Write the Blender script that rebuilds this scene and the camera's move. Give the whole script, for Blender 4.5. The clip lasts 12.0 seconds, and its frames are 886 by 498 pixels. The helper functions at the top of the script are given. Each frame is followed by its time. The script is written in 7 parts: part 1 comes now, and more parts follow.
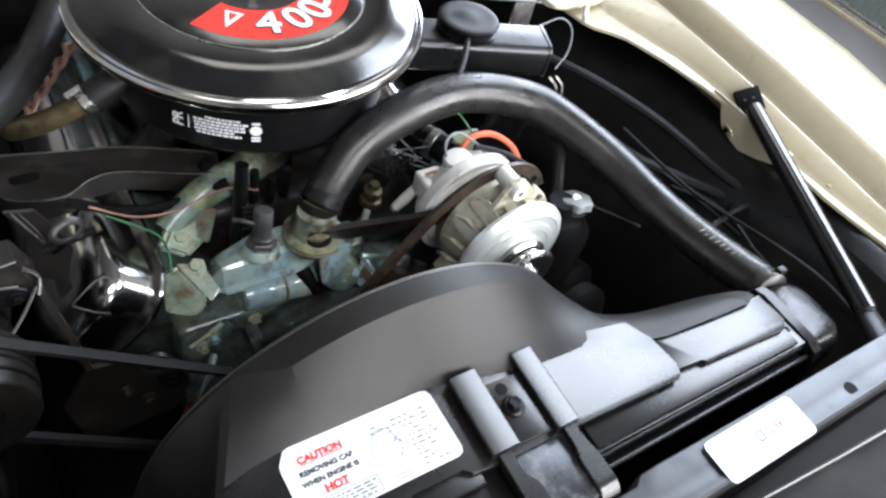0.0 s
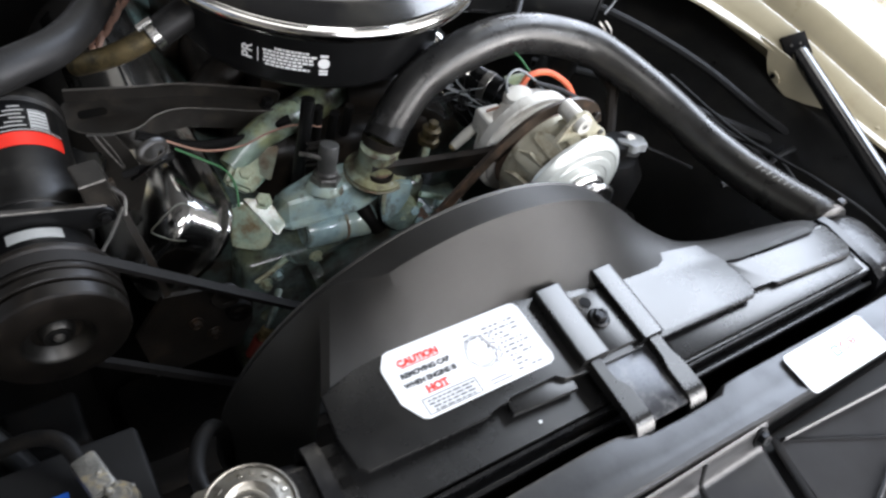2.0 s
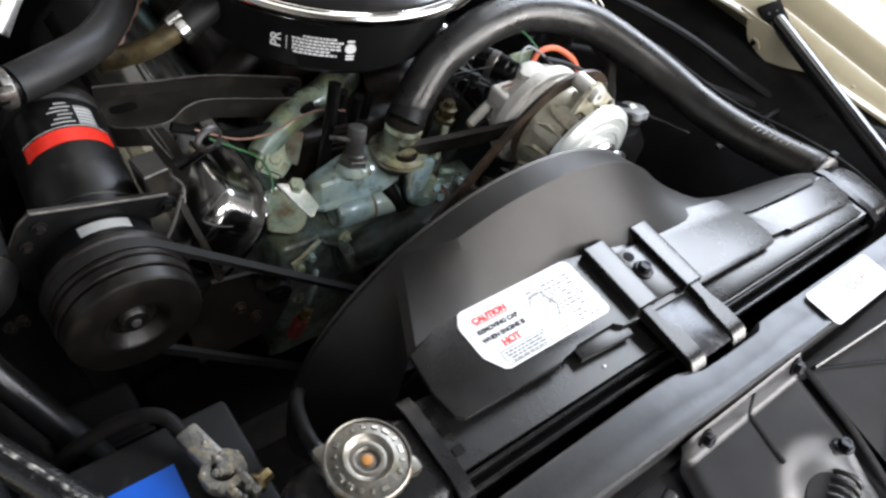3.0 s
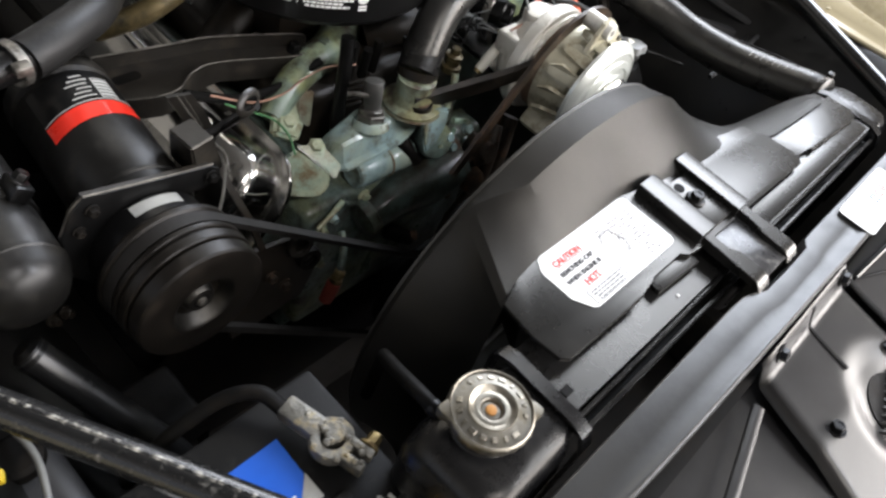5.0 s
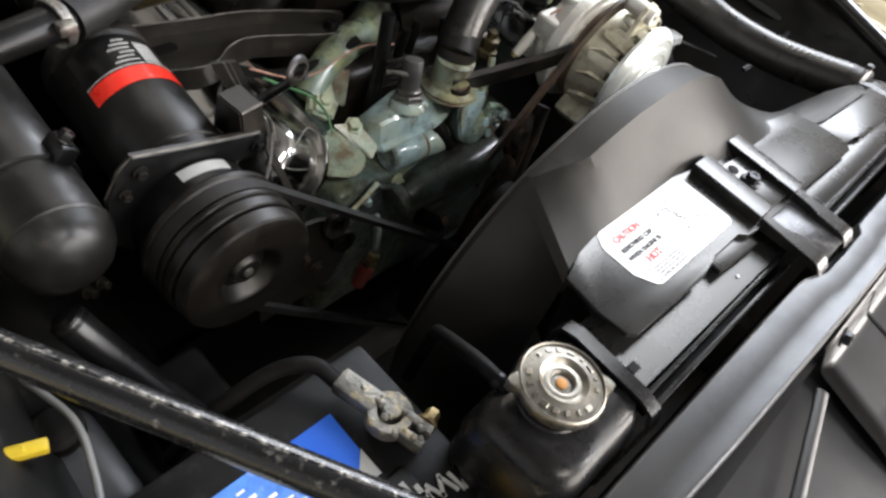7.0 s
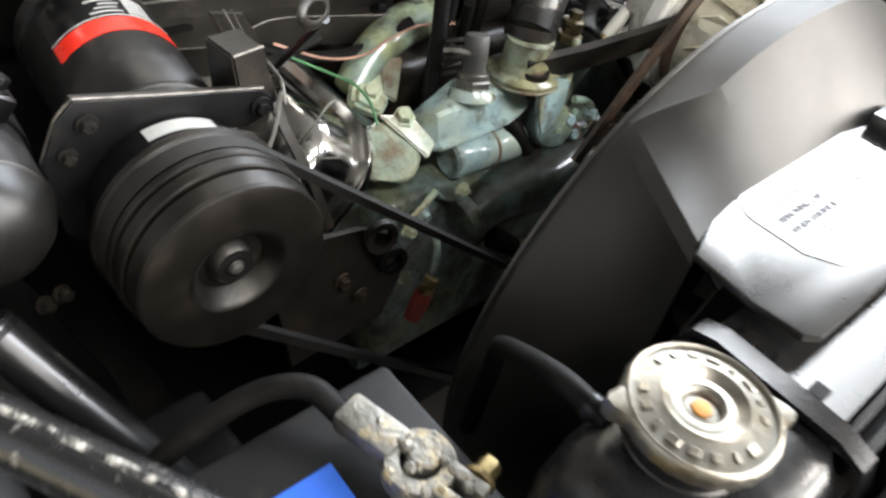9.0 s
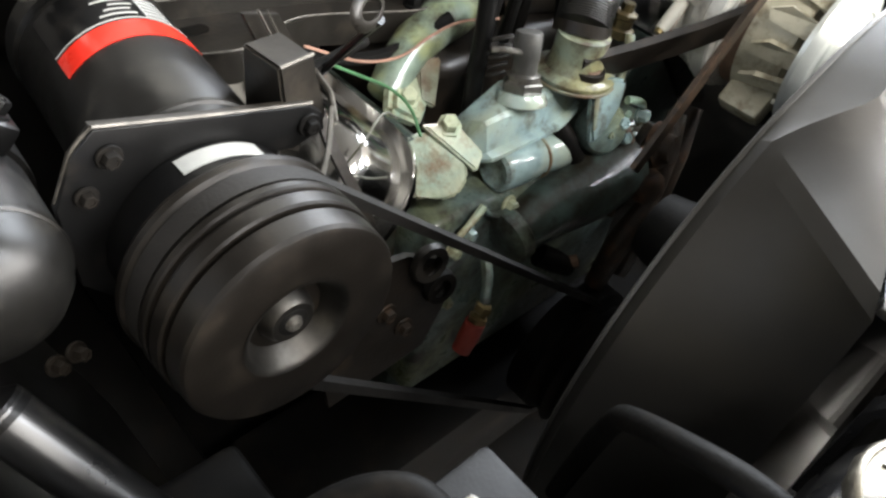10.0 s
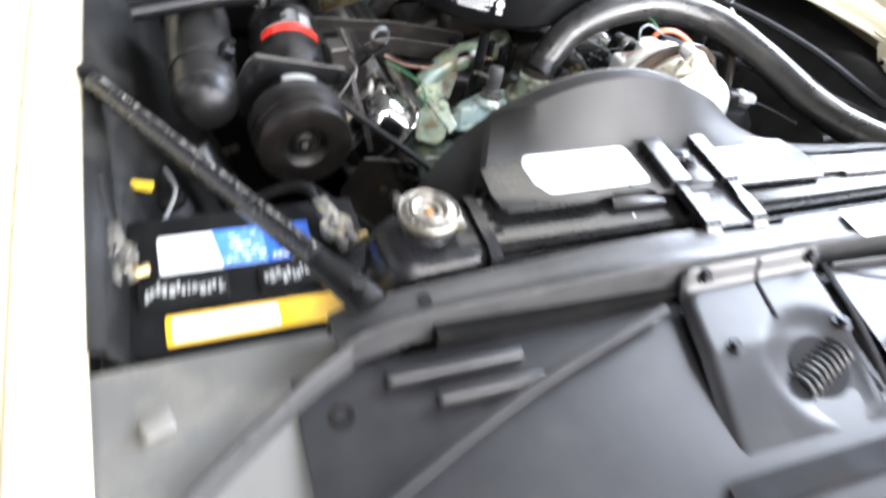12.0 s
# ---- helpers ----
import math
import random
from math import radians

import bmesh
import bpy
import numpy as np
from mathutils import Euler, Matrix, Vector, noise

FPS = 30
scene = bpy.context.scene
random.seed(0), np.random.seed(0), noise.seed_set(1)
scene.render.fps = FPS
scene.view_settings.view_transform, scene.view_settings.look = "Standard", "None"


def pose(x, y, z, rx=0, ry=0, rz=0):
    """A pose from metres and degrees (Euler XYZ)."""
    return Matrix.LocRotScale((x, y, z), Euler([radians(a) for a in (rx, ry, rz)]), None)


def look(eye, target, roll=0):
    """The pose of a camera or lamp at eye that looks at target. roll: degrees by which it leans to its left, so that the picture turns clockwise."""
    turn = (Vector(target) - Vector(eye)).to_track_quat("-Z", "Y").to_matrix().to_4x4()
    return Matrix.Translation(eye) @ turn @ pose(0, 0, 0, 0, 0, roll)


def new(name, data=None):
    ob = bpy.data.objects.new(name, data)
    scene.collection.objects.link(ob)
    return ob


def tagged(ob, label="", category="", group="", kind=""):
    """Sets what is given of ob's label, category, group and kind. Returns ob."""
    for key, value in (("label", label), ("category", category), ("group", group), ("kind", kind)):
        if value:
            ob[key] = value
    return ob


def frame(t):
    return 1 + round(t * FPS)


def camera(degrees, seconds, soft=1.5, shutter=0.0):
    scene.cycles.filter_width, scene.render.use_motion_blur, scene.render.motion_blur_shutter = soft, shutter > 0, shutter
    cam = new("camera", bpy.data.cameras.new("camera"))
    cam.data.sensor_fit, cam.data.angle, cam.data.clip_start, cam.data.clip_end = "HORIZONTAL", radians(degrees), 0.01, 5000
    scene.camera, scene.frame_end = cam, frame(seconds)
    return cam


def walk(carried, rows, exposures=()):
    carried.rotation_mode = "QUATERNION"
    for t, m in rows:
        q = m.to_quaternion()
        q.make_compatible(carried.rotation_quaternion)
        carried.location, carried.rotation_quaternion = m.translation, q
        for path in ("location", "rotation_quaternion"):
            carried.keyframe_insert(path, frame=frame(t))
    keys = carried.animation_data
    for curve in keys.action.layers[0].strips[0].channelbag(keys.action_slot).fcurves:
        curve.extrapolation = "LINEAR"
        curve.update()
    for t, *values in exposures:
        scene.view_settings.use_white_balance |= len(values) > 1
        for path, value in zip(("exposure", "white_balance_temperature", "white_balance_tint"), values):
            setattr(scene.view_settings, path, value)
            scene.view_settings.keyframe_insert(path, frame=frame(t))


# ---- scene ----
cam = camera(62.4, 12.0, 2.5, 0.5)
PATH = [
    (0, (-0.314, -0.192, 1.447), (0.624, 0.805, -0.011), 16.4),
    (0.5, (-0.348, -0.197, 1.439), (0.588, 0.805, -0.017), 16.8),
    (1, (-0.388, -0.209, 1.421), (0.557, 0.762, -0.05), 16.3),
    (1.5, (-0.376, -0.205, 1.409), (0.545, 0.768, -0.076), 17.4),
    (2, (-0.405, -0.203, 1.395), (0.532, 0.769, -0.08), 16.7),
    (2.5, (-0.468, -0.205, 1.394), (0.542, 0.693, -0.08), 16.8),
    (3, (-0.513, -0.183, 1.394), (0.524, 0.694, -0.075), 17.3),
    (3.2, (-0.523, -0.174, 1.392), (0.515, 0.69, -0.084), 17.2),
    (4.8, (-0.597, -0.109, 1.357), (0.551, 0.557, -0.139), 20.2),
    (5, (-0.61, -0.097, 1.358), (0.533, 0.562, -0.145), 19.6),
    (5.5, (-0.633, -0.078, 1.353), (0.534, 0.539, -0.15), 21.1),
    (6, (-0.651, -0.066, 1.355), (0.516, 0.558, -0.145), 21.3),
    (6.5, (-0.661, -0.066, 1.355), (0.502, 0.573, -0.141), 20.7),
    (7, (-0.651, -0.072, 1.308), (0.525, 0.588, -0.169), 21.1),
    (7.2, (-0.625, -0.068, 1.27), (0.564, 0.672, -0.157), 20.0),
    (8.8, (-0.564, -0.086, 1.148), (0.494, 0.908, -0.228), 10.9),
    (9, (-0.551, -0.063, 1.127), (0.532, 0.925, -0.233), 10.8),
    (9.5, (-0.537, 0.005, 1.089), (0.568, 0.975, -0.267), 10.9),
    (10, (-0.543, 0.03, 1.089), (0.564, 0.971, -0.285), 10.9),
    (10.5, (-0.552, 0.015, 1.124), (0.551, 0.937, -0.267), 11.2),
    (11, (-0.557, -0.084, 1.215), (0.493, 0.842, -0.213), 10.8),
    (11.2, (-0.556, -0.147, 1.27), (0.432, 0.815, -0.178), 13.0),
    (11.4, (-0.554, -0.21, 1.318), (0.326, 0.842, -0.138), 12.2),
    (11.5, (-0.549, -0.255, 1.326), (0.266, 0.876, -0.108), 10.6),
    (11.6, (-0.565, -0.291, 1.347), (0.232, 0.861, -0.081), 10.0),
    (11.8, (-0.571, -0.399, 1.377), (0.156, 0.843, -0.012), 9.6),
    (12, (-0.57, -0.542, 1.383), (0.082, 0.757, 0.009), 10.8),
]
walk(cam, [(t, look(eye, target, roll)) for t, eye, target, roll in PATH], [(0, 0.2, 5800, 14), (2, -0.02, 5900, 14), (3, 0.0, 6050, 14), (5, 0.1, 6350, 14), (7, 0.25, 6400, 14), (9, 1.08, 6400, 12), (10, 1.2, 6450, 11), (11, 1.15, 6150, 12), (11.5, 1.3, 5950, 15), (12, 1.32, 5850, 15)])

# ---- world and light: a bright hall with tall windows beside the car ----
world = bpy.data.worlds.new("sky")
scene.world = world
world.use_nodes = True
wn = world.node_tree
sky = wn.nodes.new("ShaderNodeTexSky")
sky.sky_type, sky.sun_disc = "NISHITA", False
sky.sun_elevation, sky.sun_rotation = radians(38), radians(80)
wn.links.new(sky.outputs[0], wn.nodes["Background"].inputs[0])
wn.nodes["Background"].inputs[1].default_value = 0.05


def window_light(name, eye, target, w, h, watts, colour):
    d = bpy.data.lights.new(name, "AREA")
    d.shape, d.size, d.size_y, d.energy, d.color = "RECTANGLE", w, h, watts, colour
    ob = new(name, d)
    ob.matrix_world = look(eye, target)
    return ob


# Unseen lamp added to whiten the fender tops; the ceiling has no opening.
window_light("fender_fill", (3.0, -3.7, 4.5), (2.6, -2.0, 0.0), 0.9, 1.4, 190, (0.92, 0.96, 1.0))
# Unseen strip added where the lid's bright reflection points.
window_light("lid_strip_light", (1.7, 3.1, 4.5), (1.7, 3.1, 0.0), 3.0, 1.1, 48, (1.0, 0.96, 0.84))
# Unseen fill lamp added to brighten the engine front.
window_light("engine_fill", (-0.6, -3.0, 5.5), (-0.4, 0.2, 0.7), 2.0, 1.0, 160, (1.0, 0.98, 0.94))
window_light("window_light_side", (3.45, 1.28, 3.6), (0, 1.28, 2.6), 2.4, 2.8, 300, (0.86, 0.93, 1.0))
window_light("window_light_rear", (3.45, 3.3, 2.35), (0, 2.0, 1.9), 1.6, 1.3, 115, (0.92, 0.96, 1.0))
window_light("window_light_corner", (3.45, -3.05, 1.9), (0, -1.6, 1.4), 2.3, 1.6, 240, (1.0, 0.97, 0.92))
# Unseen weak lamp added to light the fender by the battery.
window_light("battery_side_fill", (-3.9, 0.8, 2.4), (0, 0.2, 0.9), 3.2, 1.8, 12, (0.95, 0.97, 1.0))
window_light("window_light_front", (1.3, -4.35, 2.3), (1.2, 0.2, 1.9), 4.2, 2.5, 370, (1.0, 0.96, 0.90))

# ---- materials ----
MATS = {}


def mat(name, base, rough=0.5, metal=0.0, vary=0.15, scale=40.0, bump=0.0, bscale=300.0, coat=0.0, dirt=None, dirt_amt=0.0, dscale=18.0, spec=0.5, rvary=0.12, tint=None, tscale=12.0, gloss=None):
    if name in MATS:
        return MATS[name]
    m = bpy.data.materials.new(name)
    m.use_nodes = True
    nt = m.node_tree
    b = nt.nodes["Principled BSDF"]
    tc = nt.nodes.new("ShaderNodeTexCoord")
    n1 = nt.nodes.new("ShaderNodeTexNoise")
    n1.inputs["Scale"].default_value, n1.inputs["Detail"].default_value, n1.inputs["Roughness"].default_value = scale, 6, 0.6
    nt.links.new(tc.outputs["Object"], n1.inputs["Vector"])
    r1 = nt.nodes.new("ShaderNodeValToRGB")
    lo = [max(0.0, c * (1 - vary)) for c in base]
    hi = [min(1.0, c * (1 + vary)) for c in base]
    r1.color_ramp.elements[0].position, r1.color_ramp.elements[1].position = 0.3, 0.7
    r1.color_ramp.elements[0].color, r1.color_ramp.elements[1].color = (*lo, 1), (*hi, 1)
    nt.links.new(n1.outputs["Fac"], r1.inputs["Fac"])
    col = r1.outputs["Color"]
    if tint:
        n0 = nt.nodes.new("ShaderNodeTexNoise")
        n0.inputs["Scale"].default_value, n0.inputs["Detail"].default_value = tscale, 5
        nt.links.new(tc.outputs["Object"], n0.inputs["Vector"])
        r0 = nt.nodes.new("ShaderNodeMapRange")
        r0.inputs["From Min"].default_value, r0.inputs["From Max"].default_value = 0.42, 0.66
        nt.links.new(n0.outputs["Fac"], r0.inputs["Value"])
        mt = nt.nodes.new("ShaderNodeMix")
        mt.data_type = "RGBA"
        nt.links.new(r0.outputs["Result"], mt.inputs["Factor"])
        nt.links.new(col, mt.inputs["A"])
        mt.inputs["B"].default_value = (*tint, 1)
        col = mt.outputs["Result"]
    n2 = nt.nodes.new("ShaderNodeTexNoise")
    n2.inputs["Scale"].default_value, n2.inputs["Detail"].default_value, n2.inputs["Roughness"].default_value = dscale, 8, 0.68
    nt.links.new(tc.outputs["Object"], n2.inputs["Vector"])
    if dirt:
        r2 = nt.nodes.new("ShaderNodeValToRGB")
        e = r2.color_ramp.elements
        e[0].position, e[1].position = 0.62 - 0.3 * dirt_amt, 0.78 - 0.25 * dirt_amt
        e[0].color, e[1].color = (0, 0, 0, 1), (1, 1, 1, 1)
        nt.links.new(n2.outputs["Fac"], r2.inputs["Fac"])
        mx = nt.nodes.new("ShaderNodeMix")
        mx.data_type = "RGBA"
        nt.links.new(r2.outputs["Color"], mx.inputs["Factor"])
        nt.links.new(col, mx.inputs["A"])
        mx.inputs["B"].default_value = (*dirt, 1)
        col = mx.outputs["Result"]
    nt.links.new(col, b.inputs["Base Color"])
    mr = nt.nodes.new("ShaderNodeMapRange")
    mr.inputs["From Min"].default_value, mr.inputs["From Max"].default_value = 0.3, 0.7
    mr.inputs["To Min"].default_value, mr.inputs["To Max"].default_value = max(0.02, rough - rvary * rough * 1.5), min(1, rough + rvary * rough * 1.5)
    nt.links.new(n2.outputs["Fac"], mr.inputs["Value"])
    nt.links.new(mr.outputs["Result"], b.inputs["Roughness"])
    b.inputs["Metallic"].default_value = metal
    b.inputs["Specular IOR Level"].default_value = spec
    if gloss:
        b.inputs["Specular Tint"].default_value = (*gloss, 1)
    if coat:
        b.inputs["Coat Weight"].default_value, b.inputs["Coat Roughness"].default_value = coat, 0.06
    if bump:
        n3 = nt.nodes.new("ShaderNodeTexNoise")
        n3.inputs["Scale"].default_value, n3.inputs["Detail"].default_value = bscale, 4
        nt.links.new(tc.outputs["Object"], n3.inputs["Vector"])
        bp = nt.nodes.new("ShaderNodeBump")
        bp.inputs["Strength"].default_value, bp.inputs["Distance"].default_value = bump, 0.001
        nt.links.new(n3.outputs["Fac"], bp.inputs["Height"])
        nt.links.new(bp.outputs["Normal"], b.inputs["Normal"])
    MATS[name] = m
    return m


M_SHROUD = mat("shroud_plastic", (0.015, 0.0143, 0.0132), 0.48, vary=0.2, scale=25, bump=0.03, bscale=700, dirt=(0.014, 0.0135, 0.0125), dirt_amt=0.3, dscale=7, spec=0.75, rvary=0.07, gloss=(1.0, 0.96, 0.88))
M_FLANGE = mat("smooth_shroud_plastic", (0.007, 0.007, 0.007), 0.28, vary=0.2, scale=25, bump=0.012, bscale=900, dirt=(0.014, 0.0135, 0.0125), dirt_amt=0.3, dscale=9, spec=0.64, rvary=0.12, gloss=(1.0, 0.96, 0.88))
M_BLACK = mat("black_paint", (0.004, 0.004, 0.004), 0.32, vary=0.25, bump=0.08, bscale=400, dirt=(0.012, 0.0105, 0.009), dirt_amt=0.22, dscale=22, spec=0.22)
M_BLACKDULL = mat("dull_black_paint", (0.0035, 0.0033, 0.003), 0.62, vary=0.3, bump=0.3, bscale=350, dirt=(0.010, 0.008, 0.006), dirt_amt=0.35, dscale=25, spec=0.12)
M_RAD = mat("radiator_black", (0.008, 0.008, 0.0085), 0.29, vary=0.3, bump=0.12, bscale=300, dirt=(0.022, 0.021, 0.02), dirt_amt=0.2, dscale=30, rvary=0.2, spec=0.32, gloss=(1.0, 0.96, 0.88))
M_PANEL = mat("satin_panel_paint", (0.013, 0.013, 0.014), 0.35, vary=0.2, bump=0.03, bscale=220, dirt=(0.020, 0.0195, 0.018), dirt_amt=0.2, dscale=9, rvary=0.09, spec=0.42, gloss=(1.0, 0.96, 0.88))
M_RUBBER = mat("hose_rubber", (0.018, 0.0175, 0.0165), 0.31, vary=0.25, bump=0.25, bscale=420, dirt=(0.04, 0.037, 0.032), dirt_amt=0.14, dscale=30, rvary=0.25, spec=0.48, gloss=(1.0, 0.96, 0.88))
M_RUBBER2 = mat("dull_rubber", (0.009, 0.0087, 0.0083), 0.50, vary=0.25, bump=0.3, bscale=260, dirt=(0.03, 0.027, 0.022), dirt_amt=0.12, dscale=30, spec=0.3)
M_BELT = mat("belt_rubber", (0.009, 0.008, 0.007), 0.65, vary=0.25, bump=0.3, bscale=500, spec=0.25)
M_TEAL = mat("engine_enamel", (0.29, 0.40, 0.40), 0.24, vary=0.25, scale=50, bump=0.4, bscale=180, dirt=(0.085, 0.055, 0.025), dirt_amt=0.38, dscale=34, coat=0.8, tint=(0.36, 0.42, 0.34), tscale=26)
# Darker enamel copy: shade of the set-back parts in the colour, plus grime.
M_TEALSHADE = mat("shaded_grimy_enamel", (0.060, 0.088, 0.078), 0.32, vary=0.35, scale=30, bump=0.5, bscale=160, dirt=(0.022, 0.018, 0.012), dirt_amt=0.7, dscale=24, coat=0.4)
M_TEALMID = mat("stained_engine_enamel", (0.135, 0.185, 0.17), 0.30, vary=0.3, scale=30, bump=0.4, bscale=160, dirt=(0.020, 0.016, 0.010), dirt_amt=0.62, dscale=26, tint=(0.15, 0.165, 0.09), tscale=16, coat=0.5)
M_ARM = mat("stamped_black_steel", (0.013, 0.0115, 0.0095), 0.40, vary=0.3, bump=0.2, bscale=200, dirt=(0.034, 0.028, 0.021), dirt_amt=0.3, dscale=26, spec=0.35)
M_TEALPALE = mat("stained_pale_enamel", (0.44, 0.47, 0.32), 0.30, vary=0.25, scale=45, bump=0.6, bscale=150, dirt=(0.15, 0.10, 0.04), dirt_amt=0.45, dscale=42, tint=(0.24, 0.34, 0.26), tscale=30, coat=0.5)
M_WORNBLACK = mat("chipped_black_paint", (0.008, 0.008, 0.008), 0.26, vary=0.25, bump=0.12, bscale=400, dirt=(0.22, 0.21, 0.19), dirt_amt=0.07, dscale=120)
M_EDGE = mat("worn_bare_edge", (0.065, 0.06, 0.052), 0.45, 0.4, vary=0.6, scale=90)
M_DULLSTEEL = mat("dull_plated_steel", (0.22, 0.21, 0.19), 0.42, 0.9, vary=0.25, scale=90, dirt=(0.06, 0.05, 0.04), dirt_amt=0.4, dscale=60)
M_CORNER = mat("dusty_grey_panel_paint", (0.10, 0.098, 0.088), 0.42, vary=0.15, scale=8, bump=0.12, bscale=200, dirt=(0.16, 0.15, 0.125), dirt_amt=0.4, dscale=9)
M_CHROME = mat("chrome", (0.62, 0.61, 0.58), 0.16, 1.0, vary=0.04, rvary=0.15)
M_RIM = mat("dulled_chrome_rim", (0.40, 0.39, 0.37), 0.13, 1.0, vary=0.06)
M_PIPE = mat("gloss_black_pipe", (0.010, 0.010, 0.010), 0.17, vary=0.3, spec=0.9)
M_TONGUE = mat("rubbed_satin_black", (0.022, 0.022, 0.0235), 0.30, vary=0.3, scale=60, bump=0.1, bscale=250, dirt=(0.14, 0.138, 0.13), dirt_amt=0.42, dscale=55)
M_SCUFF = mat("scuffed_edge", (0.012, 0.012, 0.012), 0.3, vary=0.3, bump=0.3, bscale=500, dirt=(0.50, 0.48, 0.42), dirt_amt=0.46, dscale=160)
M_DUSTLINER = mat("dusty_inner_fender", (0.014, 0.0138, 0.013), 0.42, vary=0.25, scale=12, bump=0.2, bscale=90, dirt=(0.05, 0.047, 0.04), dirt_amt=0.4, dscale=8)
M_BARGREY = mat("dusty_satin_black", (0.032, 0.0315, 0.030), 0.33, vary=0.2, scale=10, bump=0.05, bscale=220, dirt=(0.017, 0.0165, 0.0155), dirt_amt=0.4, dscale=22, spec=0.38)
M_ALU = mat("cast_aluminium", (0.66, 0.65, 0.62), 0.38, 0.85, vary=0.12, bump=0.35, bscale=420, dirt=(0.25, 0.21, 0.15), dirt_amt=0.35, dscale=50)
M_STEEL = mat("zinc_steel", (0.62, 0.61, 0.58), 0.26, 1.0, vary=0.1, scale=90)
M_CAP = mat("cap_steel", (0.15, 0.14, 0.118), 0.40, 0.85, vary=0.25, scale=120, bump=0.25, bscale=300, dirt=(0.09, 0.075, 0.045), dirt_amt=0.4, dscale=60)
M_CAPBRIGHT = mat("rubbed_cap_steel", (0.24, 0.222, 0.185), 0.36, 1.0, vary=0.2, scale=150)
M_LEAD = mat("lead_terminal", (0.13, 0.125, 0.11), 0.45, 0.5, vary=0.5, bump=1.0, bscale=260, dirt=(0.30, 0.24, 0.13), dirt_amt=0.32, dscale=80)
M_RUST = mat("rusty_steel", (0.16, 0.10, 0.065), 0.65, 0.3, vary=0.4, bump=0.6, bscale=260, dirt=(0.05, 0.035, 0.025), dirt_amt=0.5, dscale=40)
M_BRASS = mat("aged_brass", (0.30, 0.235, 0.11), 0.42, 0.8, vary=0.3, dirt=(0.07, 0.045, 0.02), dirt_amt=0.5, dscale=50)
M_CREAM = mat("cream_car_paint", (0.43, 0.375, 0.245), 0.30, vary=0.04, coat=0.5, dirt=(0.36, 0.30, 0.19), dirt_amt=0.06, dscale=10)
M_LID = mat("gloss_black_lid", (0.006, 0.006, 0.006), 0.15, vary=0.2, rvary=0.3, spec=0.75, dirt=(0.02, 0.019, 0.015), dirt_amt=0.3, dscale=9, gloss=(1.0, 0.96, 0.88))
M_CLEANER = mat("satin_black_housing", (0.004, 0.004, 0.004), 0.34, vary=0.2, bump=0.06, spec=0.25)
M_SNORKEL = mat("satin_black_steel", (0.006, 0.006, 0.006), 0.30, vary=0.2, bump=0.04, spec=0.7, dirt=(0.02, 0.019, 0.015), dirt_amt=0.2, dscale=14)
M_WHITE = mat("white_label_paper", (0.72, 0.72, 0.70), 0.45, vary=0.03, scale=15)
M_INK = mat("black_ink", (0.03, 0.03, 0.03), 0.6)
M_GREYINK = mat("grey_ink", (0.22, 0.22, 0.22), 0.6)
M_RED = mat("red_ink", (0.62, 0.035, 0.022), 0.4, vary=0.06)
M_DECALRED = mat("red_decal", (0.66, 0.025, 0.012), 0.3, vary=0.05, coat=0.4)
M_BLUE = mat("blue_label", (0.012, 0.10, 0.52), 0.35, vary=0.06)
M_YELLOW = mat("yellow_label", (0.85, 0.50, 0.015), 0.38, vary=0.05)
M_BATTERY = mat("battery_case_plastic", (0.006, 0.006, 0.006), 0.48, vary=0.2, bump=0.12, bscale=500, dirt=(0.022, 0.021, 0.018), dirt_amt=0.2, dscale=30, spec=0.13)
M_GREYTXT = mat("embossed_grey", (0.32, 0.32, 0.30), 0.5)
M_LINER = mat("inner_fender_black", (0.012, 0.0118, 0.011), 0.38, vary=0.25, bump=0.3, bscale=60, dirt=(0.026, 0.023, 0.018), dirt_amt=0.35, dscale=10, spec=0.5, rvary=0.3)
M_WIREBLK = mat("black_wire", (0.008, 0.008, 0.008), 0.5, spec=0.3)
M_WIRERED = mat("orange_wire", (0.55, 0.10, 0.03), 0.45)
M_WIRERST = mat("faded_red_wire", (0.30, 0.17, 0.12), 0.5, vary=0.35, scale=30)
M_WIREGRN = mat("green_wire", (0.05, 0.16, 0.06), 0.5)
M_WIREGRY = mat("grey_wire", (0.16, 0.17, 0.17), 0.5)
M_CERAMIC = mat("off_white_boot", (0.62, 0.60, 0.52), 0.45, vary=0.1)
M_RUBBERRED = mat("red_rubber_boot", (0.30, 0.05, 0.035), 0.5, vary=0.2)
M_SENSOR = mat("grey_black_plastic", (0.055, 0.054, 0.050), 0.5, vary=0.2, bump=0.2, bscale=300, dirt=(0.09, 0.085, 0.075), dirt_amt=0.25, dscale=60)
M_SHELL = mat("worn_gloss_black", (0.0055, 0.0052, 0.0046), 0.40, vary=0.25, bump=0.06, bscale=300, dirt=(0.022, 0.020, 0.016), dirt_amt=0.25, dscale=35, spec=0.34, rvary=0.2)
M_POLISHED = mat("polished_ring", (0.055, 0.052, 0.047), 0.48, 1.0, vary=0.2, scale=200)
# Darker green copy: the runner's shadow is put into its colour, plus stains.
M_RUNNER = mat("shaded_green_stained_enamel", (0.19, 0.245, 0.19), 0.34, vary=0.3, scale=40, bump=0.4, bscale=170, dirt=(0.035, 0.026, 0.014), dirt_amt=0.5, dscale=30, tint=(0.25, 0.27, 0.12), tscale=24, coat=0.4)
M_GLASS = mat("grey_green_glass", (0.16, 0.19, 0.18), 0.05, spec=0.6)
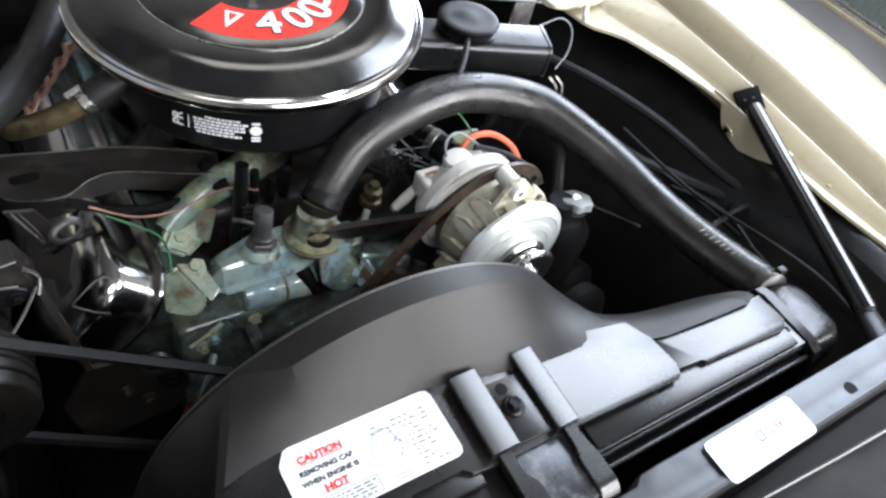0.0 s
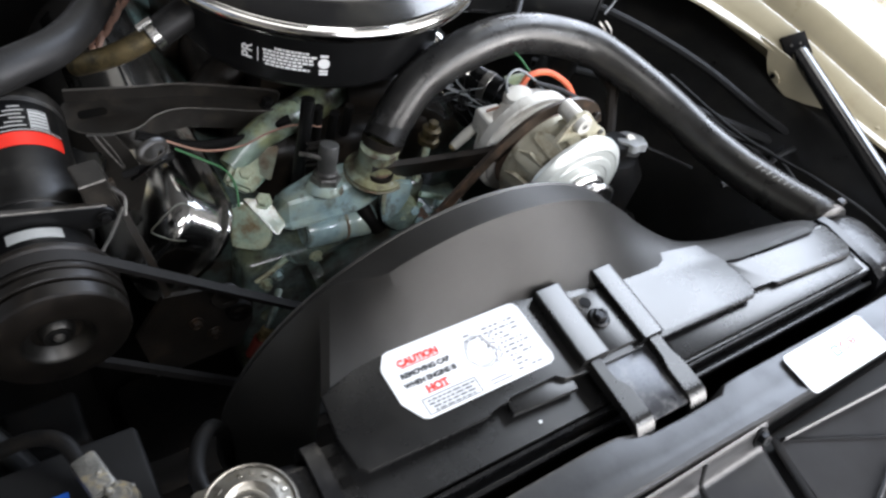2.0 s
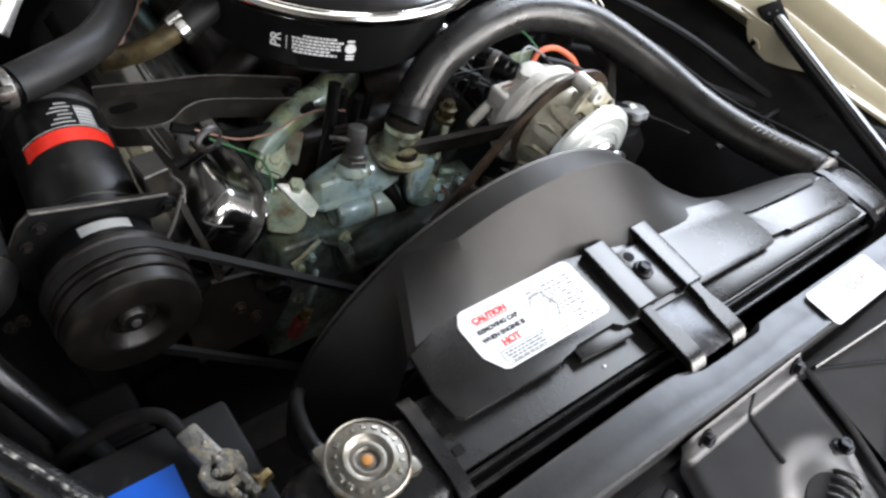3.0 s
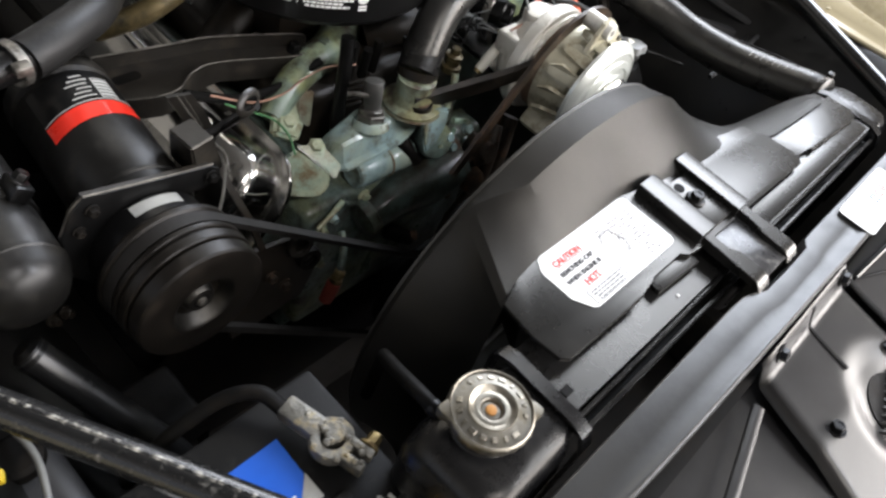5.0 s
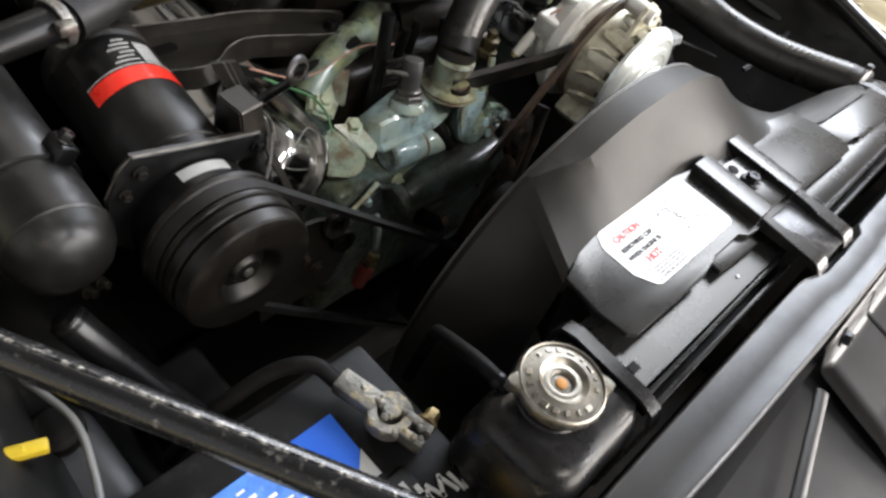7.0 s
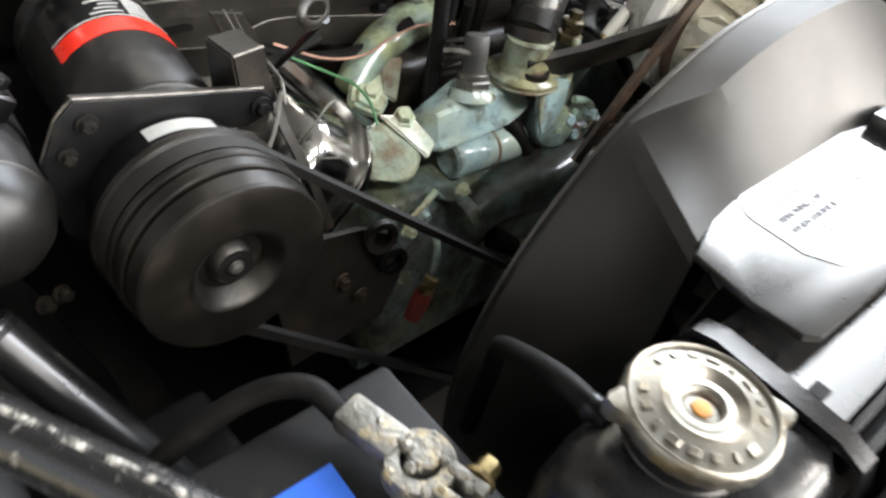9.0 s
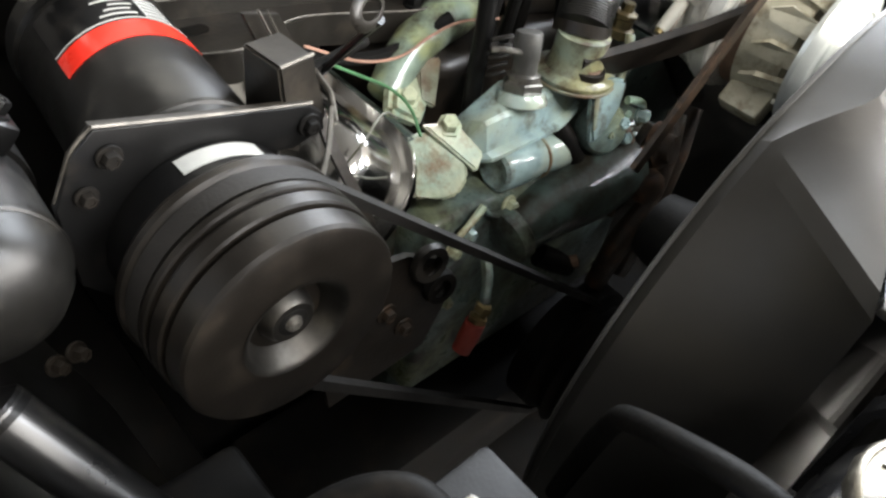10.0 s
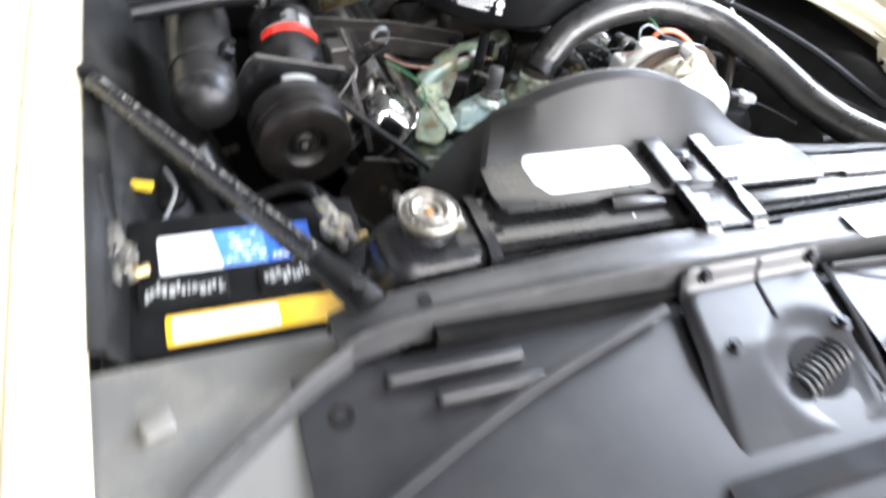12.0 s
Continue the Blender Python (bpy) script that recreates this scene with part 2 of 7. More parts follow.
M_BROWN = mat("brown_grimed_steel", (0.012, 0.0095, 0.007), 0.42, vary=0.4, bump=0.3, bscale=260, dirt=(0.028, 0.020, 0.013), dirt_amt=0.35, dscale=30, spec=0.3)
M_PULLEY = mat("worn_black_pulley", (0.0058, 0.0048, 0.0038), 0.38, vary=0.25, bump=0.10, bscale=500, dirt=(0.014, 0.011, 0.008), dirt_amt=0.3, dscale=40, spec=0.24)
M_ALTBODY = mat("weathered_aluminium", (0.46, 0.43, 0.32), 0.42, 0.35, vary=0.14, bump=0.4, bscale=380, dirt=(0.22, 0.18, 0.11), dirt_amt=0.42, dscale=45)
M_ALTWHITE = mat("pale_cast_aluminium", (0.62, 0.60, 0.54), 0.42, 0.30, vary=0.10, bump=0.3, bscale=420, dirt=(0.34, 0.31, 0.25), dirt_amt=0.22, dscale=45)
M_FANDISC = mat("pale_plated_disc", (0.64, 0.66, 0.61), 0.33, 0.5, vary=0.06, scale=60)
M_OLIVE = mat("tarnished_olive_brass", (0.11, 0.085, 0.04), 0.42, 0.6, vary=0.35, dirt=(0.03, 0.025, 0.014), dirt_amt=0.5, dscale=45)
M_YELLOWED = mat("yellowed_stained_enamel", (0.26, 0.25, 0.13), 0.32, vary=0.3, bump=0.4, bscale=160, dirt=(0.05, 0.03, 0.015), dirt_amt=0.55, dscale=30, tint=(0.22, 0.30, 0.26), tscale=20, coat=0.4)
M_RUSTWASH = mat("rust_washed_casting", (0.17, 0.115, 0.065), 0.5, vary=0.35, bump=0.5, bscale=180, dirt=(0.09, 0.055, 0.028), dirt_amt=0.4, dscale=35, tint=(0.26, 0.30, 0.22), tscale=34)
M_CAKED = mat("caked_grime", (0.020, 0.014, 0.009), 0.55, vary=0.5, scale=60, bump=1.0, bscale=130, dirt=(0.075, 0.036, 0.015), dirt_amt=0.4, dscale=40, spec=0.3)
M_FLOOR = mat("hall_floor", (0.13, 0.125, 0.12), 0.5, vary=0.15, scale=3, bump=0.1, dscale=2)
M_WALL = mat("hall_wall", (0.25, 0.235, 0.21), 0.8, vary=0.05, scale=2, bump=0.1)
M_CEIL = mat("hall_ceiling", (0.07, 0.066, 0.06), 0.85, vary=0.08, scale=2)

# ---- helpers for building ----
PLACE = {}


def thing(name, label, category, at=(0, 0, 0), group="", kind=""):
    ob = new(name)
    ob.location = at
    ob.empty_display_size = 0.05
    PLACE[ob.name] = Vector(at)
    return tagged(ob, label, category, group, kind)


def part(name, bm, material, parent=None, label="", smooth=35):
    bmesh.ops.recalc_face_normals(bm, faces=bm.faces)
    me = bpy.data.meshes.new(name)
    bm.to_mesh(me)
    bm.free()
    return part_mesh(name, me, material, parent, label, smooth)


def part_mesh(name, me, material, parent=None, label="", smooth=35):
    me.materials.clear()
    me.materials.append(material)
    if smooth:
        me.polygons.foreach_set("use_smooth", [True] * len(me.polygons))
        me.set_sharp_from_angle(angle=radians(smooth))
    ob = new(name, me)
    if parent is not None:
        ob.parent = parent
        ob.matrix_parent_inverse = Matrix.Translation(-PLACE.get(parent.name, Vector((0, 0, 0))))
    if label:
        ob["label"] = label
    return ob


def solo(name, bm, material, label, category, kind="", group="", smooth=35):
    return tagged(part(name, bm, material, None, "", smooth), label, category, group, kind)


def B():
    return bmesh.new()


def box(bm, x0, x1, y0, y1, z0, z1, bev=0.0, seg=2, m=None):
    r = bmesh.ops.create_cube(bm, size=1.0, matrix=Matrix.Translation(((x0 + x1) / 2, (y0 + y1) / 2, (z0 + z1) / 2)) @ Matrix.Diagonal((abs(x1 - x0), abs(y1 - y0), abs(z1 - z0), 1)))
    vs = r["verts"]
    if bev:
        es = list({e for v in vs for e in v.link_edges})
        out = bmesh.ops.bevel(bm, geom=es, offset=bev, segments=seg, profile=0.5, affect="EDGES")
        vs = list({v for f in out["faces"] for v in f.verts} | {v for v in vs if v.is_valid})
    if m is not None:
        bmesh.ops.transform(bm, matrix=m, verts=vs)
    return bm


def frame_of(axis):
    a = Vector(axis).normalized()
    u = a.orthogonal().normalized()
    if abs(a.z) < 0.9:
        u = a.cross(Vector((0, 0, 1))).normalized()
    return a, u, a.cross(u)


def lathe(bm, o, axis, prof, seg=40, close=True):
    """Turns (radius, height) pairs round the axis through o."""
    a, u, v = frame_of(axis)
    o = Vector(o)
    rings = []
    for r, h in prof:
        c = o + a * h
        if r < 1e-6:
            rings.append([bm.verts.new(c)])
        else:
            rings.append([bm.verts.new(c + (u * math.cos(t) + v * math.sin(t)) * r) for t in (2 * math.pi * k / seg for k in range(seg))])
    for p, q in zip(rings, rings[1:]):
        for k in range(seg):
            ps = [p[k % len(p)], p[(k + 1) % len(p)], q[(k + 1) % len(q)], q[k % len(q)]]
            ps = [x for n, x in enumerate(ps) if x not in ps[:n]]
            if len(ps) > 2:
                bm.faces.new(ps)
    if close:
        for ring in (rings[0], rings[-1]):
            if len(ring) > 2:
                bm.faces.new(ring)
    return bm


def smooth_path(pts, n):
    """Points along a Catmull-Rom curve through pts."""
    p = [Vector(q) for q in pts]
    p = [p[0] * 2 - p[1], *p, p[-1] * 2 - p[-2]]
    out = []
    for i in range(1, len(p) - 2):
        for k in range(n):
            t = k / n
            a, b, c, d = p[i - 1], p[i], p[i + 1], p[i + 2]
            out.append(0.5 * ((2 * b) + (c - a) * t + (2 * a - 5 * b + 4 * c - d) * t * t + (3 * b - a - 3 * c + d) * t ** 3))
    out.append(p[-2])
    return out


def tube(bm, pts, r, seg=14, n=8, flat=1.0, ripple=0.0, cap=True):
    """A round tube along a smooth curve; r a radius or one for each point."""
    path = smooth_path(pts, n) if len(pts) > 2 else [Vector(q) for q in pts]
    rs = [r] * len(path) if isinstance(r, (int, float)) else list(np.interp(np.linspace(0, len(r) - 1, len(path)), range(len(r)), r))
    up = None
    rings = []
    for i, c in enumerate(path):
        t = (path[min(i + 1, len(path) - 1)] - path[max(i - 1, 0)]).normalized()
        if up is None:
            up = t.orthogonal().normalized() if abs(t.z) > 0.95 else (Vector((0, 0, 1)) - t * t.z).normalized()
        up = (up - t * up.dot(t)).normalized()
        side = t.cross(up)
        rr = rs[i] + (ripple if i % 2 else 0)
        rings.append([bm.verts.new(c + (side * math.cos(a) + up * math.sin(a) * flat) * rr) for a in (2 * math.pi * k / seg for k in range(seg))])
    for p, q in zip(rings, rings[1:]):
        for k in range(seg):
            bm.faces.new((p[k], p[(k + 1) % seg], q[(k + 1) % seg], q[k]))
    if cap:
        bm.faces.new(rings[0])
        bm.faces.new(rings[-1])
    return bm


def slab(bm, outline, z0, z1, m=None, bev=0.0):
    """A flat plate from an (x, y) outline."""
    lo = [bm.verts.new((x, y, z0)) for x, y in outline]
    hi = [bm.verts.new((x, y, z1)) for x, y in outline]
    n = len(outline)
    fs = [bm.faces.new(lo), bm.faces.new(hi)]
    for k in range(n):
        fs.append(bm.faces.new((lo[k], lo[(k + 1) % n], hi[(k + 1) % n], hi[k])))
    vs = lo + hi
    if bev:
        es = [e for e in fs[1].edges]
        out = bmesh.ops.bevel(bm, geom=es, offset=bev, segments=2, profile=0.5, affect="EDGES")
        vs = list({v for f in out["faces"] for v in f.verts} | {v for v in vs if v.is_valid})
    if m is not None:
        bmesh.ops.transform(bm, matrix=m, verts=vs)
    return bm


def rounded(x0, x1, y0, y1, r, n=4):
    out = []
    for cx, cy, a in ((x1 - r, y1 - r, 0), (x0 + r, y1 - r, 90), (x0 + r, y0 + r, 180), (x1 - r, y0 + r, 270)):
        for k in range(n + 1):
            t = radians(a + 90 * k / n)
            out.append((cx + r * math.cos(t), cy + r * math.sin(t)))
    return out


def sweep(bm, path, prof, closed=True):
    """Carries an (out, up) profile along a level or sloping path; out is to the right of the way."""
    path = [Vector(p) for p in path]
    rings = []
    for i, c in enumerate(path):
        a = (path[i] - path[i - 1]).normalized() if i else (path[1] - path[0]).normalized()
        b = (path[i + 1] - path[i]).normalized() if i < len(path) - 1 else a
        t = (a + b).normalized()
        side = Vector((t.y, -t.x, 0)).normalized()
        k = 1 / max(0.5, t.dot(b))
        rings.append([bm.verts.new(c + side * u * k + Vector((0, 0, w))) for u, w in prof])
    n = len(prof)
    for p, q in zip(rings, rings[1:]):
        for k in range(n if closed else n - 1):
            bm.faces.new((p[k], p[(k + 1) % n], q[(k + 1) % n], q[k]))
    if closed:
        bm.faces.new(rings[0])
        bm.faces.new(rings[-1])
    return bm


def hexbolt(bm, p, axis, r, h, washer=True):
    a = Vector(axis).normalized()
    p = Vector(p)
    if washer:
        lathe(bm, p, a, [(r * 1.45, 0), (r * 1.5, h * 0.12), (r * 1.4, h * 0.25), (r * 1.0, h * 0.25)], 20)
    lathe(bm, p + a * h * 0.2, a, [(r, 0), (r, h * 0.68), (r * 0.88, h * 0.8), (r * 0.55, h * 0.8), (r * 0.5, h * 0.7), (0, h * 0.7)], 6)
    return bm


def letters(body, size, m, depth=0.0003, align="CENTER", bold=0.0):
    c = bpy.data.curves.new("letters", "FONT")
    c.body, c.size, c.extrude, c.align_x, c.align_y, c.offset = body, size, depth, align, "CENTER", bold
    ob = bpy.data.objects.new("letters", c)
    scene.collection.objects.link(ob)
    me = bpy.data.meshes.new_from_object(ob.evaluated_get(bpy.context.evaluated_depsgraph_get()))
    bpy.data.objects.remove(ob)
    bpy.data.curves.remove(c)
    me.transform(m)
    return me


def wire(name, pts, r, material, label, category="wire", n=8, seg=8):
    bm = tube(B(), pts, r, seg, n)
    return solo(name, bm, material, label, category)

# ---- the hall round the car ----
solo("floor", box(B(), -4.2, 3.7, -4.6, 6.2, -0.12, 0.0), M_FLOOR, "grey concrete hall floor under the car", "floor", "structure", smooth=0)
bm = box(B(), -4.2, 3.7, 5.8, 6.0, 0, 5.6)
solo("wall_back", bm, M_WALL, "plain painted wall of the hall", "wall", "structure", smooth=0)
bm = box(B(), 3.55, 3.7, -4.6, 5.8, 0, 1.05)
box(bm, 3.55, 3.7, -4.6, -4.25, 1.05, 5.6)
box(bm, 3.55, 3.7, -4.25, -1.85, 2.75, 5.6)
box(bm, 3.55, 3.7, -1.85, 0.02, 1.05, 5.6)
box(bm, 3.55, 3.7, 0.02, 2.48, 1.05, 2.15)
box(bm, 3.55, 3.7, 0.02, 2.48, 5.05, 5.6)
box(bm, 3.55, 3.7, 2.48, 4.15, 1.05, 1.65)
box(bm, 3.55, 3.7, 2.48, 4.15, 3.05, 5.6)
box(bm, 3.55, 3.7, 4.15, 5.8, 1.05, 5.6)
solo("wall_window_side", bm, M_WALL, "plain hall wall with three window openings", "wall", "structure", smooth=0)
bm = box(B(), -4.2, -4.05, -4.6, 5.8, 0, 1.4)
box(bm, -4.2, -4.05, -4.6, -1.0, 1.4, 5.6)
box(bm, -4.2, -4.05, 2.6, 5.8, 1.4, 5.6)
box(bm, -4.2, -4.05, -1.0, 2.6, 3.4, 5.6)
solo("wall_far_side", bm, M_WALL, "plain hall wall with a window opening", "wall", "structure", smooth=0)
bm = box(B(), -4.05, 3.55, -4.6, -4.45, 0, 0.9)
box(bm, -4.05, -0.2, -4.6, -4.45, 0.9, 1.4)
box(bm, -4.05, -0.2, -4.6, -4.45, 1.4, 5.6)
box(bm, -0.2, 3.55, -4.6, -4.45, 3.7, 5.6)
solo("wall_front", bm, M_WALL, "plain hall wall with a window opening", "wall", "structure", smooth=0)
solo("ceiling", box(B(), -4.2, 3.7, -4.6, 6.0, 5.6, 5.7), M_CEIL, "plain hall ceiling", "ceiling", "structure", smooth=0)

glazed = thing("window_1", "cream-framed glazed partition standing on the hall floor", "window", (3.25, 1.3, 0.0), kind="structure")
part("window_sill", box(B(), 3.215, 3.30, 0.2, 2.6, -0.002, 0.020, 0.004), M_CREAM, glazed, "cream painted sill")
part("trim", box(B(), 3.225, 3.29, 0.2, 2.6, 0.020, 0.034, 0.004), M_STEEL, glazed, "bright metal strip")
part("trim", box(B(), 3.235, 3.28, 0.2, 2.6, 0.036, 0.052, 0.004), M_STEEL, glazed, "bright metal strip")
part("window_frame", box(B(), 3.235, 3.28, 0.2, 2.6, 1.16, 1.22, 0.004), M_CREAM, glazed, "cream painted top rail")
part("pane", box(B(), 3.248, 3.258, 0.2, 2.6, 0.052, 1.16), M_GLASS, glazed, "grey-green glass pane")

# ---- car body round the bay ----
body = thing("car_body", "cream-painted car body round the open engine bay", "car", (0.03, 0.4, 0.0))
FENDER = [(0.0, 0.0), (0.004, 0.009), (0.05, 0.032), (0.088, 0.051), (0.096, 0.054), (0.102, 0.050), (0.110, 0.052), (0.125, 0.065), (0.16, 0.075), (0.22, 0.077), (0.30, 0.068), (0.38, 0.035), (0.43, -0.05), (0.45, -0.2), (0.45, -0.5), (0.435, -0.5), (0.42, -0.05), (0.30, 0.052), (0.16, 0.060), (0.10, 0.036), (0.03, 0.014), (0.0, -0.004)]


def loft(bm, rings):
    n = len(rings[0])
    rings = [[bm.verts.new(p) for p in ring] for ring in rings]
    for p, q in zip(rings, rings[1:]):
        for k in range(n):
            bm.faces.new((p[k], p[(k + 1) % n], q[(k + 1) % n], q[k]))
    bm.faces.new(rings[0]), bm.faces.new(rings[-1])
    return bm


def fender_by_battery(x_lip, z):
    rings = []
    for y in (-0.62, -0.3, -0.12, 0.0, 0.1, 0.2, 0.3, 0.4, 0.5, 0.7, 1.1, 1.7):
        bow = -0.02 * (y - 0.25) ** 2
        rings.append([(x_lip - (u * 0.5 if u < 0.1 else u - 0.05) - bow, y, z + w - 0.03 * max(0, -y)) for u, w in FENDER])
    part("fender", loft(B(), rings), M_CREAM, body, "cream-painted fender with a rolled inner flange", 40)


def fender_by_alternator():
    """Lip, shelf with a crease, groove, steep flange and crowned top; the lip runs inward towards the hinge."""
    ys = [-0.62, -0.3, -0.12, 0.0, 0.06, 0.1, 0.15, 0.2, 0.25, 0.3, 0.34, 0.38, 0.42, 0.46, 0.49, 0.51, 0.53, 0.55, 0.60, 0.7, 1.1, 1.7]
    lip_x = np.interp(ys, [-0.62, 0.0, 0.088, 0.17, 0.31, 0.345, 0.425, 0.496, 0.536, 0.60, 0.70], [0.72, 0.669, 0.646, 0.640, 0.634, 0.628, 0.609, 0.583, 0.5415, 0.53, 0.52])
    lip_z = np.interp(ys, [-0.62, 0.0, 0.17, 0.31, 0.5], [0.79, 0.832, 0.845, 0.858, 0.860])
    crease = np.interp(ys, [-0.62, 0.0, 0.143, 0.405, 0.55, 0.75], [0.735, 0.680, 0.652, 0.640, 0.601, 0.59])
    groove = np.interp(ys, [-0.62, 0.04, 0.14, 0.30, 0.55], [0.76, 0.699, 0.691, 0.681, 0.684])
    groove_z = np.interp(ys, [-0.62, 0.04, 0.14, 0.30, 0.50], [0.80, 0.856, 0.868, 0.885, 0.890])
    rings = []
    for y, xl, zl, xc, xg, zg in zip(ys, lip_x, lip_z, crease, groove, groove_z):
        t = zg - 0.885
        rings.append([(xl, y, zl), (xl + 0.001, y, zl + 0.0035), (xl + 0.004, y, zl + 0.0045), (xc - 0.003, y, zl + 0.0050), (xc + 0.001, y, zl + 0.0060), (xc + 0.006, y, zl + 0.0115),
                      ((xc + xg) / 2 + 0.002, y, (zl + zg) / 2 + 0.008), (xg - 0.006, y, zg + 0.001), (xg - 0.002, y, zg + 0.0015), (xg, y, zg - 0.0025), (xg + 0.003, y, zg - 0.0010), (xg + 0.005, y, zg + 0.006),
                      (xg + 0.016, y, zg + 0.019), (xg + 0.027, y, 0.9145 + t), (xg + 0.033, y, 0.9185 + t), (xg + 0.043, y, 0.9210 + t), (0.79, y, 0.927 + t), (0.86, y, 0.924 + t), (0.90, y, 0.912 + t), (0.935, y, 0.87 + t), (0.955, y, 0.78), (0.965, y, 0.60), (0.96, y, 0.36),
                      (0.945, y, 0.36), (0.945, y, 0.60), (0.93, y, 0.78), (0.90, y, 0.87 + t), (0.80, y, 0.912 + t), (xg + 0.040, y, 0.905 + t), (xg + 0.012, y, zg - 0.006), (xc + 0.006, y, zl + 0.001), (xl + 0.002, y, zl - 0.001)])
    part("fender", loft(B(), rings), M_CREAM, body, "cream-painted fender with a creased inner flange", 50)


fender_by_alternator()
fender_by_battery(-0.668, 0.832)


def tongue(pts, x):
    """Painted sheet tongue that hangs from the fender's inner lip."""
    bm = B()
    lo = [bm.verts.new((x - 0.25 * (0.855 - z), y, z)) for y, z in pts]
    hi = [bm.verts.new((x + 0.003 - 0.25 * (0.855 - z), y, z)) for y, z in pts]
    k = len(pts)
    bm.faces.new(lo), bm.faces.new(hi)
    for i in range(k):
        bm.faces.new((lo[i], lo[(i + 1) % k], hi[(i + 1) % k], hi[i]))
    return part("flange_gusset", bm, M_CREAM, body, "cream sheet-metal tongue", 30)


tongue([(0.335, 0.866), (0.318, 0.8600), (0.309, 0.8560), (0.303, 0.8480), (0.296, 0.8400), (0.286, 0.8310), (0.279, 0.8285), (0.270, 0.8265), (0.262, 0.8240), (0.241, 0.8205), (0.211, 0.8285), (0.172, 0.8440), (0.172, 0.866)], 0.6345)
bm = lathe(B(), (0.6265, 0.275, 0.8330), (-1, 0, 0.25), [(0, 0), (0.0045, 0), (0.0045, 0.0012), (0, 0.0012)], 14)
part("drain_hole", bm, M_BLACKDULL, body, "dark hole in the tongue")
part("torn_edge", tube(B(), [(0.6275, 0.262, 0.830), (0.6245, 0.266, 0.838), (0.6255, 0.275, 0.8405), (0.6275, 0.281, 0.836)], 0.0022, 8, 4), M_CREAM, body)
part("clip_stud", lathe(B(), (0.667, 0.1135, 0.8495), (-0.3, 0, 1), [(0.006, 0), (0.005, 0.003), (0, 0.004)], 12), M_CREAM, body, "small painted stud")
part("clip_stud", tube(B(), [(0.545, 0.548, 0.864), (0.543, 0.553, 0.876), (0.548, 0.560, 0.884)], 0.0050, 10, 4), M_CERAMIC, body, "pale plastic stud by the hood hinge")
bm = slab(B(), rounded(0.490, 0.612, 0.575, 0.72, 0.030, 6), 0.872, 0.876)
part("hinge_plate", bm, M_CREAM, body, "cream hood hinge plate with a raised rim")
part("hinge_rim", tube(B(), [(0.494, 0.70, 0.877), (0.496, 0.598, 0.877), (0.515, 0.578, 0.877), (0.588, 0.578, 0.877), (0.606, 0.598, 0.877), (0.608, 0.70, 0.877)], 0.0045, 8, 6), M_CREAM, body)


def liner(side, x_top, z_top, name):
    bm = B()
    ys = [-0.32 if side > 0 else -0.085, -0.2 if side > 0 else -0.07, -0.05, 0.1, 0.25, 0.4, 0.55, 0.75, 1.05]
    rings = []
    for i, y in enumerate(ys):
        bulge = 0.10 * math.exp(-((y - 0.45) / 0.3) ** 2)
        prof = [(0.02, z_top), (-0.012, z_top - 0.012), (-0.035 - 0.25 * bulge, z_top - 0.06), (-0.07 - 0.5 * bulge, z_top - 0.16), (-0.11 - 0.8 * bulge, z_top - 0.30), (-0.16 - bulge, z_top - 0.55)]
        rings.append([bm.verts.new((x_top + side * u, y, z)) for u, z in prof])
    for p, q in zip(rings, rings[1:]):
        for k in range(len(p) - 1):
            bm.faces.new((p[k], p[k + 1], q[k + 1], q[k]))
    bmesh.ops.solidify(bm, geom=bm.faces[:], thickness=0.003)
    return part(name, bm, M_LINER if side > 0 else M_DUSTLINER, body, "black inner fender panel", 40)


liner(1, 0.640, 0.832, "inner_fender")
liner(-1, -0.662, 0.838, "inner_fender")
bm = box(B(), -0.72, 0.72, 1.02, 1.06, 0.2, 0.98)
box(bm, -0.70, 0.70, 0.98, 1.02, 0.55, 0.9, 0.02)
part("firewall", bm, M_BLACKDULL, body, "black firewall")
bm = box(B(), -0.72, 0.72, 1.06, 1.5, 0.93, 0.96, 0.01)
part("cowl", bm, M_CREAM, body, "cream cowl panel")
# Black sheet added below the bay for its dark depths; hides the hall floor.
part("dark_bay_sheet", box(B(), -0.62, 0.68, -0.5, 1.02, 0.16, 0.2), M_BLACKDULL, body, "black sheet added under the engine for the bay's dark depths")
for x0, x1 in ((-0.5, -0.38), (0.46, 0.58)):
    part("frame_rail", box(B(), x0, x1, -0.4, 1.0, 0.2, 0.36, 0.02), M_BLACKDULL, body, "grimy black frame rail")
part("crossmember", box(B(), -0.37, 0.45, 0.30, 0.46, 0.2, 0.34, 0.03), M_BLACKDULL, body, "grimy black crossmember")
for x in (-0.78, 0.74):
    tyre = part("wheel", lathe(B(), (x - 0.03, 0.42, 0.33), (1, 0, 0), [(0.19, 0.0), (0.19, 0.06), (0.05, 0.08)], 40), M_BLACKDULL, body, "dark road wheel")
    part("tyre", lathe(B(), (x - 0.08, 0.42, 0.33), (1, 0, 0), [(0.19, 0), (0.29, 0.0), (0.325, 0.03), (0.33, 0.08), (0.325, 0.13), (0.29, 0.16), (0.19, 0.16)], 56, False), M_RUBBER2, tyre, "black tyre")

# ---- core support bar ----
support = thing("radiator_support", "black sheet-metal radiator support bar across the front", "panel", (0.0, -0.13, 0.80))
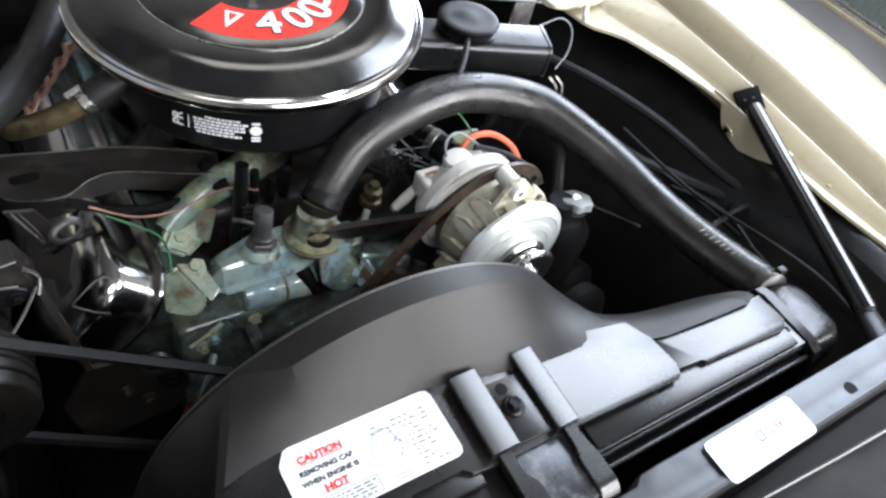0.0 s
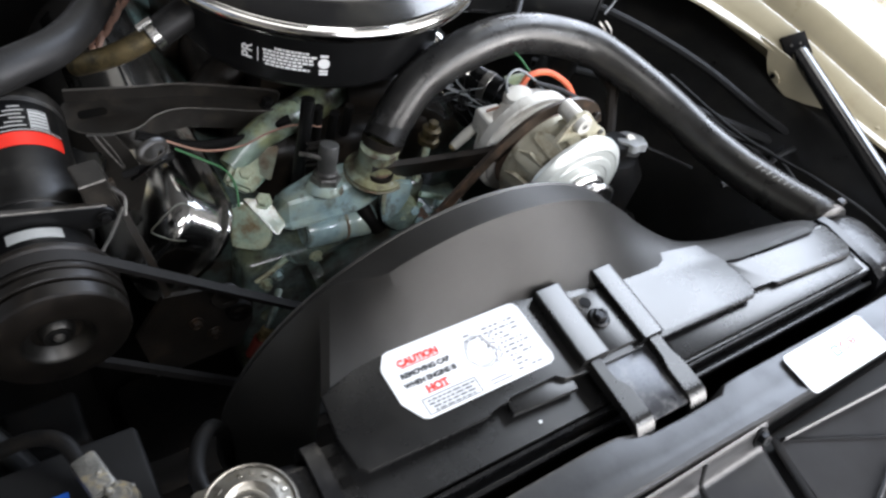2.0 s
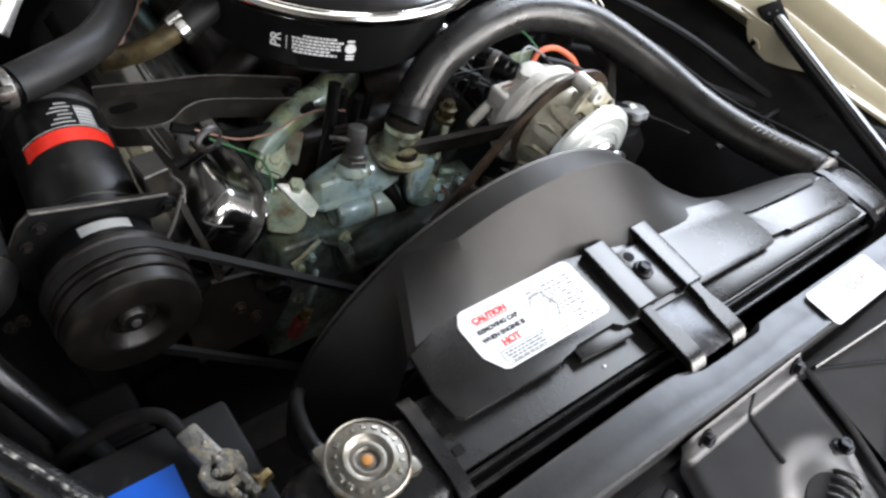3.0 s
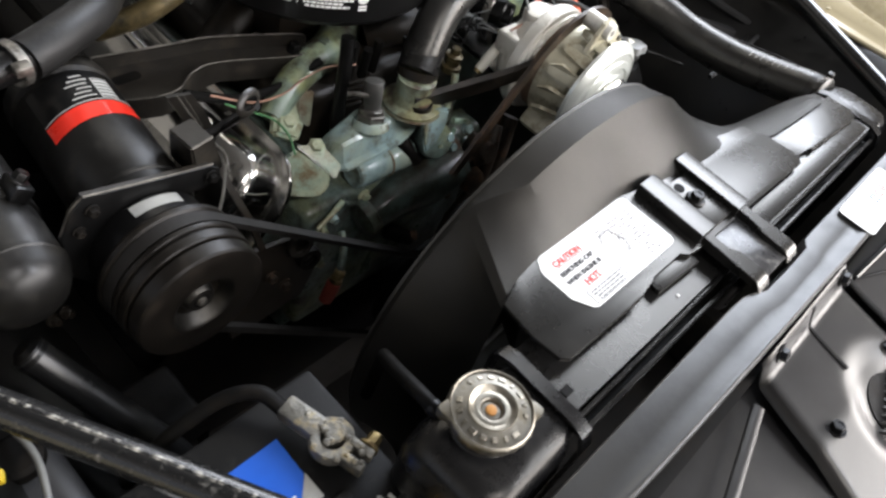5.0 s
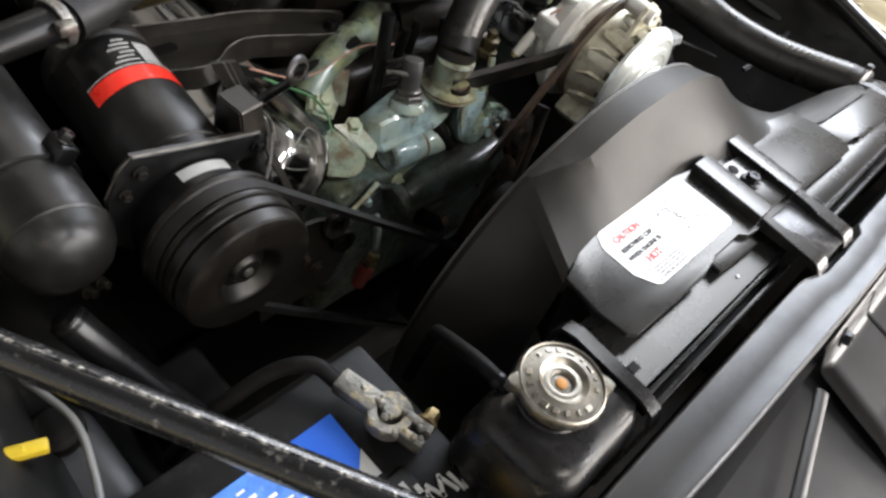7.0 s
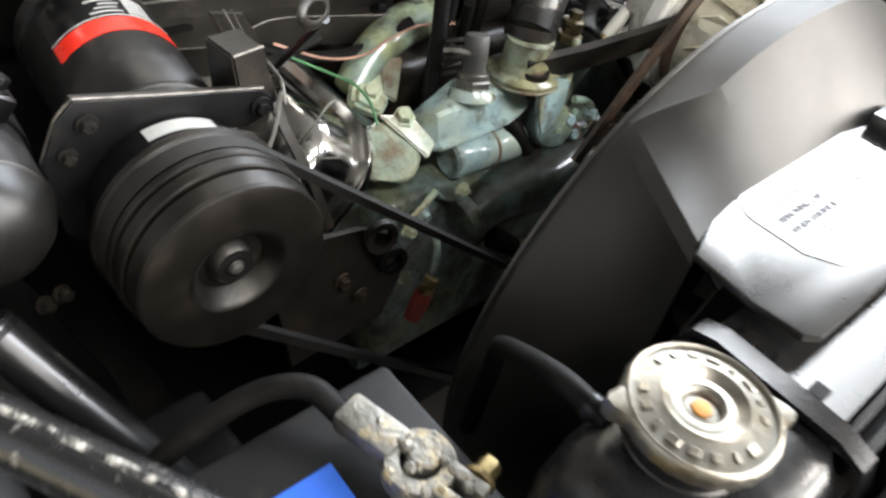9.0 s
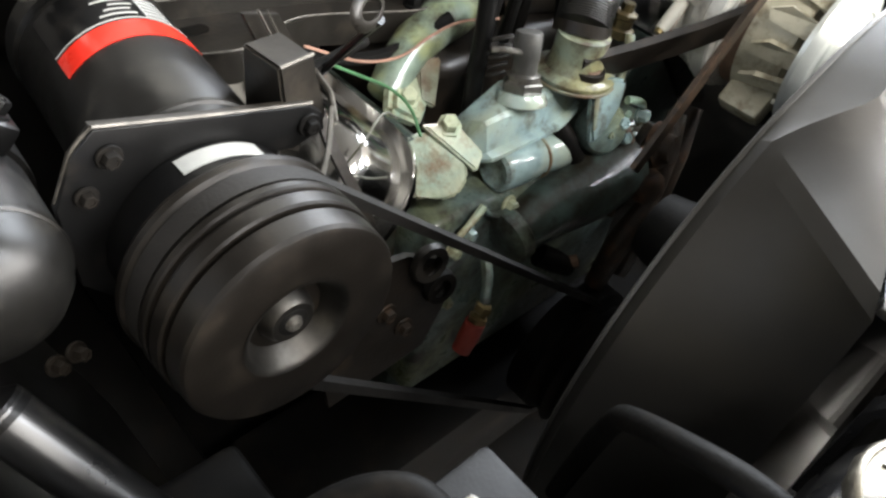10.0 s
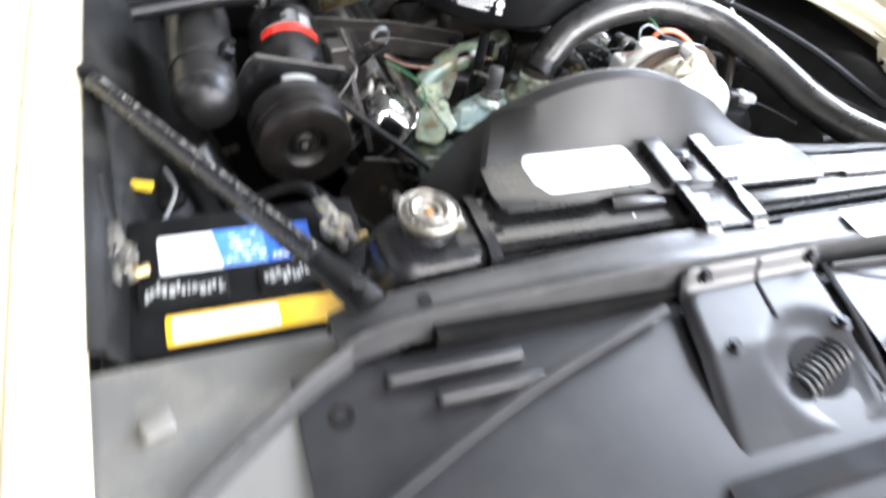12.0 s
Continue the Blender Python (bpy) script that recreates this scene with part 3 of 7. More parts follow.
STATIONS = [(0.50, -0.1000, -0.1455, 0.880), (0.30, -0.1000, -0.1455, 0.882), (0.10, -0.0985, -0.1440, 0.8838), (0.078, -0.0990, -0.1435, 0.8838), (0.068, -0.1055, -0.1430, 0.8838), (0.020, -0.1060, -0.1420, 0.8836), (-0.022, -0.1050, -0.1415, 0.8834), (-0.050, -0.0940, -0.1410, 0.8832),
            (-0.10, -0.0925, -0.1400, 0.8825), (-0.18, -0.0925, -0.1385, 0.8780), (-0.25, -0.0925, -0.1370, 0.8730), (-0.32, -0.0925, -0.1345, 0.8660), (-0.38, -0.0930, -0.1335, 0.8600), (-0.43, -0.0940, -0.1400, 0.8535), (-0.455, -0.1000, -0.1500, 0.8505)]
bm = B()
rings = []
for x, yr, yf, z in STATIONS:
    rings.append([bm.verts.new((x, y, z + w)) for y, w in ((yr, -0.030), (yr, -0.0025), (yr - 0.0010, -0.0007), (yr - 0.0030, 0.0), ((yr + yf) / 2, -0.0006), (yf + 0.0105, 0.0), (yf + 0.0075, 0.0018), (yf + 0.0040, 0.0028), (yf + 0.0012, 0.0018), (yf, -0.0015), (yf - 0.0005, -0.034), (yf + 0.0025, -0.034), (yf + 0.0030, -0.0045), (yr - 0.0030, -0.0045), (yr - 0.0028, -0.030))])
for p, q in zip(rings, rings[1:]):
    for k in range(len(p)):
        bm.faces.new((p[k], p[(k + 1) % len(p)], q[(k + 1) % len(p)], q[k]))
bm.faces.new(rings[0]), bm.faces.new(rings[-1])
part("bar", bm, M_BARGREY, support, "satin black top bar, stained at its end", 30)
lipway = [(-0.445, -0.1465, 0.8530), (-0.480, -0.1640, 0.8485), (-0.528, -0.1960, 0.8425), (-0.589, -0.2400, 0.8345), (-0.66, -0.295, 0.822)]
part("bar", sweep(B(), smooth_path(list(reversed(lipway)), 5), [(0.006, -0.034), (0.0065, -0.004), (0.0035, 0.0015), (0.0, 0.0028), (-0.0035, 0.0015), (-0.0060, -0.004), (-0.0060, -0.034)]), M_BARGREY, support, "scuffed rolled flange that bends forward")
bm = box(B(), -0.36, 0.50, -0.150, -0.104, 0.50, 0.85)
part("brace", bm, M_BLACKDULL, support, "black panel under the bar")
bm = B()
lathe(bm, (0.357, -0.1300, 0.8812), (0, 0, 1), [(0.0075, 0), (0.0075, 0.0006), (0, 0.0006)], 18)
part("bolt_hole", bm, M_BLACKDULL, support, "dark round hole")
part("bolt_hole", lathe(B(), (-0.362, -0.1125, 0.8618), (0.08, 0, 1), [(0.0085, 0), (0.0085, 0.0005), (0, 0.0005)], 18), M_BLACKDULL, support, "dark round hole")

way = [(x, yf + 0.0036, z + 0.0024) for x, yr, yf, z in reversed(STATIONS) if x < 0.02]
part("worn_edge", tube(B(), way, 0.0007, 6, 3), M_EDGE, support, "bright rubbed line along the rolled lip")
part("worn_edge", tube(B(), smooth_path([(x, y, z + 0.0026) for x, y, z in lipway], 4), 0.0007, 6, 1), M_EDGE, support, "bright rubbed line along the rolled lip")
part("worn_edge", tube(B(), [(x, yr - 0.0012, z - 0.0008) for x, yr, yf, z in STATIONS if x < 0.0], 0.0006, 6, 2), M_EDGE, support, "rubbed rear edge of the bar")

# decal on the bar
decal = thing("sticker", "white paper sticker with small blue and red marks on the bar", "sticker", (0.215, -0.127, 0.883))
bm = slab(B(), rounded(0.150, 0.274, -0.1475, -0.1045, 0.006), 0.8866, 0.8872)
part("paper", bm, M_WHITE, decal)
bm = B()
for x0, x1, y0, y1 in ((0.2080, 0.2170, -0.1202, -0.1190), (0.2080, 0.2170, -0.1292, -0.1280), (0.2080, 0.2092, -0.1292, -0.1190), (0.2158, 0.2170, -0.1292, -0.1190)):
    box(bm, x0, x1, y0, y1, 0.8872, 0.8876)
part("blue_square", bm, M_BLUE, decal)
part("red_ring", lathe(B(), (0.2265, -0.1235, 0.8872), (0, 0, 1), [(0.0050, 0), (0.0050, 0.0004), (0.0038, 0.0004), (0.0038, 0)], 24, False), M_RED, decal)
bm = lathe(B(), (0.2395, -0.1225, 0.8872), (0, 0, 1), [(0.0042, 0), (0.0042, 0.0004), (0.0031, 0.0004), (0.0031, 0)], 24, False)
box(bm, 0.2370, 0.2425, -0.1235, -0.1224, 0.8872, 0.8876)
part("red_mark", bm, M_RED, decal)
bm = B()
for k in range(5):
    box(bm, 0.195 + 0.013 * k, 0.202 + 0.013 * k, -0.1390, -0.1380, 0.8872, 0.8875)
part("print", bm, M_GREYINK, decal)

# ---- front panel with the latch plate ----
front = thing("front_panel", "satin black pressed front panel with raised ribs", "panel", (0.0, -0.3, 0.78))


def sheet(bm, corners, nx, ny, f, thick=0.003):
    """A bent sheet over four (x, y, z) corners, raised by f(u, v)."""
    a, b, c, d = (Vector(p) for p in corners)
    g = [[bm.verts.new((a * (1 - u) + b * u) * (1 - v) + (d * (1 - u) + c * u) * v + Vector((0, 0, f(u, v)))) for u in (i / nx for i in range(nx + 1))] for v in (j / ny for j in range(ny + 1))]
    for j in range(ny):
        for i in range(nx):
            bm.faces.new((g[j][i], g[j][i + 1], g[j + 1][i + 1], g[j + 1][i]))
    return bm


bm = sheet(B(), [(-0.50, -0.150, 0.826), (0.50, -0.150, 0.848), (0.50, -0.62, 0.78), (-0.50, -0.62, 0.77)], 40, 16, lambda u, v: 0.006 * math.sin(3 * v) - 0.03 * max(0, v - 0.75) * 4)
part("skin", bm, M_PANEL, front, "gently dished satin black skin")
part("rib", tube(B(), [(-0.115, -0.166, 0.850), (-0.30, -0.222, 0.838), (-0.48, -0.300, 0.820), (-0.60, -0.37, 0.798)], 0.006, 10, 6, 0.6), M_PANEL, front)
bm = sheet(B(), [(0.107, -0.1595, 0.8560), (0.50, -0.184, 0.8600), (0.50, -0.62, 0.785), (0.085, -0.62, 0.785)], 24, 20, lambda u, v: 0.004 * math.sin(3 * v))
part("wing", bm, M_PANEL, front, "flat satin black wing beside the latch plate")
bm = sweep(B(), [(0.106, -0.1600, 0.856), (0.195, -0.1663, 0.858), (0.29, -0.1730, 0.860), (0.50, -0.1850, 0.862)], [(-0.0016, -0.006), (0.0016, -0.006), (0.0034, 0.0095), (0.0016, 0.0110), (0.0004, 0.0100)])
part("fold", bm, M_PANEL, front, "upturned rear edge of the wing")
part("crease", tube(B(), [(0.114, -0.1625, 0.8572), (0.170, -0.1860, 0.8560), (0.230, -0.2115, 0.8540)], 0.0014, 6, 4, 0.5), M_BLACKDULL, front, "thin dark crease")
part("groove", tube(B(), [(0.105, -0.2620, 0.8458), (0.150, -0.2450, 0.8488), (0.200, -0.2265, 0.8522)], 0.0024, 8, 4, 0.4), M_BLACK, front, "thin pressed groove")
for x0, x1, y in ((-0.42, -0.28, -0.176), (-0.38, -0.27, -0.206)):
    part("bead", box(B(), x0, x1, y - 0.007, y + 0.007, 0.826, 0.842, 0.006, 3), M_PANEL, front)

plate = thing("latch_plate", "satin black pressed hood latch plate, bolted to the front panel", "plate", (0.03, -0.24, 0.83))


def plate_z(x, y):
    return float(np.interp(y, [-0.45, -0.262, -0.227, -0.1585, -0.1555, -0.1470, -0.1440], [0.782, 0.8386, 0.8490, 0.8570, 0.8595, 0.8795, 0.8815])) + 0.02 * x


bm = B()
nx, ny = 36, 36
cx, cy = 0.022, -0.262
grid = {}
for j in range(ny + 1):
    for i in range(nx + 1):
        v, u = j / ny, i / nx
        xl = -0.090 - 0.032 * max(0, (v - 0.12)) / 0.88 * (1 if v < 0.78 else 1)
        xr = 0.0955 - 0.020 * v
        x, y = xl + (xr - xl) * u, -0.144 - 0.197 * v ** 1.35
        r = math.hypot(x - cx, y - cy)
        dish = -0.0035 * (1 - math.cos(math.pi * max(0, min(1, (0.070 - r) / 0.034))))
        edge = -0.010 * max(0, 1 - u * nx / 1.2) - 0.012 * max(0, 1 - (1 - u) * nx / 1.2)
        grid[i, j] = bm.verts.new((x, y, plate_z(x, y) + dish + edge))
for j in range(ny):
    for i in range(nx):
        bm.faces.new((grid[i, j], grid[i + 1, j], grid[i + 1, j + 1], grid[i, j + 1]))
part("plate", bm, M_PANEL, plate, "", 50)
coil = []
for a in np.linspace(0, 17 * math.pi, 150):
    s = -0.038 + 0.0028 * a / 2
    coil.append((cx + 0.93 * s - 0.36 * 0.016 * math.cos(a), cy + 0.36 * s + 0.93 * 0.016 * math.cos(a), plate_z(cx, cy) - 0.012 + 0.36 * 0.3 * s + 0.013 * math.sin(a)))
part("spring", tube(B(), coil, 0.0026, 7, 1), M_PANEL, plate, "black coil spring in the dished hole")
lathe(bm := B(), (cx, cy, plate_z(cx, cy) - 0.0078), (0, -0.29, 1), [(0.034, 0), (0.034, 0.0015), (0, 0.0015)], 28)
part("cup", bm, M_BLACKDULL, plate, "dark hole under the spring")
for way, w in (([(0.100, -0.1560), (0.0975, -0.1800), (0.0930, -0.2200), (0.0890, -0.2650), (0.0840, -0.3000)], 0.0052), ([(0.006, -0.1475), (0.005, -0.1550), (0.004, -0.1620), (0.001, -0.1850), (-0.001, -0.2060)], 0.0030)):
    part("groove", tube(B(), [(x, y, plate_z(x, y) + 0.0006) for x, y in way], w, 10, 4, 0.3), M_BLACKDULL, plate, "dark pressed groove")
part("slot", slab(B(), rounded(-0.150, 0.062, -0.374, -0.344, 0.010), 0.8185, 0.8200), M_BLACKDULL, plate, "dark slot ahead of the plate")
for x, y, axis in ((-0.064, -0.1500, (0, -0.9, 0.4)), (0.078, -0.1500, (0, -0.9, 0.4)), (-0.069, -0.227, (0, 0.15, 1)), (0.070, -0.229, (0, 0.15, 1))):
    part("bolt", hexbolt(B(), (x, y, plate_z(x, y) - 0.001), axis, 0.0065, 0.008), M_BLACK, plate, "black hex bolt")

# side tray panel beside the battery
lp = thing("corner_panel", "dusty grey corner panel in front of the battery", "panel", (-0.58, -0.16, 0.78))
bm = sheet(B(), [(-0.694, -0.090, 0.806), (-0.40, -0.084, 0.806), (-0.47, -0.145, 0.822), (-0.722, -0.262, 0.812)], 20, 12, lambda u, v: 0.004 * math.sin(6 * u) * v)
part("skin", bm, M_CORNER, lp)
bm = sheet(B(), [(-0.722, -0.245, 0.812), (-0.47, -0.145, 0.826), (-0.46, -0.62, 0.77), (-0.722, -0.62, 0.77)], 16, 16, lambda u, v: -0.01 * math.sin(3 * v))
part("skin", bm, M_CORNER, lp)
part("stop", box(B(), -0.014, 0.014, -0.011, 0.011, 0, 0.016, 0.004, 3, Matrix.Translation((-0.615, -0.165, 0.808)) @ Matrix.Rotation(0.3, 4, "Z")), M_CORNER, lp, "small moulded stop")
part("bump", lathe(B(), (-0.463, -0.195, 0.816), (0, 0, 1), [(0.013, 0), (0.012, 0.008), (0.006, 0.008), (0.006, 0.001), (0, 0.001)], 18), M_BLACKDULL, lp, "open round clip hole")
part("edge", tube(B(), [(-0.694, -0.092, 0.802), (-0.706, -0.16, 0.806), (-0.720, -0.26, 0.812), (-0.720, -0.5, 0.79)], 0.006, 8), M_CORNER, lp)

# ---- radiator ----
rad = thing("radiator", "black crossflow radiator with side tanks and a filler neck", "radiator", (0.05, -0.03, 0.45))
bm = box(B(), -0.268, 0.366, -0.052, -0.006, 0.45, 0.866)
part("core", bm, M_BLACKDULL, rad)
bm = slab(B(), [(-0.268, -0.062), (0.366, -0.066), (0.366, 0.004), (-0.268, 0.006)], 0.868, 0.8735)
part("top_plate", bm, M_FLANGE, rad, "satin black top plate")
part("lip", box(B(), -0.266, 0.366, -0.0685, -0.0645, 0.858, 0.8700, 0.0015, 2), M_RAD, rad, "folded front lip")
part("lip", box(B(), -0.266, 0.366, -0.0790, -0.0745, 0.852, 0.8630, 0.0015, 2), M_RAD, rad, "second folded front lip")
part("channel", box(B(), -0.266, 0.366, -0.0755, -0.062, 0.845, 0.855), M_BLACKDULL, rad)
for k in range(3):
    part("slot", box(B(), -0.2655, -0.2560, -0.008 - 0.019 * k - 0.004, -0.008 - 0.019 * k + 0.004, 0.8730, 0.8745), M_BLACKDULL, rad, "small dark slot")
for k in range(3):
    part("slot", box(B(), 0.3550, 0.3615, -0.004 - 0.02 * k - 0.004, -0.004 - 0.02 * k + 0.003, 0.8730, 0.8745), M_BLACKDULL, rad, "small dark slot")


def tank(x0, x1, name):
    bm = B()
    rings = []
    for z, g in ((0.46, 0.0), (0.78, 0.0), (0.83, 0.0), (0.852, 0.004), (0.864, 0.012), (0.869, 0.024)):
        rings.append([bm.verts.new((x, y, z)) for x, y in rounded(x0 + g * (x0 < 0), x1 - g * (x0 > 0), -0.082 + g * 0.6, 0.016 - g * 0.6, 0.026 if g < 0.02 else 0.018, 5)])
    n = len(rings[0])
    for p, q in zip(rings, rings[1:]):
        for k in range(n):
            bm.faces.new((p[k], p[(k + 1) % n], q[(k + 1) % n], q[k]))
    bm.faces.new(rings[-1])
    return part(name, bm, M_RAD, rad, "glossy black side tank", 50)


tank(-0.392, -0.272, "tank")
tank(0.370, 0.452, "tank")


def strap(x):
    prof = [(-0.0065, 0.0), (0.0065, 0.0), (0.0065, 0.004), (-0.0065, 0.004)]
    bm = B()
    path = [(0.018, 0.80), (0.018, 0.862), (0.012, 0.874), (0.0, 0.8775), (-0.066, 0.8755), (-0.080, 0.870), (-0.086, 0.855), (-0.086, 0.75)]
    rings = []
    for i, (y, z) in enumerate(path):
        a = Vector((path[max(i - 1, 0)])).to_2d()
        b = Vector((path[min(i + 1, len(path) - 1)])).to_2d()
        t = (b - a).normalized()
        nrm = Vector((t.y, -t.x))
        rings.append([bm.verts.new((x + u, y - nrm.x * w, z - nrm.y * w)) for u, w in prof])
    for p, q in zip(rings, rings[1:]):
        for k in range(4):
            bm.faces.new((p[k], p[(k + 1) % 4], q[(k + 1) % 4], q[k]))
    bm.faces.new(rings[0]), bm.faces.new(rings[-1])
    bmesh.ops.bevel(bm, geom=[e for e in bm.edges if len(e.link_faces) == 2 and e.calc_face_angle(0) > 1.2], offset=0.0012, segments=2, affect="EDGES")
    part("strap", bm, M_RAD, rad, "black folded seam strap")


strap(-0.2745)
strap(0.3745)
part("neck", lathe(B(), (-0.332, -0.021, 0.866), (0, 0, 1), [(0.031, 0), (0.027, 0.004), (0.025, 0.019)], 28), M_RAD, rad, "black filler neck")

C = Vector((-0.3320, -0.0210, 0.8885))
bm = B()
seg, rings = 72, []
prof = [(0.0330, -0.005), (0.0338, 0.0), (0.0330, 0.0035), (0.0315, 0.0045), (0.0305, 0.0030), (0.0290, 0.0030), (0.0205, 0.0062), (0.0185, 0.0066), (0.0175, 0.0050), (0.0140, 0.0030), (0.0095, 0.0042), (0.0078, 0.0030), (0.0072, 0.0012), (0.0040, 0.0014), (0, 0.0022)]
for r, h in prof:
    ring = []
    for k in range(seg):
        a = 2 * math.pi * k / seg
        lug = 0.0076 * (math.exp(-((math.remainder(a - 2.45, 2 * math.pi)) / 0.15) ** 2) + math.exp(-((math.remainder(a + 0.69, 2 * math.pi)) / 0.15) ** 2)) if r > 0.0315 else 0
        scal = 0.0004 * math.cos(24 * a) if r > 0.031 else 0
        ring.append(bm.verts.new(C + Vector(((r + lug + scal) * math.cos(a), (r + lug + scal) * math.sin(a), h - (0.002 if lug > 0.003 and h < 0 else 0)))) if r > 1e-6 else None)
    rings.append(ring)
top = bm.verts.new(C + Vector((0, 0, prof[-1][1])))
for p, q in zip(rings, rings[1:]):
    for k in range(seg):
        if q[0] is None:
            bm.faces.new((p[k], p[(k + 1) % seg], top))
        else:
            bm.faces.new((p[k], p[(k + 1) % seg], q[(k + 1) % seg], q[k]))
cap = part("cap", bm, M_CAP, rad, "tarnished steel radiator cap with two lugs", 50)
mark = bpy.data.meshes.new("embossed_mark")
bm = box(B(), -0.0024, 0.0024, -0.0022, 0.0022, -0.0006, 0.0007, 0.0004, 1)
bm.to_mesh(mark)
bm.free()
mark.materials.append(M_CAPBRIGHT)
for k in range(18):
    if k in (5, 14):
        continue
    a = 2 * math.pi * k / 18 + 0.1
    ob = new("embossed_mark", mark)
    ob.parent = cap
    ob.matrix_local = Matrix.Translation(C + Vector((0.0252 * math.cos(a), 0.0252 * math.sin(a), 0.0049))) @ Matrix.Rotation(a + math.pi / 2, 4, "Z") @ Matrix.Rotation(0.33, 4, "X") @ Matrix.Diagonal((0.5 + 0.25 * (k * 7 % 4), 0.9, 1, 1))
part("inner_ring", lathe(B(), C, (0, 0, 1), [(0.0192, 0.0062), (0.0186, 0.0072), (0.0172, 0.0058), (0.0140, 0.0040), (0.0110, 0.0046), (0.0100, 0.0044)], 48, False), M_CAPBRIGHT, cap, "rubbed bright inner ring")
part("rim_edge", lathe(B(), C, (0, 0, 1), [(0.0331, 0.0034), (0.0326, 0.0044), (0.0316, 0.0050), (0.0309, 0.0044)], 64, False), M_CAPBRIGHT, cap, "rubbed bright rim")
part("rivet", lathe(B(), C + Vector((0, 0, 0.0012)), (0, 0, 1), [(0.0046, 0), (0.0042, 0.0012), (0.0025, 0.0018), (0, 0.002)], 16), mat("orange_rust", (0.34, 0.15, 0.03), 0.6, 0.1, vary=0.3), cap, "rusty centre rivet")

# ---- fan shroud ----
shroud = thing("fan_shroud", "satin black moulded plastic fan shroud behind the radiator", "fan shroud", (0.05, 0.08, 0.40))
FX, FZ, FR = -0.048, 0.694, 0.262
bm = B()
NA, NV = 144, 14
Z0, Z1, X0, X1 = 0.42, 0.8885, -0.252, 0.352
gr = []
for j in range(NV + 3):
    v = min(1, j / NV)
    ring = []
    for i in range(NA):
        a = 2 * math.pi * i / NA
        ca, sa = math.cos(a), math.sin(a)
        k = min((X1 - FX) / ca if ca > 1e-6 else ((X0 - FX) / ca if ca < -1e-6 else 9), (Z1 - FZ) / sa if sa > 1e-6 else ((Z0 - FZ) / sa if sa < -1e-6 else 9))
        A = Vector((FX + k * ca, 0, FZ + k * sa))
        near = math.exp(-(((A.x - X0) ** 2 + (A.z - Z1) ** 2) / 0.10 ** 2))
        b = a - radians(8) * near
        left = max(0, min(1, (math.degrees(a) - 121) / 14)) if a < math.pi * 1.5 else 0
        yend = 0.099 + 0.023 * left
        fr = FR - (0.0 if j <= NV else (0.001 if j == NV + 1 else 0.007))
        Bc = Vector((FX + fr * math.cos(b), 0, FZ + fr * math.sin(b)))
        ya = float(np.interp(A.x, [-0.252, -0.21, -0.06, 0.05, 0.134, 0.160, 0.178, 0.200, 0.27, 0.352], [0.040, 0.050, 0.053, 0.030, 0.024, 0.020, 0.008, 0.002, -0.002, -0.005])) if A.z > Z1 - 0.001 else (0.037 if A.x < 0 else 0.004)
        s = v * v * (3 - 2 * v) if A.x > 0.17 else v
        s = s * (1 - near) + near * v
        p = A * (1 - s) + Bc * s
        y = ya + (yend - ya) * v
        if j > NV:
            y = yend + (0.130 - yend) * (0.12 if j == NV + 1 else 1)
        ring.append(bm.verts.new((p.x, y, p.z)))
    gr.append(ring)
for p, q in zip(gr, gr[1:]):
    for k in range(NA):
        bm.faces.new((p[k], p[(k + 1) % NA], q[(k + 1) % NA], q[k]))
bmesh.ops.solidify(bm, geom=bm.faces[:], thickness=0.003)
part("drum", bm, M_SHROUD, shroud, "flared drum of the shroud", 10)
bm = lathe(B(), (FX, 0.1285, FZ), (0, 1, 0), [(FR - 0.0075, 0.0), (FR - 0.0062, 0.001), (FR - 0.0062, 0.003), (FR - 0.0075, 0.004), (FR - 0.0120, 0.004), (FR - 0.0120, 0.0)], 140, False)
part("ring", bm, M_SHROUD, shroud, "black plastic rear lip of the shroud", 40)
out = [(-0.252, 0.038), (-0.256, 0.0), (-0.253, -0.026), (-0.246, -0.032), (-0.140, -0.034), (-0.132, -0.030), (-0.119, -0.030), (-0.113, -0.026), (-0.066, -0.026), (-0.060, -0.034), (-0.040, -0.036), (0.062, -0.038), (0.1815, -0.0415), (0.1865, -0.0370), (0.1900, -0.0270), (0.1860, 0.0080), (0.1720, 0.0350), (0.10, 0.046), (-0.04, 0.055), (-0.17, 0.055), (-0.22, 0.048)]
part("top_flange", slab(B(), out, 0.8845, 0.8890, None, 0.001), M_FLANGE, shroud, "flat top flange")
part("arm_flange", slab(B(), [(0.176, -0.0325), (0.1940, -0.0325), (0.2226, -0.0334), (0.2250, -0.0390), (0.3450, -0.0455), (0.3560, -0.0350), (0.3520, -0.0020), (0.2700, 0.0010), (0.1960, 0.0040), (0.176, 0.020)], 0.8800, 0.8850, None, 0.0012), M_FLANGE, shroud, "lower stepped end of the flange")
bm = slab(B(), [(-0.118, -0.040), (-0.052, -0.044), (-0.050, -0.020), (-0.116, -0.018)], 0.8785, 0.8840, None, 0.001)
part("tab", bm, M_FLANGE, shroud, "lower locating tab")
bm = slab(B(), [(0.062, -0.062), (0.352, -0.064), (0.352, -0.030), (0.062, -0.030)], 0.8740, 0.8790, None, 0.001)
part("tab", bm, M_FLANGE, shroud, "long lower ledge")
part("fleck", lathe(B(), (-0.2135, 0.086, 0.8905), (-0.3, 0.2, 1), [(0.0016, 0), (0.0012, 0.0006), (0, 0.0007)], 8), M_WHITE, shroud, "white paint fleck")
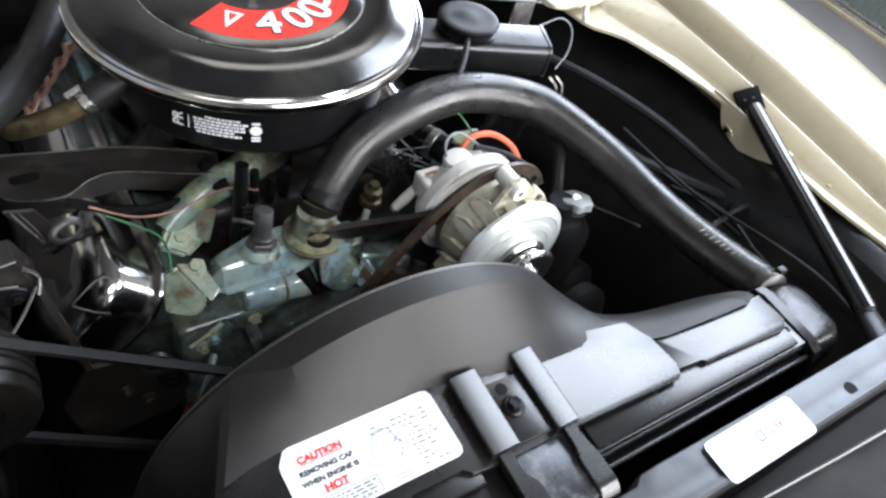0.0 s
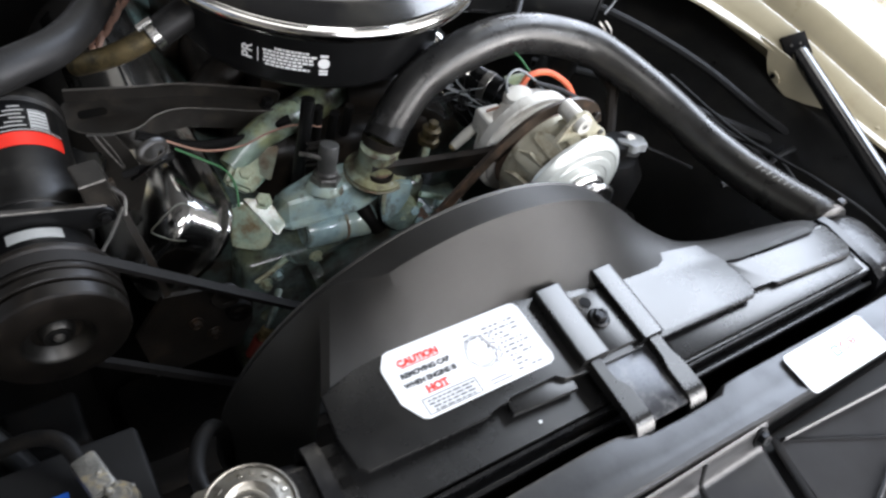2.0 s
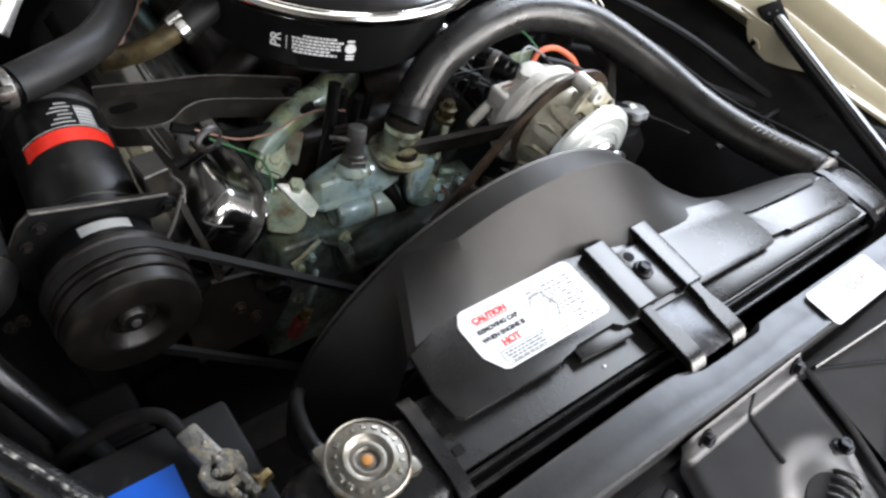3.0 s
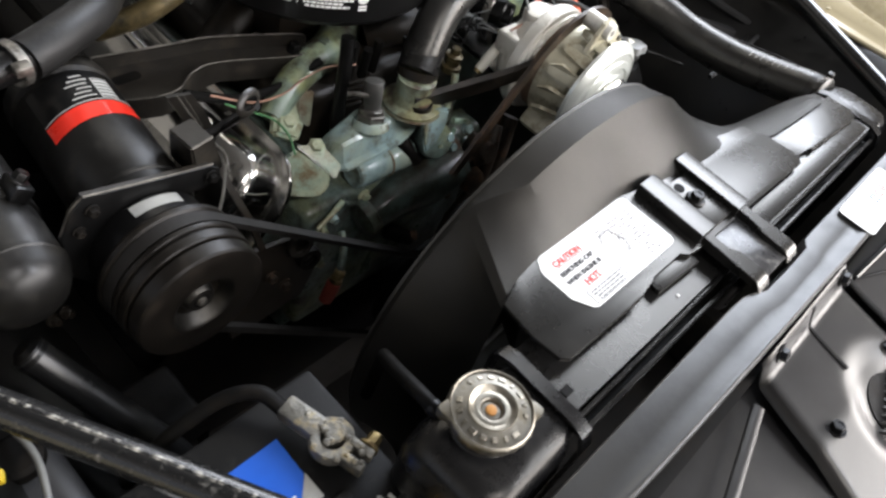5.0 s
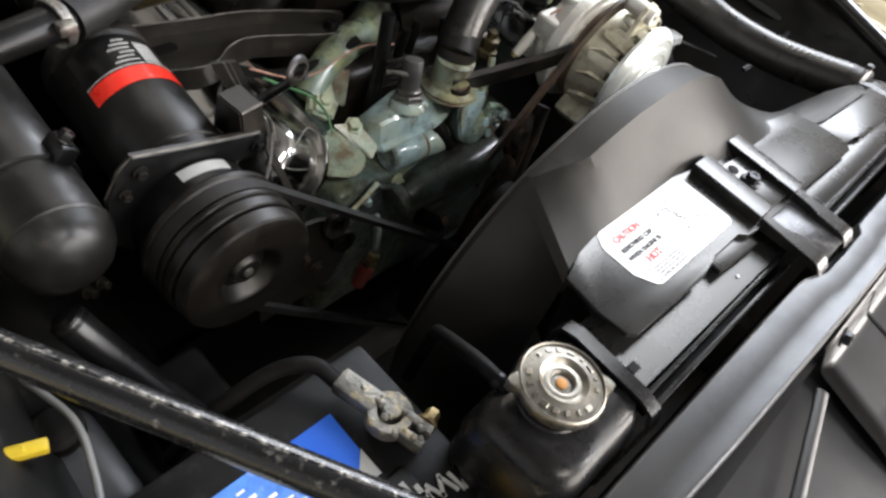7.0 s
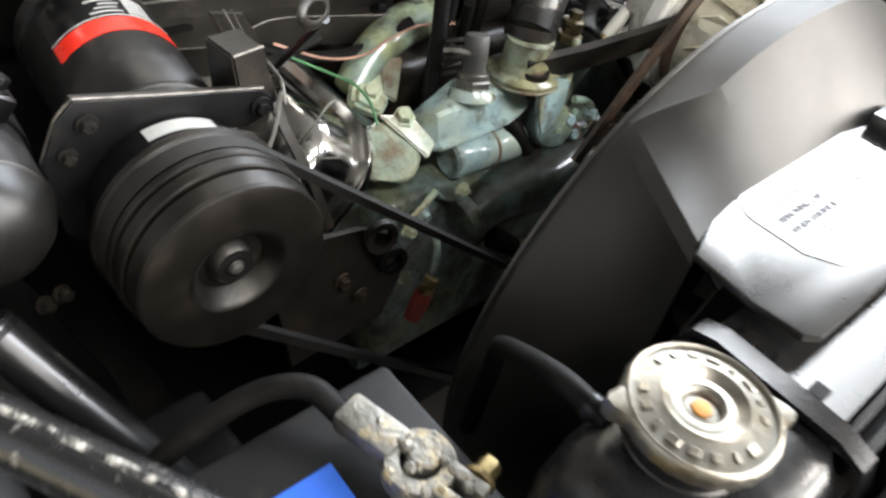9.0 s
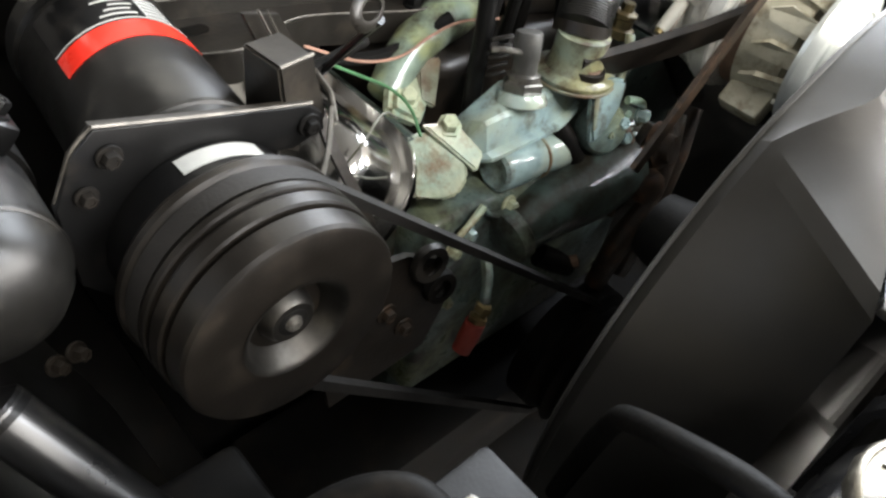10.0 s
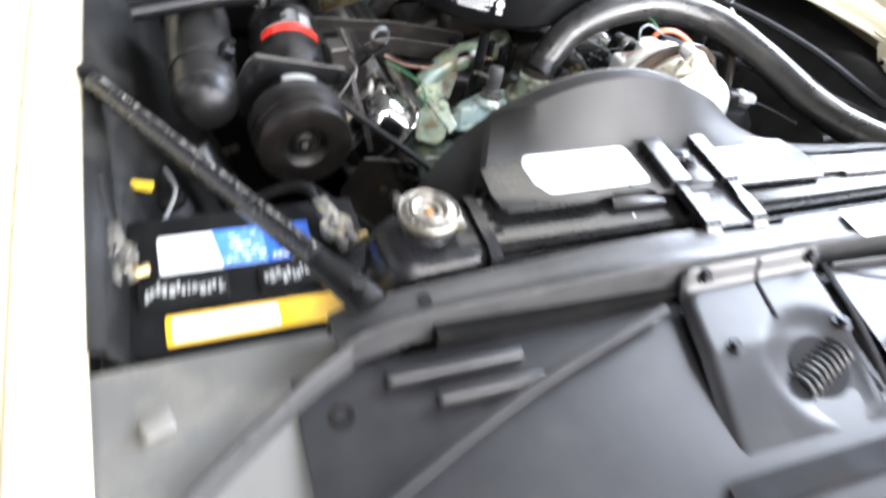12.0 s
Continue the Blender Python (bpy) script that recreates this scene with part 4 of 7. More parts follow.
part("fleck", lathe(B(), (-0.096, -0.052, 0.8745), (0, 0, 1), [(0.0018, 0), (0.0012, 0.0006), (0, 0.0007)], 8), M_WHITE, shroud, "white paint fleck")

# caution label
lab = thing("caution_label", "white caution label with red and black print on the shroud", "label", (-0.13, 0.014, 0.889))
L0, L1, LY0, LY1, LZ = -0.2000, -0.0560, -0.0155, 0.0520, 0.8893
part("paper", slab(B(), [(L0 + 0.016, LY0), (L1 - 0.007, LY0), (L1 - 0.002, LY0 + 0.002), (L1, LY0 + 0.007), (L1, LY1 - 0.007), (L1 - 0.002, LY1 - 0.002), (L1 - 0.007, LY1), (L0 + 0.013, LY1), (L0 + 0.008, LY1 - 0.0015), (L0 + 0.0015, LY1 - 0.011), (L0, LY1 - 0.016), (L0 + 0.0005, LY0 + 0.020), (L0 + 0.011, LY0 + 0.0025)], LZ, LZ + 0.0006), M_WHITE, lab)
T = lambda x, y: Matrix.Translation((x, y, LZ + 0.0008))
part_mesh("heading", letters("CAUTION", 0.0085, T(-0.1660, 0.0370), 0.0003, "CENTER", 0.0004), M_RED, lab, "red CAUTION heading", 0)
part("underline", box(B(), -0.184, -0.147, 0.0325, 0.0333, LZ + 0.0005, LZ + 0.0009), M_RED, lab)
part_mesh("print_line", letters("REMOVING CAP", 0.0064, T(-0.1650, 0.0255), 0.0003, "CENTER", 0.00025), M_INK, lab, "black REMOVING CAP line", 0)
part_mesh("print_line", letters("WHEN ENGINE IS", 0.0062, T(-0.1650, 0.0165), 0.0003, "CENTER", 0.00025), M_INK, lab, "black WHEN ENGINE IS line", 0)
part_mesh("heading", letters("HOT", 0.0095, T(-0.1640, 0.0072), 0.0003, "CENTER", 0.0004), M_RED, lab, "red HOT heading", 0)
part("underline", box(B(), -0.175, -0.153, 0.0040, 0.0047, LZ + 0.0005, LZ + 0.0009), M_RED, lab)
bm = B()
for x0, x1, y0, y1 in ((-0.1830, -0.132, 0.0005, 0.0013), (-0.1830, -0.132, -0.0135, -0.0127), (-0.1830, -0.1822, -0.0127, 0.0005), (-0.1328, -0.132, -0.0127, 0.0005)):
    box(bm, x0, x1, y0, y1, LZ + 0.0005, LZ + 0.0010)
part("box_rule", bm, M_GREYINK, lab)
rng = random.Random(4)
bm = B()
for row in range(4):
    x = -0.180 + 0.004 * rng.random()
    while x < -0.138:
        w = 0.002 + 0.006 * rng.random()
        box(bm, x, min(x + w, -0.1345), -0.0020 - 0.0031 * row - 0.0009, -0.0020 - 0.0031 * row + 0.0009, LZ + 0.0005, LZ + 0.0010)
        x += w + 0.0014
part("small_print", bm, M_GREYINK, lab)
bm = B()
for row in range(11):
    x = -0.094 + 0.004 * rng.random() - (0.03 if row in (0, 1) else 0)
    while x < -0.068:
        w = 0.0015 + 0.005 * rng.random()
        if rng.random() < 0.8:
            box(bm, x, min(x + w, -0.0665), 0.038 - 0.0047 * row - 0.0009, 0.038 - 0.0047 * row + 0.0009, LZ + 0.0005, LZ + 0.0010)
        x += w + 0.002
for row in range(2):
    box(bm, -0.122, -0.105 + 0.004 * row, -0.0085 - 0.0035 * row, -0.0073 - 0.0035 * row, LZ + 0.0005, LZ + 0.0008)
part("small_print", bm, M_GREYINK, lab)
bm = B()
P0 = [(-0.128, 0.016), (-0.1255, 0.026), (-0.121, 0.0335), (-0.113, 0.036), (-0.106, 0.033), (-0.102, 0.025), (-0.100, 0.016), (-0.104, 0.008), (-0.112, 0.004), (-0.121, 0.006)]
for k in range(10):
    a, b = P0[k], P0[(k + 1) % 10]
    for s in (1.0, 0.86):
        q = [(-0.114 + (c[0] + 0.114) * s, 0.020 + (c[1] - 0.020) * s, LZ + 0.0006) for c in (a, b)]
        if s == 1.0 or k % 3:
            tube(bm, q, 0.00045, 4)
for k in range(44):
    a = (-0.106 + 0.010 * rng.random(), 0.005 + 0.028 * rng.random())
    tube(bm, [(a[0], a[1], LZ + 0.0006), (a[0] + 0.003 * rng.uniform(-1, 1), a[1] - 0.003 * rng.random(), LZ + 0.0006)], 0.0004, 4)
part("line_drawing", bm, M_GREYINK, lab, "small grey line drawing")

# ---- radiator hold-down bracket ----
hold = thing("radiator_bracket", "black stamped radiator hold-down bracket with two ribs", "bracket", (0.008, -0.02, 0.885))


def rib(x0, x1, y0, y1, z0, z1):
    bm = B()
    prof = [(x0, z0), (x0, z1 - 0.0012), (x0 + 0.0012, z1), (x1 - 0.008, z1), (x1 - 0.0045, z1 - 0.0015), (x1, z0)]
    lo = [bm.verts.new((x, y0, z)) for x, z in prof]
    hi = [bm.verts.new((x + 0.003, y1, z)) for x, z in prof]
    bm.faces.new(lo), bm.faces.new(hi)
    for k in range(6):
        bm.faces.new((lo[k], lo[(k + 1) % 6], hi[(k + 1) % 6], hi[k]))
    part("rib", bm, M_FLANGE, hold, "", 25)


rib(-0.041, -0.008, -0.031, 0.047, 0.878, 0.9005)
rib(0.027, 0.056, -0.035, 0.046, 0.884, 0.9000)
part("saddle", slab(B(), [(-0.012, -0.030), (0.030, -0.031), (0.030, 0.030), (-0.012, 0.032)], 0.8885, 0.8935, None, 0.001), M_FLANGE, hold)
part("hole", lathe(B(), (0.0045, 0.0215, 0.8936), (0, 0, 1), [(0.0058, 0), (0.0058, 0.0006), (0, 0.0006)], 18), M_BLACKDULL, hold, "dark round hole")
bm = B()
lathe(bm, (0.0045, 0.002, 0.8935), (0, 0, 1), [(0.0105, 0), (0.0105, 0.002), (0.0088, 0.0038), (0.007, 0.004)], 24)
lathe(bm, (0.0045, 0.002, 0.8965), (0, 0, 1), [(0.0068, 0), (0.0068, 0.0055), (0.006, 0.0065), (0.004, 0.0065), (0.0035, 0.0055), (0, 0.0055)], 6)
part("bolt", bm, M_BLACK, hold, "black flanged hex bolt")
bm = slab(B(), [(-0.028, -0.030), (0.046, -0.032), (0.042, -0.060), (0.034, -0.076), (0.040, -0.098), (-0.024, -0.098), (-0.028, -0.060)], 0.8825, 0.8865, None, 0.001)
part("tongue", bm, M_TONGUE, hold, "worn front tongue")


def clip_edge(x0, x1, inner, outer):
    """A folded clip along the tongue that steps sideways half way."""
    bm = B()
    rings = []
    for y in np.linspace(-0.032, -0.104, 16):
        s = 1 / (1 + math.exp(-(-y - 0.060) / 0.003))
        drop = 0.010 * max(0, (-y - 0.092) / 0.012) ** 2
        z = 0.8955 - 0.004 * (-y - 0.032) / 0.07 - drop
        a, b = x0 + inner * s, x1 + outer * s
        rings.append([bm.verts.new(p) for p in ((a, y, 0.8835 - drop), (a, y, z - 0.0008), (a + 0.0008, y, z), (b - 0.0008, y, z), (b, y, z - 0.0008), (b, y, 0.8835 - drop))])
    for p, q in zip(rings, rings[1:]):
        for k in range(6):
            bm.faces.new((p[k], p[(k + 1) % 6], q[(k + 1) % 6], q[k]))
    bm.faces.new(rings[0]), bm.faces.new(rings[-1])
    part("clip_edge", bm, M_FLANGE, hold, "folded clip with a stepped edge", 28)


clip_edge(-0.034, -0.022, 0.0, 0.009)
clip_edge(0.034, 0.047, -0.004, 0.004)

# ---- air cleaner ----
AX, AY, AZ = -0.005, 0.593, 0.946
cleaner = thing("air_cleaner", "round black air cleaner, chrome rim and red decal on lid", "air cleaner", (AX, AY, 0.84))
part("base", lathe(B(), (AX, AY, 0.842), (0, 0, 1), [(0.14, 0), (0.168, 0.002), (0.174, 0.010), (0.176, 0.094), (0.190, 0.098)], 96), M_CLEANER, cleaner, "satin black round housing")
part("rim", lathe(B(), (AX, AY, 0.936), (0, 0, 1), [(0.188, 0.002), (0.206, 0.0), (0.2135, 0.003), (0.2152, 0.008), (0.2148, 0.013), (0.2128, 0.0156), (0.2105, 0.0160), (0.2090, 0.0146), (0.2075, 0.0146), (0.2060, 0.0162), (0.2040, 0.0166)], 128, False), M_RIM, cleaner, "bright chrome rim")
part("lid", lathe(B(), (AX, AY, 0.936), (0, 0, 1), [(0.2065, 0.0140), (0.2045, 0.0172), (0.2000, 0.0196), (0.192, 0.0220), (0.178, 0.0270), (0.168, 0.0295), (0.1375, 0.0310), (0.1355, 0.0300), (0.1335, 0.0310), (0.06, 0.0325), (0.05, 0.0300), (0.03, 0.0300), (0, 0.0300)], 128), M_LID, cleaner, "gloss black lid")
part("pinstripe", lathe(B(), (AX, AY, 0.9665), (0, 0, 1), [(0.1368, 0.0), (0.1368, 0.0010), (0.1354, 0.0010), (0.1354, 0.0)], 96, False), M_STEEL, cleaner, "thin bright pinstripe")
LIDZ = 0.936 + 0.0318
bm = B()
arc = [radians(a) for a in np.linspace(-146, -24, 50)]
ro = [bm.verts.new((AX + 0.117 * math.cos(a), AY + 0.117 * math.sin(a), LIDZ)) for a in arc]
ri = [bm.verts.new((AX + 0.061 * math.cos(a), AY + 0.061 * math.sin(a), LIDZ + 0.0012)) for a in arc]
for k in range(len(arc) - 1):
    bm.faces.new((ro[k], ro[k + 1], ri[k + 1], ri[k]))
part("decal", bm, M_DECALRED, cleaner, "red ring-segment decal with white figures")


def on_lid(r, deg, dz=0.0):
    a = radians(deg)
    return Matrix.Translation((AX + r * math.cos(a), AY + r * math.sin(a), LIDZ + 0.001 + dz)) @ Matrix.Rotation(a + math.pi / 2, 4, "Z")


for ch, deg in (("4", -99), ("0", -75), ("0", -54.5), ("-", -42.5), ("4", -31)):
    part_mesh("figure_outline", letters(ch, 0.058, on_lid(0.0885, deg), 0.0003, "CENTER", 0.0026), M_INK, cleaner, "black figure outline", 0)
    part_mesh("figure", letters(ch, 0.058, on_lid(0.0885, deg, 0.0006), 0.0003, "CENTER", 0.0009), M_WHITE, cleaner, "white figure of the lid's number", 0)
m = on_lid(0.088, -127, 0.0004)
bm = B()
vs = [bm.verts.new(m @ Vector(p)) for p in ((-0.011, 0.017, 0), (0.011, 0.017, 0), (0.0, -0.017, 0))]
bm.faces.new(vs)
part("emblem", bm, M_WHITE, cleaner, "white pointed emblem", 0)
m = on_lid(0.088, -127, 0.0008)
bm = B()
vs = [bm.verts.new(m @ Vector(p)) for p in ((-0.0055, 0.0135, 0), (0.0055, 0.0135, 0), (0.0, -0.004, 0))]
bm.faces.new(vs)
part("emblem", bm, M_DECALRED, cleaner, "red centre of the emblem", 0)
part("wing_nut", lathe(B(), (AX, AY, LIDZ - 0.002), (0, 0, 1), [(0.016, 0), (0.015, 0.006), (0.008, 0.014), (0, 0.016)], 20), M_CHROME, cleaner, "chrome centre nut")


def on_wall(deg, z, dr=0.0006):
    a = radians(deg)
    r = 0.1755 + dr
    return Matrix.Translation((AX + r * math.cos(a), AY + r * math.sin(a), z)) @ Matrix.Rotation(a + math.pi / 2, 4, "Z") @ Matrix.Rotation(math.pi / 2, 4, "X")


rng = random.Random(7)
part_mesh("print", letters("PR", 0.018, on_wall(-138.5, 0.884) @ Matrix.Rotation(math.pi / 2, 4, "Z"), 0.0002, "CENTER", 0.0002), M_WHITE, cleaner, "white PR print", 0)
bm = B()
box(bm, -0.0004, 0.0004, -0.009, 0.009, 0, 0.0004, 0, 1, on_wall(-134.4, 0.884))
for row in range(6):
    d = -132.5 + (4 if row == 0 else 0) + rng.random()
    end = -113.5 - (3 if row == 0 else 4 * rng.random())
    while d < end:
        w = 0.6 + 1.6 * rng.random()
        box(bm, -0.00305 * w / 2, 0.00305 * w / 2, -0.0013, 0.0013, 0, 0.0004, 0, 1, on_wall(d + w / 2, 0.8965 - 0.0045 * row))
        d += w + 0.35
part("print", bm, M_WHITE, cleaner, "rows of small white print")
bm = lathe(B(), (0, 0, 0), (0, 0, 1), [(0.0068, 0), (0.0068, 0.0003), (0.0058, 0.0003), (0.0058, 0)], 24)
box(bm, -0.0045, 0.0045, -0.0028, 0.0028, 0, 0.0003)
box(bm, -0.0045, 0.0045, 0.0085, 0.0115, 0, 0.0003)
box(bm, -0.0050, 0.0050, -0.0115, -0.0088, 0, 0.0003)
box(bm, -0.0050, 0.0050, -0.0155, -0.0128, 0, 0.0003)
bm.transform(on_wall(-109.8, 0.885))
part("print", bm, M_WHITE, cleaner, "round white maker's mark, not lettered")


def snorkel_ring(along, wide=0.0):
    """Rounded box section across the snorkel, a distance along it from its mouth."""
    d, n = Vector((0.943, -0.332, 0)), Vector((0.332, 0.943, 0))
    at = Vector((0.3825, 0.447, 0)) + d * along + n * (0.033 + 0.05 * min(0, along + 0.1) * -0.3)
    return [at + n * u + Vector((0, 0, v)) for u, v in rounded(-0.034 - wide, 0.034 + wide, 0.855 - wide, 0.906 + wide, 0.012, 5)]


part("snorkel", loft(B(), [snorkel_ring(a) for a in (-0.30, -0.2, -0.1, -0.05, 0.0)]), M_SNORKEL, cleaner, "black box-shaped intake snorkel", 40)
part("snorkel_lip", loft(B(), [snorkel_ring(-0.004, -0.001), snorkel_ring(-0.003, 0.0015), snorkel_ring(0.001, 0.0015), snorkel_ring(0.002, -0.001)]), M_SNORKEL, cleaner, "rolled mouth of the snorkel")
part("vacuum_motor", lathe(B(), (0.279, 0.520, 0.903), (0, 0, 1), [(0.024, 0.0), (0.030, 0.003), (0.042, 0.006), (0.0435, 0.008), (0.0435, 0.011), (0.0405, 0.012), (0.0405, 0.018), (0.0435, 0.0195), (0.0435, 0.0225), (0.041, 0.0245), (0.036, 0.0255), (0.030, 0.0245), (0.012, 0.0265), (0, 0.0265)], 40), M_CLEANER, cleaner, "round black vacuum motor with two rims", 25)
part("bead_line", tube(B(), [snorkel_ring(a)[0] + Vector((-0.001, -0.003, 0.046)) for a in (-0.19, -0.1, -0.008)], 0.0014, 6), M_SNORKEL, cleaner, "raised seam along the snorkel")
part("mounting_tab", box(B(), 0.395, 0.435, 0.560, 0.566, 0.86, 0.915, 0.002), M_DULLSTEEL, cleaner, "plated tab behind the snorkel")
part("clip_wire", tube(B(), [(0.405, 0.505, 0.905), (0.435, 0.50, 0.915), (0.448, 0.485, 0.905), (0.432, 0.462, 0.885), (0.405, 0.450, 0.865)], 0.0014, 6, 6), M_WIREGRY, cleaner, "thin looped wire at the snorkel mouth")
for k in (0.0, 0.012):
    part("duct_clip", tube(B(), [(0.392 + k, 0.444, 0.858), (0.403 + k, 0.436, 0.845), (0.405 + k, 0.432, 0.830)], 0.0024, 6), M_DULLSTEEL, cleaner, "bright clip under the snorkel")
part("vacuum_hose", tube(B(), [(0.262, 0.492, 0.918), (0.240, 0.462, 0.912), (0.212, 0.432, 0.900), (0.186, 0.415, 0.888), (0.165, 0.425, 0.86)], 0.0046, 8), M_RUBBER2, cleaner, "thin black vacuum hose")
part("hot_air_duct", tube(B(), [(0.33, 0.45, 0.85), (0.345, 0.45, 0.80), (0.34, 0.47, 0.70)], 0.028, 20, 8, 1, 0.002), M_BLACKDULL, cleaner, "ribbed hot air duct")

# ---- upper radiator hose ----
HOSE = [(0.000, 0.378, 0.792), (0.020, 0.390, 0.815), (0.062, 0.408, 0.848), (0.130, 0.420, 0.872), (0.205, 0.426, 0.880), (0.270, 0.416, 0.874), (0.329, 0.387, 0.863), (0.368, 0.333, 0.847), (0.398, 0.275, 0.829), (0.413, 0.217, 0.817), (0.418, 0.151, 0.818), (0.414, 0.085, 0.832), (0.408, 0.030, 0.848), (0.405, 0.008, 0.853)]
hose = thing("radiator_hose", "thick black rubber upper radiator hose with a worn sheen", "hose", (0.0, 0.38, 0.79))
part("hose_body", tube(B(), HOSE, [0.0255] * 3 + [0.0265] * 4 + [0.0258] * 7, 32, 26, 1, 0.0008), M_RUBBER, hose, "", 60)
part("clamp", lathe(B(), (0.407, 0.028, 0.848), (-0.05, -0.95, 0.23), [(0.0268, 0), (0.0268, 0.012), (0.0255, 0.012), (0.0255, 0)], 30, False), M_ARM, hose, "darkened steel hose clamp")
part("clamp_screw", box(B(), 0.414, 0.426, 0.014, 0.023, 0.872, 0.881, 0.002), M_ARM, hose, "clamp screw housing")
rng = random.Random(6)
for k in range(9):
    y = 0.118 - 0.0085 * k
    c = Vector((0.4125 - 0.0005 * k, y, 0.8225 + 0.0022 * k))
    nrm = Vector((-0.42 + 0.06 * rng.random(), 0.15, 0.88)).normalized()
    p = c + nrm * 0.0258
    q = p + Vector((0.007 * rng.uniform(0.5, 1.2), -0.003 * rng.random(), 0.003))
    part("print_mark", tube(B(), [p, (p + q) / 2 + nrm * 0.0008, q], 0.0009, 6, 3), M_GREYTXT, hose, "worn pale print mark")
part("clamp", lathe(B(), (-0.002, 0.376, 0.786), (0.3, 0.2, 0.9), [(0.0268, 0), (0.0268, 0.011), (0.0255, 0.011), (0.0255, 0)], 30, False), M_BROWN, hose, "dark hose clamp")

# ---- engine ----
engine = thing("engine", "pale blue-green painted engine block, grimy and rust-stained", "engine", (0.04, 0.6, 0.3))
EX = -0.01
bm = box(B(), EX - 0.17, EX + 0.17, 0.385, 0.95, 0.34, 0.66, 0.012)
part("block", bm, M_TEALSHADE, engine, "grimy painted engine block, enamel darkened as in shade")
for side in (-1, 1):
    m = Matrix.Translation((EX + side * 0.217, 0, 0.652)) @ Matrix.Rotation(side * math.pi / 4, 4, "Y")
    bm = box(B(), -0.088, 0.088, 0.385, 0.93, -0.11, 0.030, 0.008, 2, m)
    part("cylinder_head", bm, M_TEALSHADE, engine, "grimy painted cylinder head, enamel darkened as in shade")
    m2 = m @ Matrix.Translation((0, 0, 0.031))
    bm = slab(B(), rounded(-0.084, 0.084, 0.345, 0.90, 0.06, 6), 0.0, 0.006, m2, 0.002)
    part("cover_flange", bm, M_CHROME, engine, "chrome valve cover flange")
    bm = B()
    rings = []
    for k in range(16):
        s = k / 15
        g, h = 0.010 + 0.006 * min(1, s * 2) + 0.040 * max(0, s - 0.45) ** 1.6 / 0.55 ** 1.6, 0.006 + 0.062 * math.sin(min(1, s * 1.04) * math.pi / 2)
        rings.append([bm.verts.new(m2 @ Vector((x, y, h))) for x, y in rounded(-0.084 + g, 0.084 - g, 0.345 + g * 1.1, 0.90 - g, 0.058 - g * 0.35, 10)])
    n = len(rings[0])
    for p, q in zip(rings, rings[1:]):
        for k in range(n):
            bm.faces.new((p[k], p[(k + 1) % n], q[(k + 1) % n], q[k]))
    bm.faces.new(rings[-1])
    part("valve_cover", bm, M_CHROME, engine, "chrome valve cover", 50)
# Near-black brown puts the shade under the air cleaner into the intake.
bm = box(B(), EX - 0.135, EX + 0.135, 0.44, 0.88, 0.64, 0.752, 0.02, 3)
part("intake_manifold", bm, M_BROWN, engine, "grimy painted intake manifold, near-black for the shade over it")
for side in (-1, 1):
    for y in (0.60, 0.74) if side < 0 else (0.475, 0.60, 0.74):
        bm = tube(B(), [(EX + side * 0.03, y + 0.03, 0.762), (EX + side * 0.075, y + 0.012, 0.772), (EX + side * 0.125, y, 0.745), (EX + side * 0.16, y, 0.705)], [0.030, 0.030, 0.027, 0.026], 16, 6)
        part("intake_runner", bm, M_BROWN, engine, "grimy intake runner, near-black for the shade over it")
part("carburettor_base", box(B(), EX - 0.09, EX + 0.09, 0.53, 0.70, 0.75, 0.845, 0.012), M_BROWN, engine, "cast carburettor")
# front castings
bm = box(B(), EX - 0.185, EX + 0.15, 0.340, 0.40, 0.42, 0.668, 0.012, 3)
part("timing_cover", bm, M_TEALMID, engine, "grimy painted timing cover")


def plate_n(name, corners, thick, material, label, bev=0.002, away=(0, 0, -1)):
    """A plate with its outer face on the given corners, thickened the other way."""
    bm = B()
    p = [Vector(c) for c in corners]
    nrm = sum(((p[i] - p[0]).cross(p[i + 1] - p[0]) for i in range(1, len(p) - 1)), Vector((0, 0, 0))).normalized()
    if nrm.dot(Vector(away)) < 0:
        nrm = -nrm
    hi = [bm.verts.new(c) for c in p]
    lo = [bm.verts.new(c + nrm * thick) for c in p]
    bm.faces.new(hi), bm.faces.new(lo)
    for k in range(len(p)):
        bm.faces.new((hi[k], hi[(k + 1) % len(p)], lo[(k + 1) % len(p)], lo[k]))
    if bev:
        bmesh.ops.bevel(bm, geom=bm.edges[:], offset=bev, segments=2, affect="EDGES")
    return part(name, bm, material, engine, label)


bm = B()
prof = [(0.343, 0.7130), (0.3415, 0.7150), (0.3425, 0.7180), (0.3500, 0.7200), (0.3560, 0.7445), (0.3600, 0.7485), (0.3740, 0.7525), (0.3930, 0.7520), (0.3990, 0.7440), (0.3990, 0.7120), (0.3620, 0.7080)]
rings = []
for x, s, dz in ((-0.1450, 0.42, -0.014), (-0.1400, 0.72, -0.008), (-0.1330, 0.97, -0.001), (-0.125, 1, 0), (-0.085, 1, 0.0005), (-0.046, 1.0, 0.0015), (-0.030, 0.93, 0.003), (-0.014, 0.80, 0.004), (-0.004, 0.62, 0.002)):
    fall = max(0.0, min(1.0, (-0.085 - x) / 0.05))
    rings.append([bm.verts.new((x, 0.374 + (y - 0.374) * s, 0.732 + (z - 0.732) * s + dz - (0.024 * fall * min(1, (y - 0.358) / 0.03) if y > 0.358 and z > 0.73 else 0))) for y, z in prof])
for p, q in zip(rings, rings[1:]):
    for k in range(len(prof)):
        bm.faces.new((p[k], p[(k + 1) % len(prof)], q[(k + 1) % len(prof)], q[k]))
bm.faces.new(rings[0]), bm.faces.new(rings[-1])
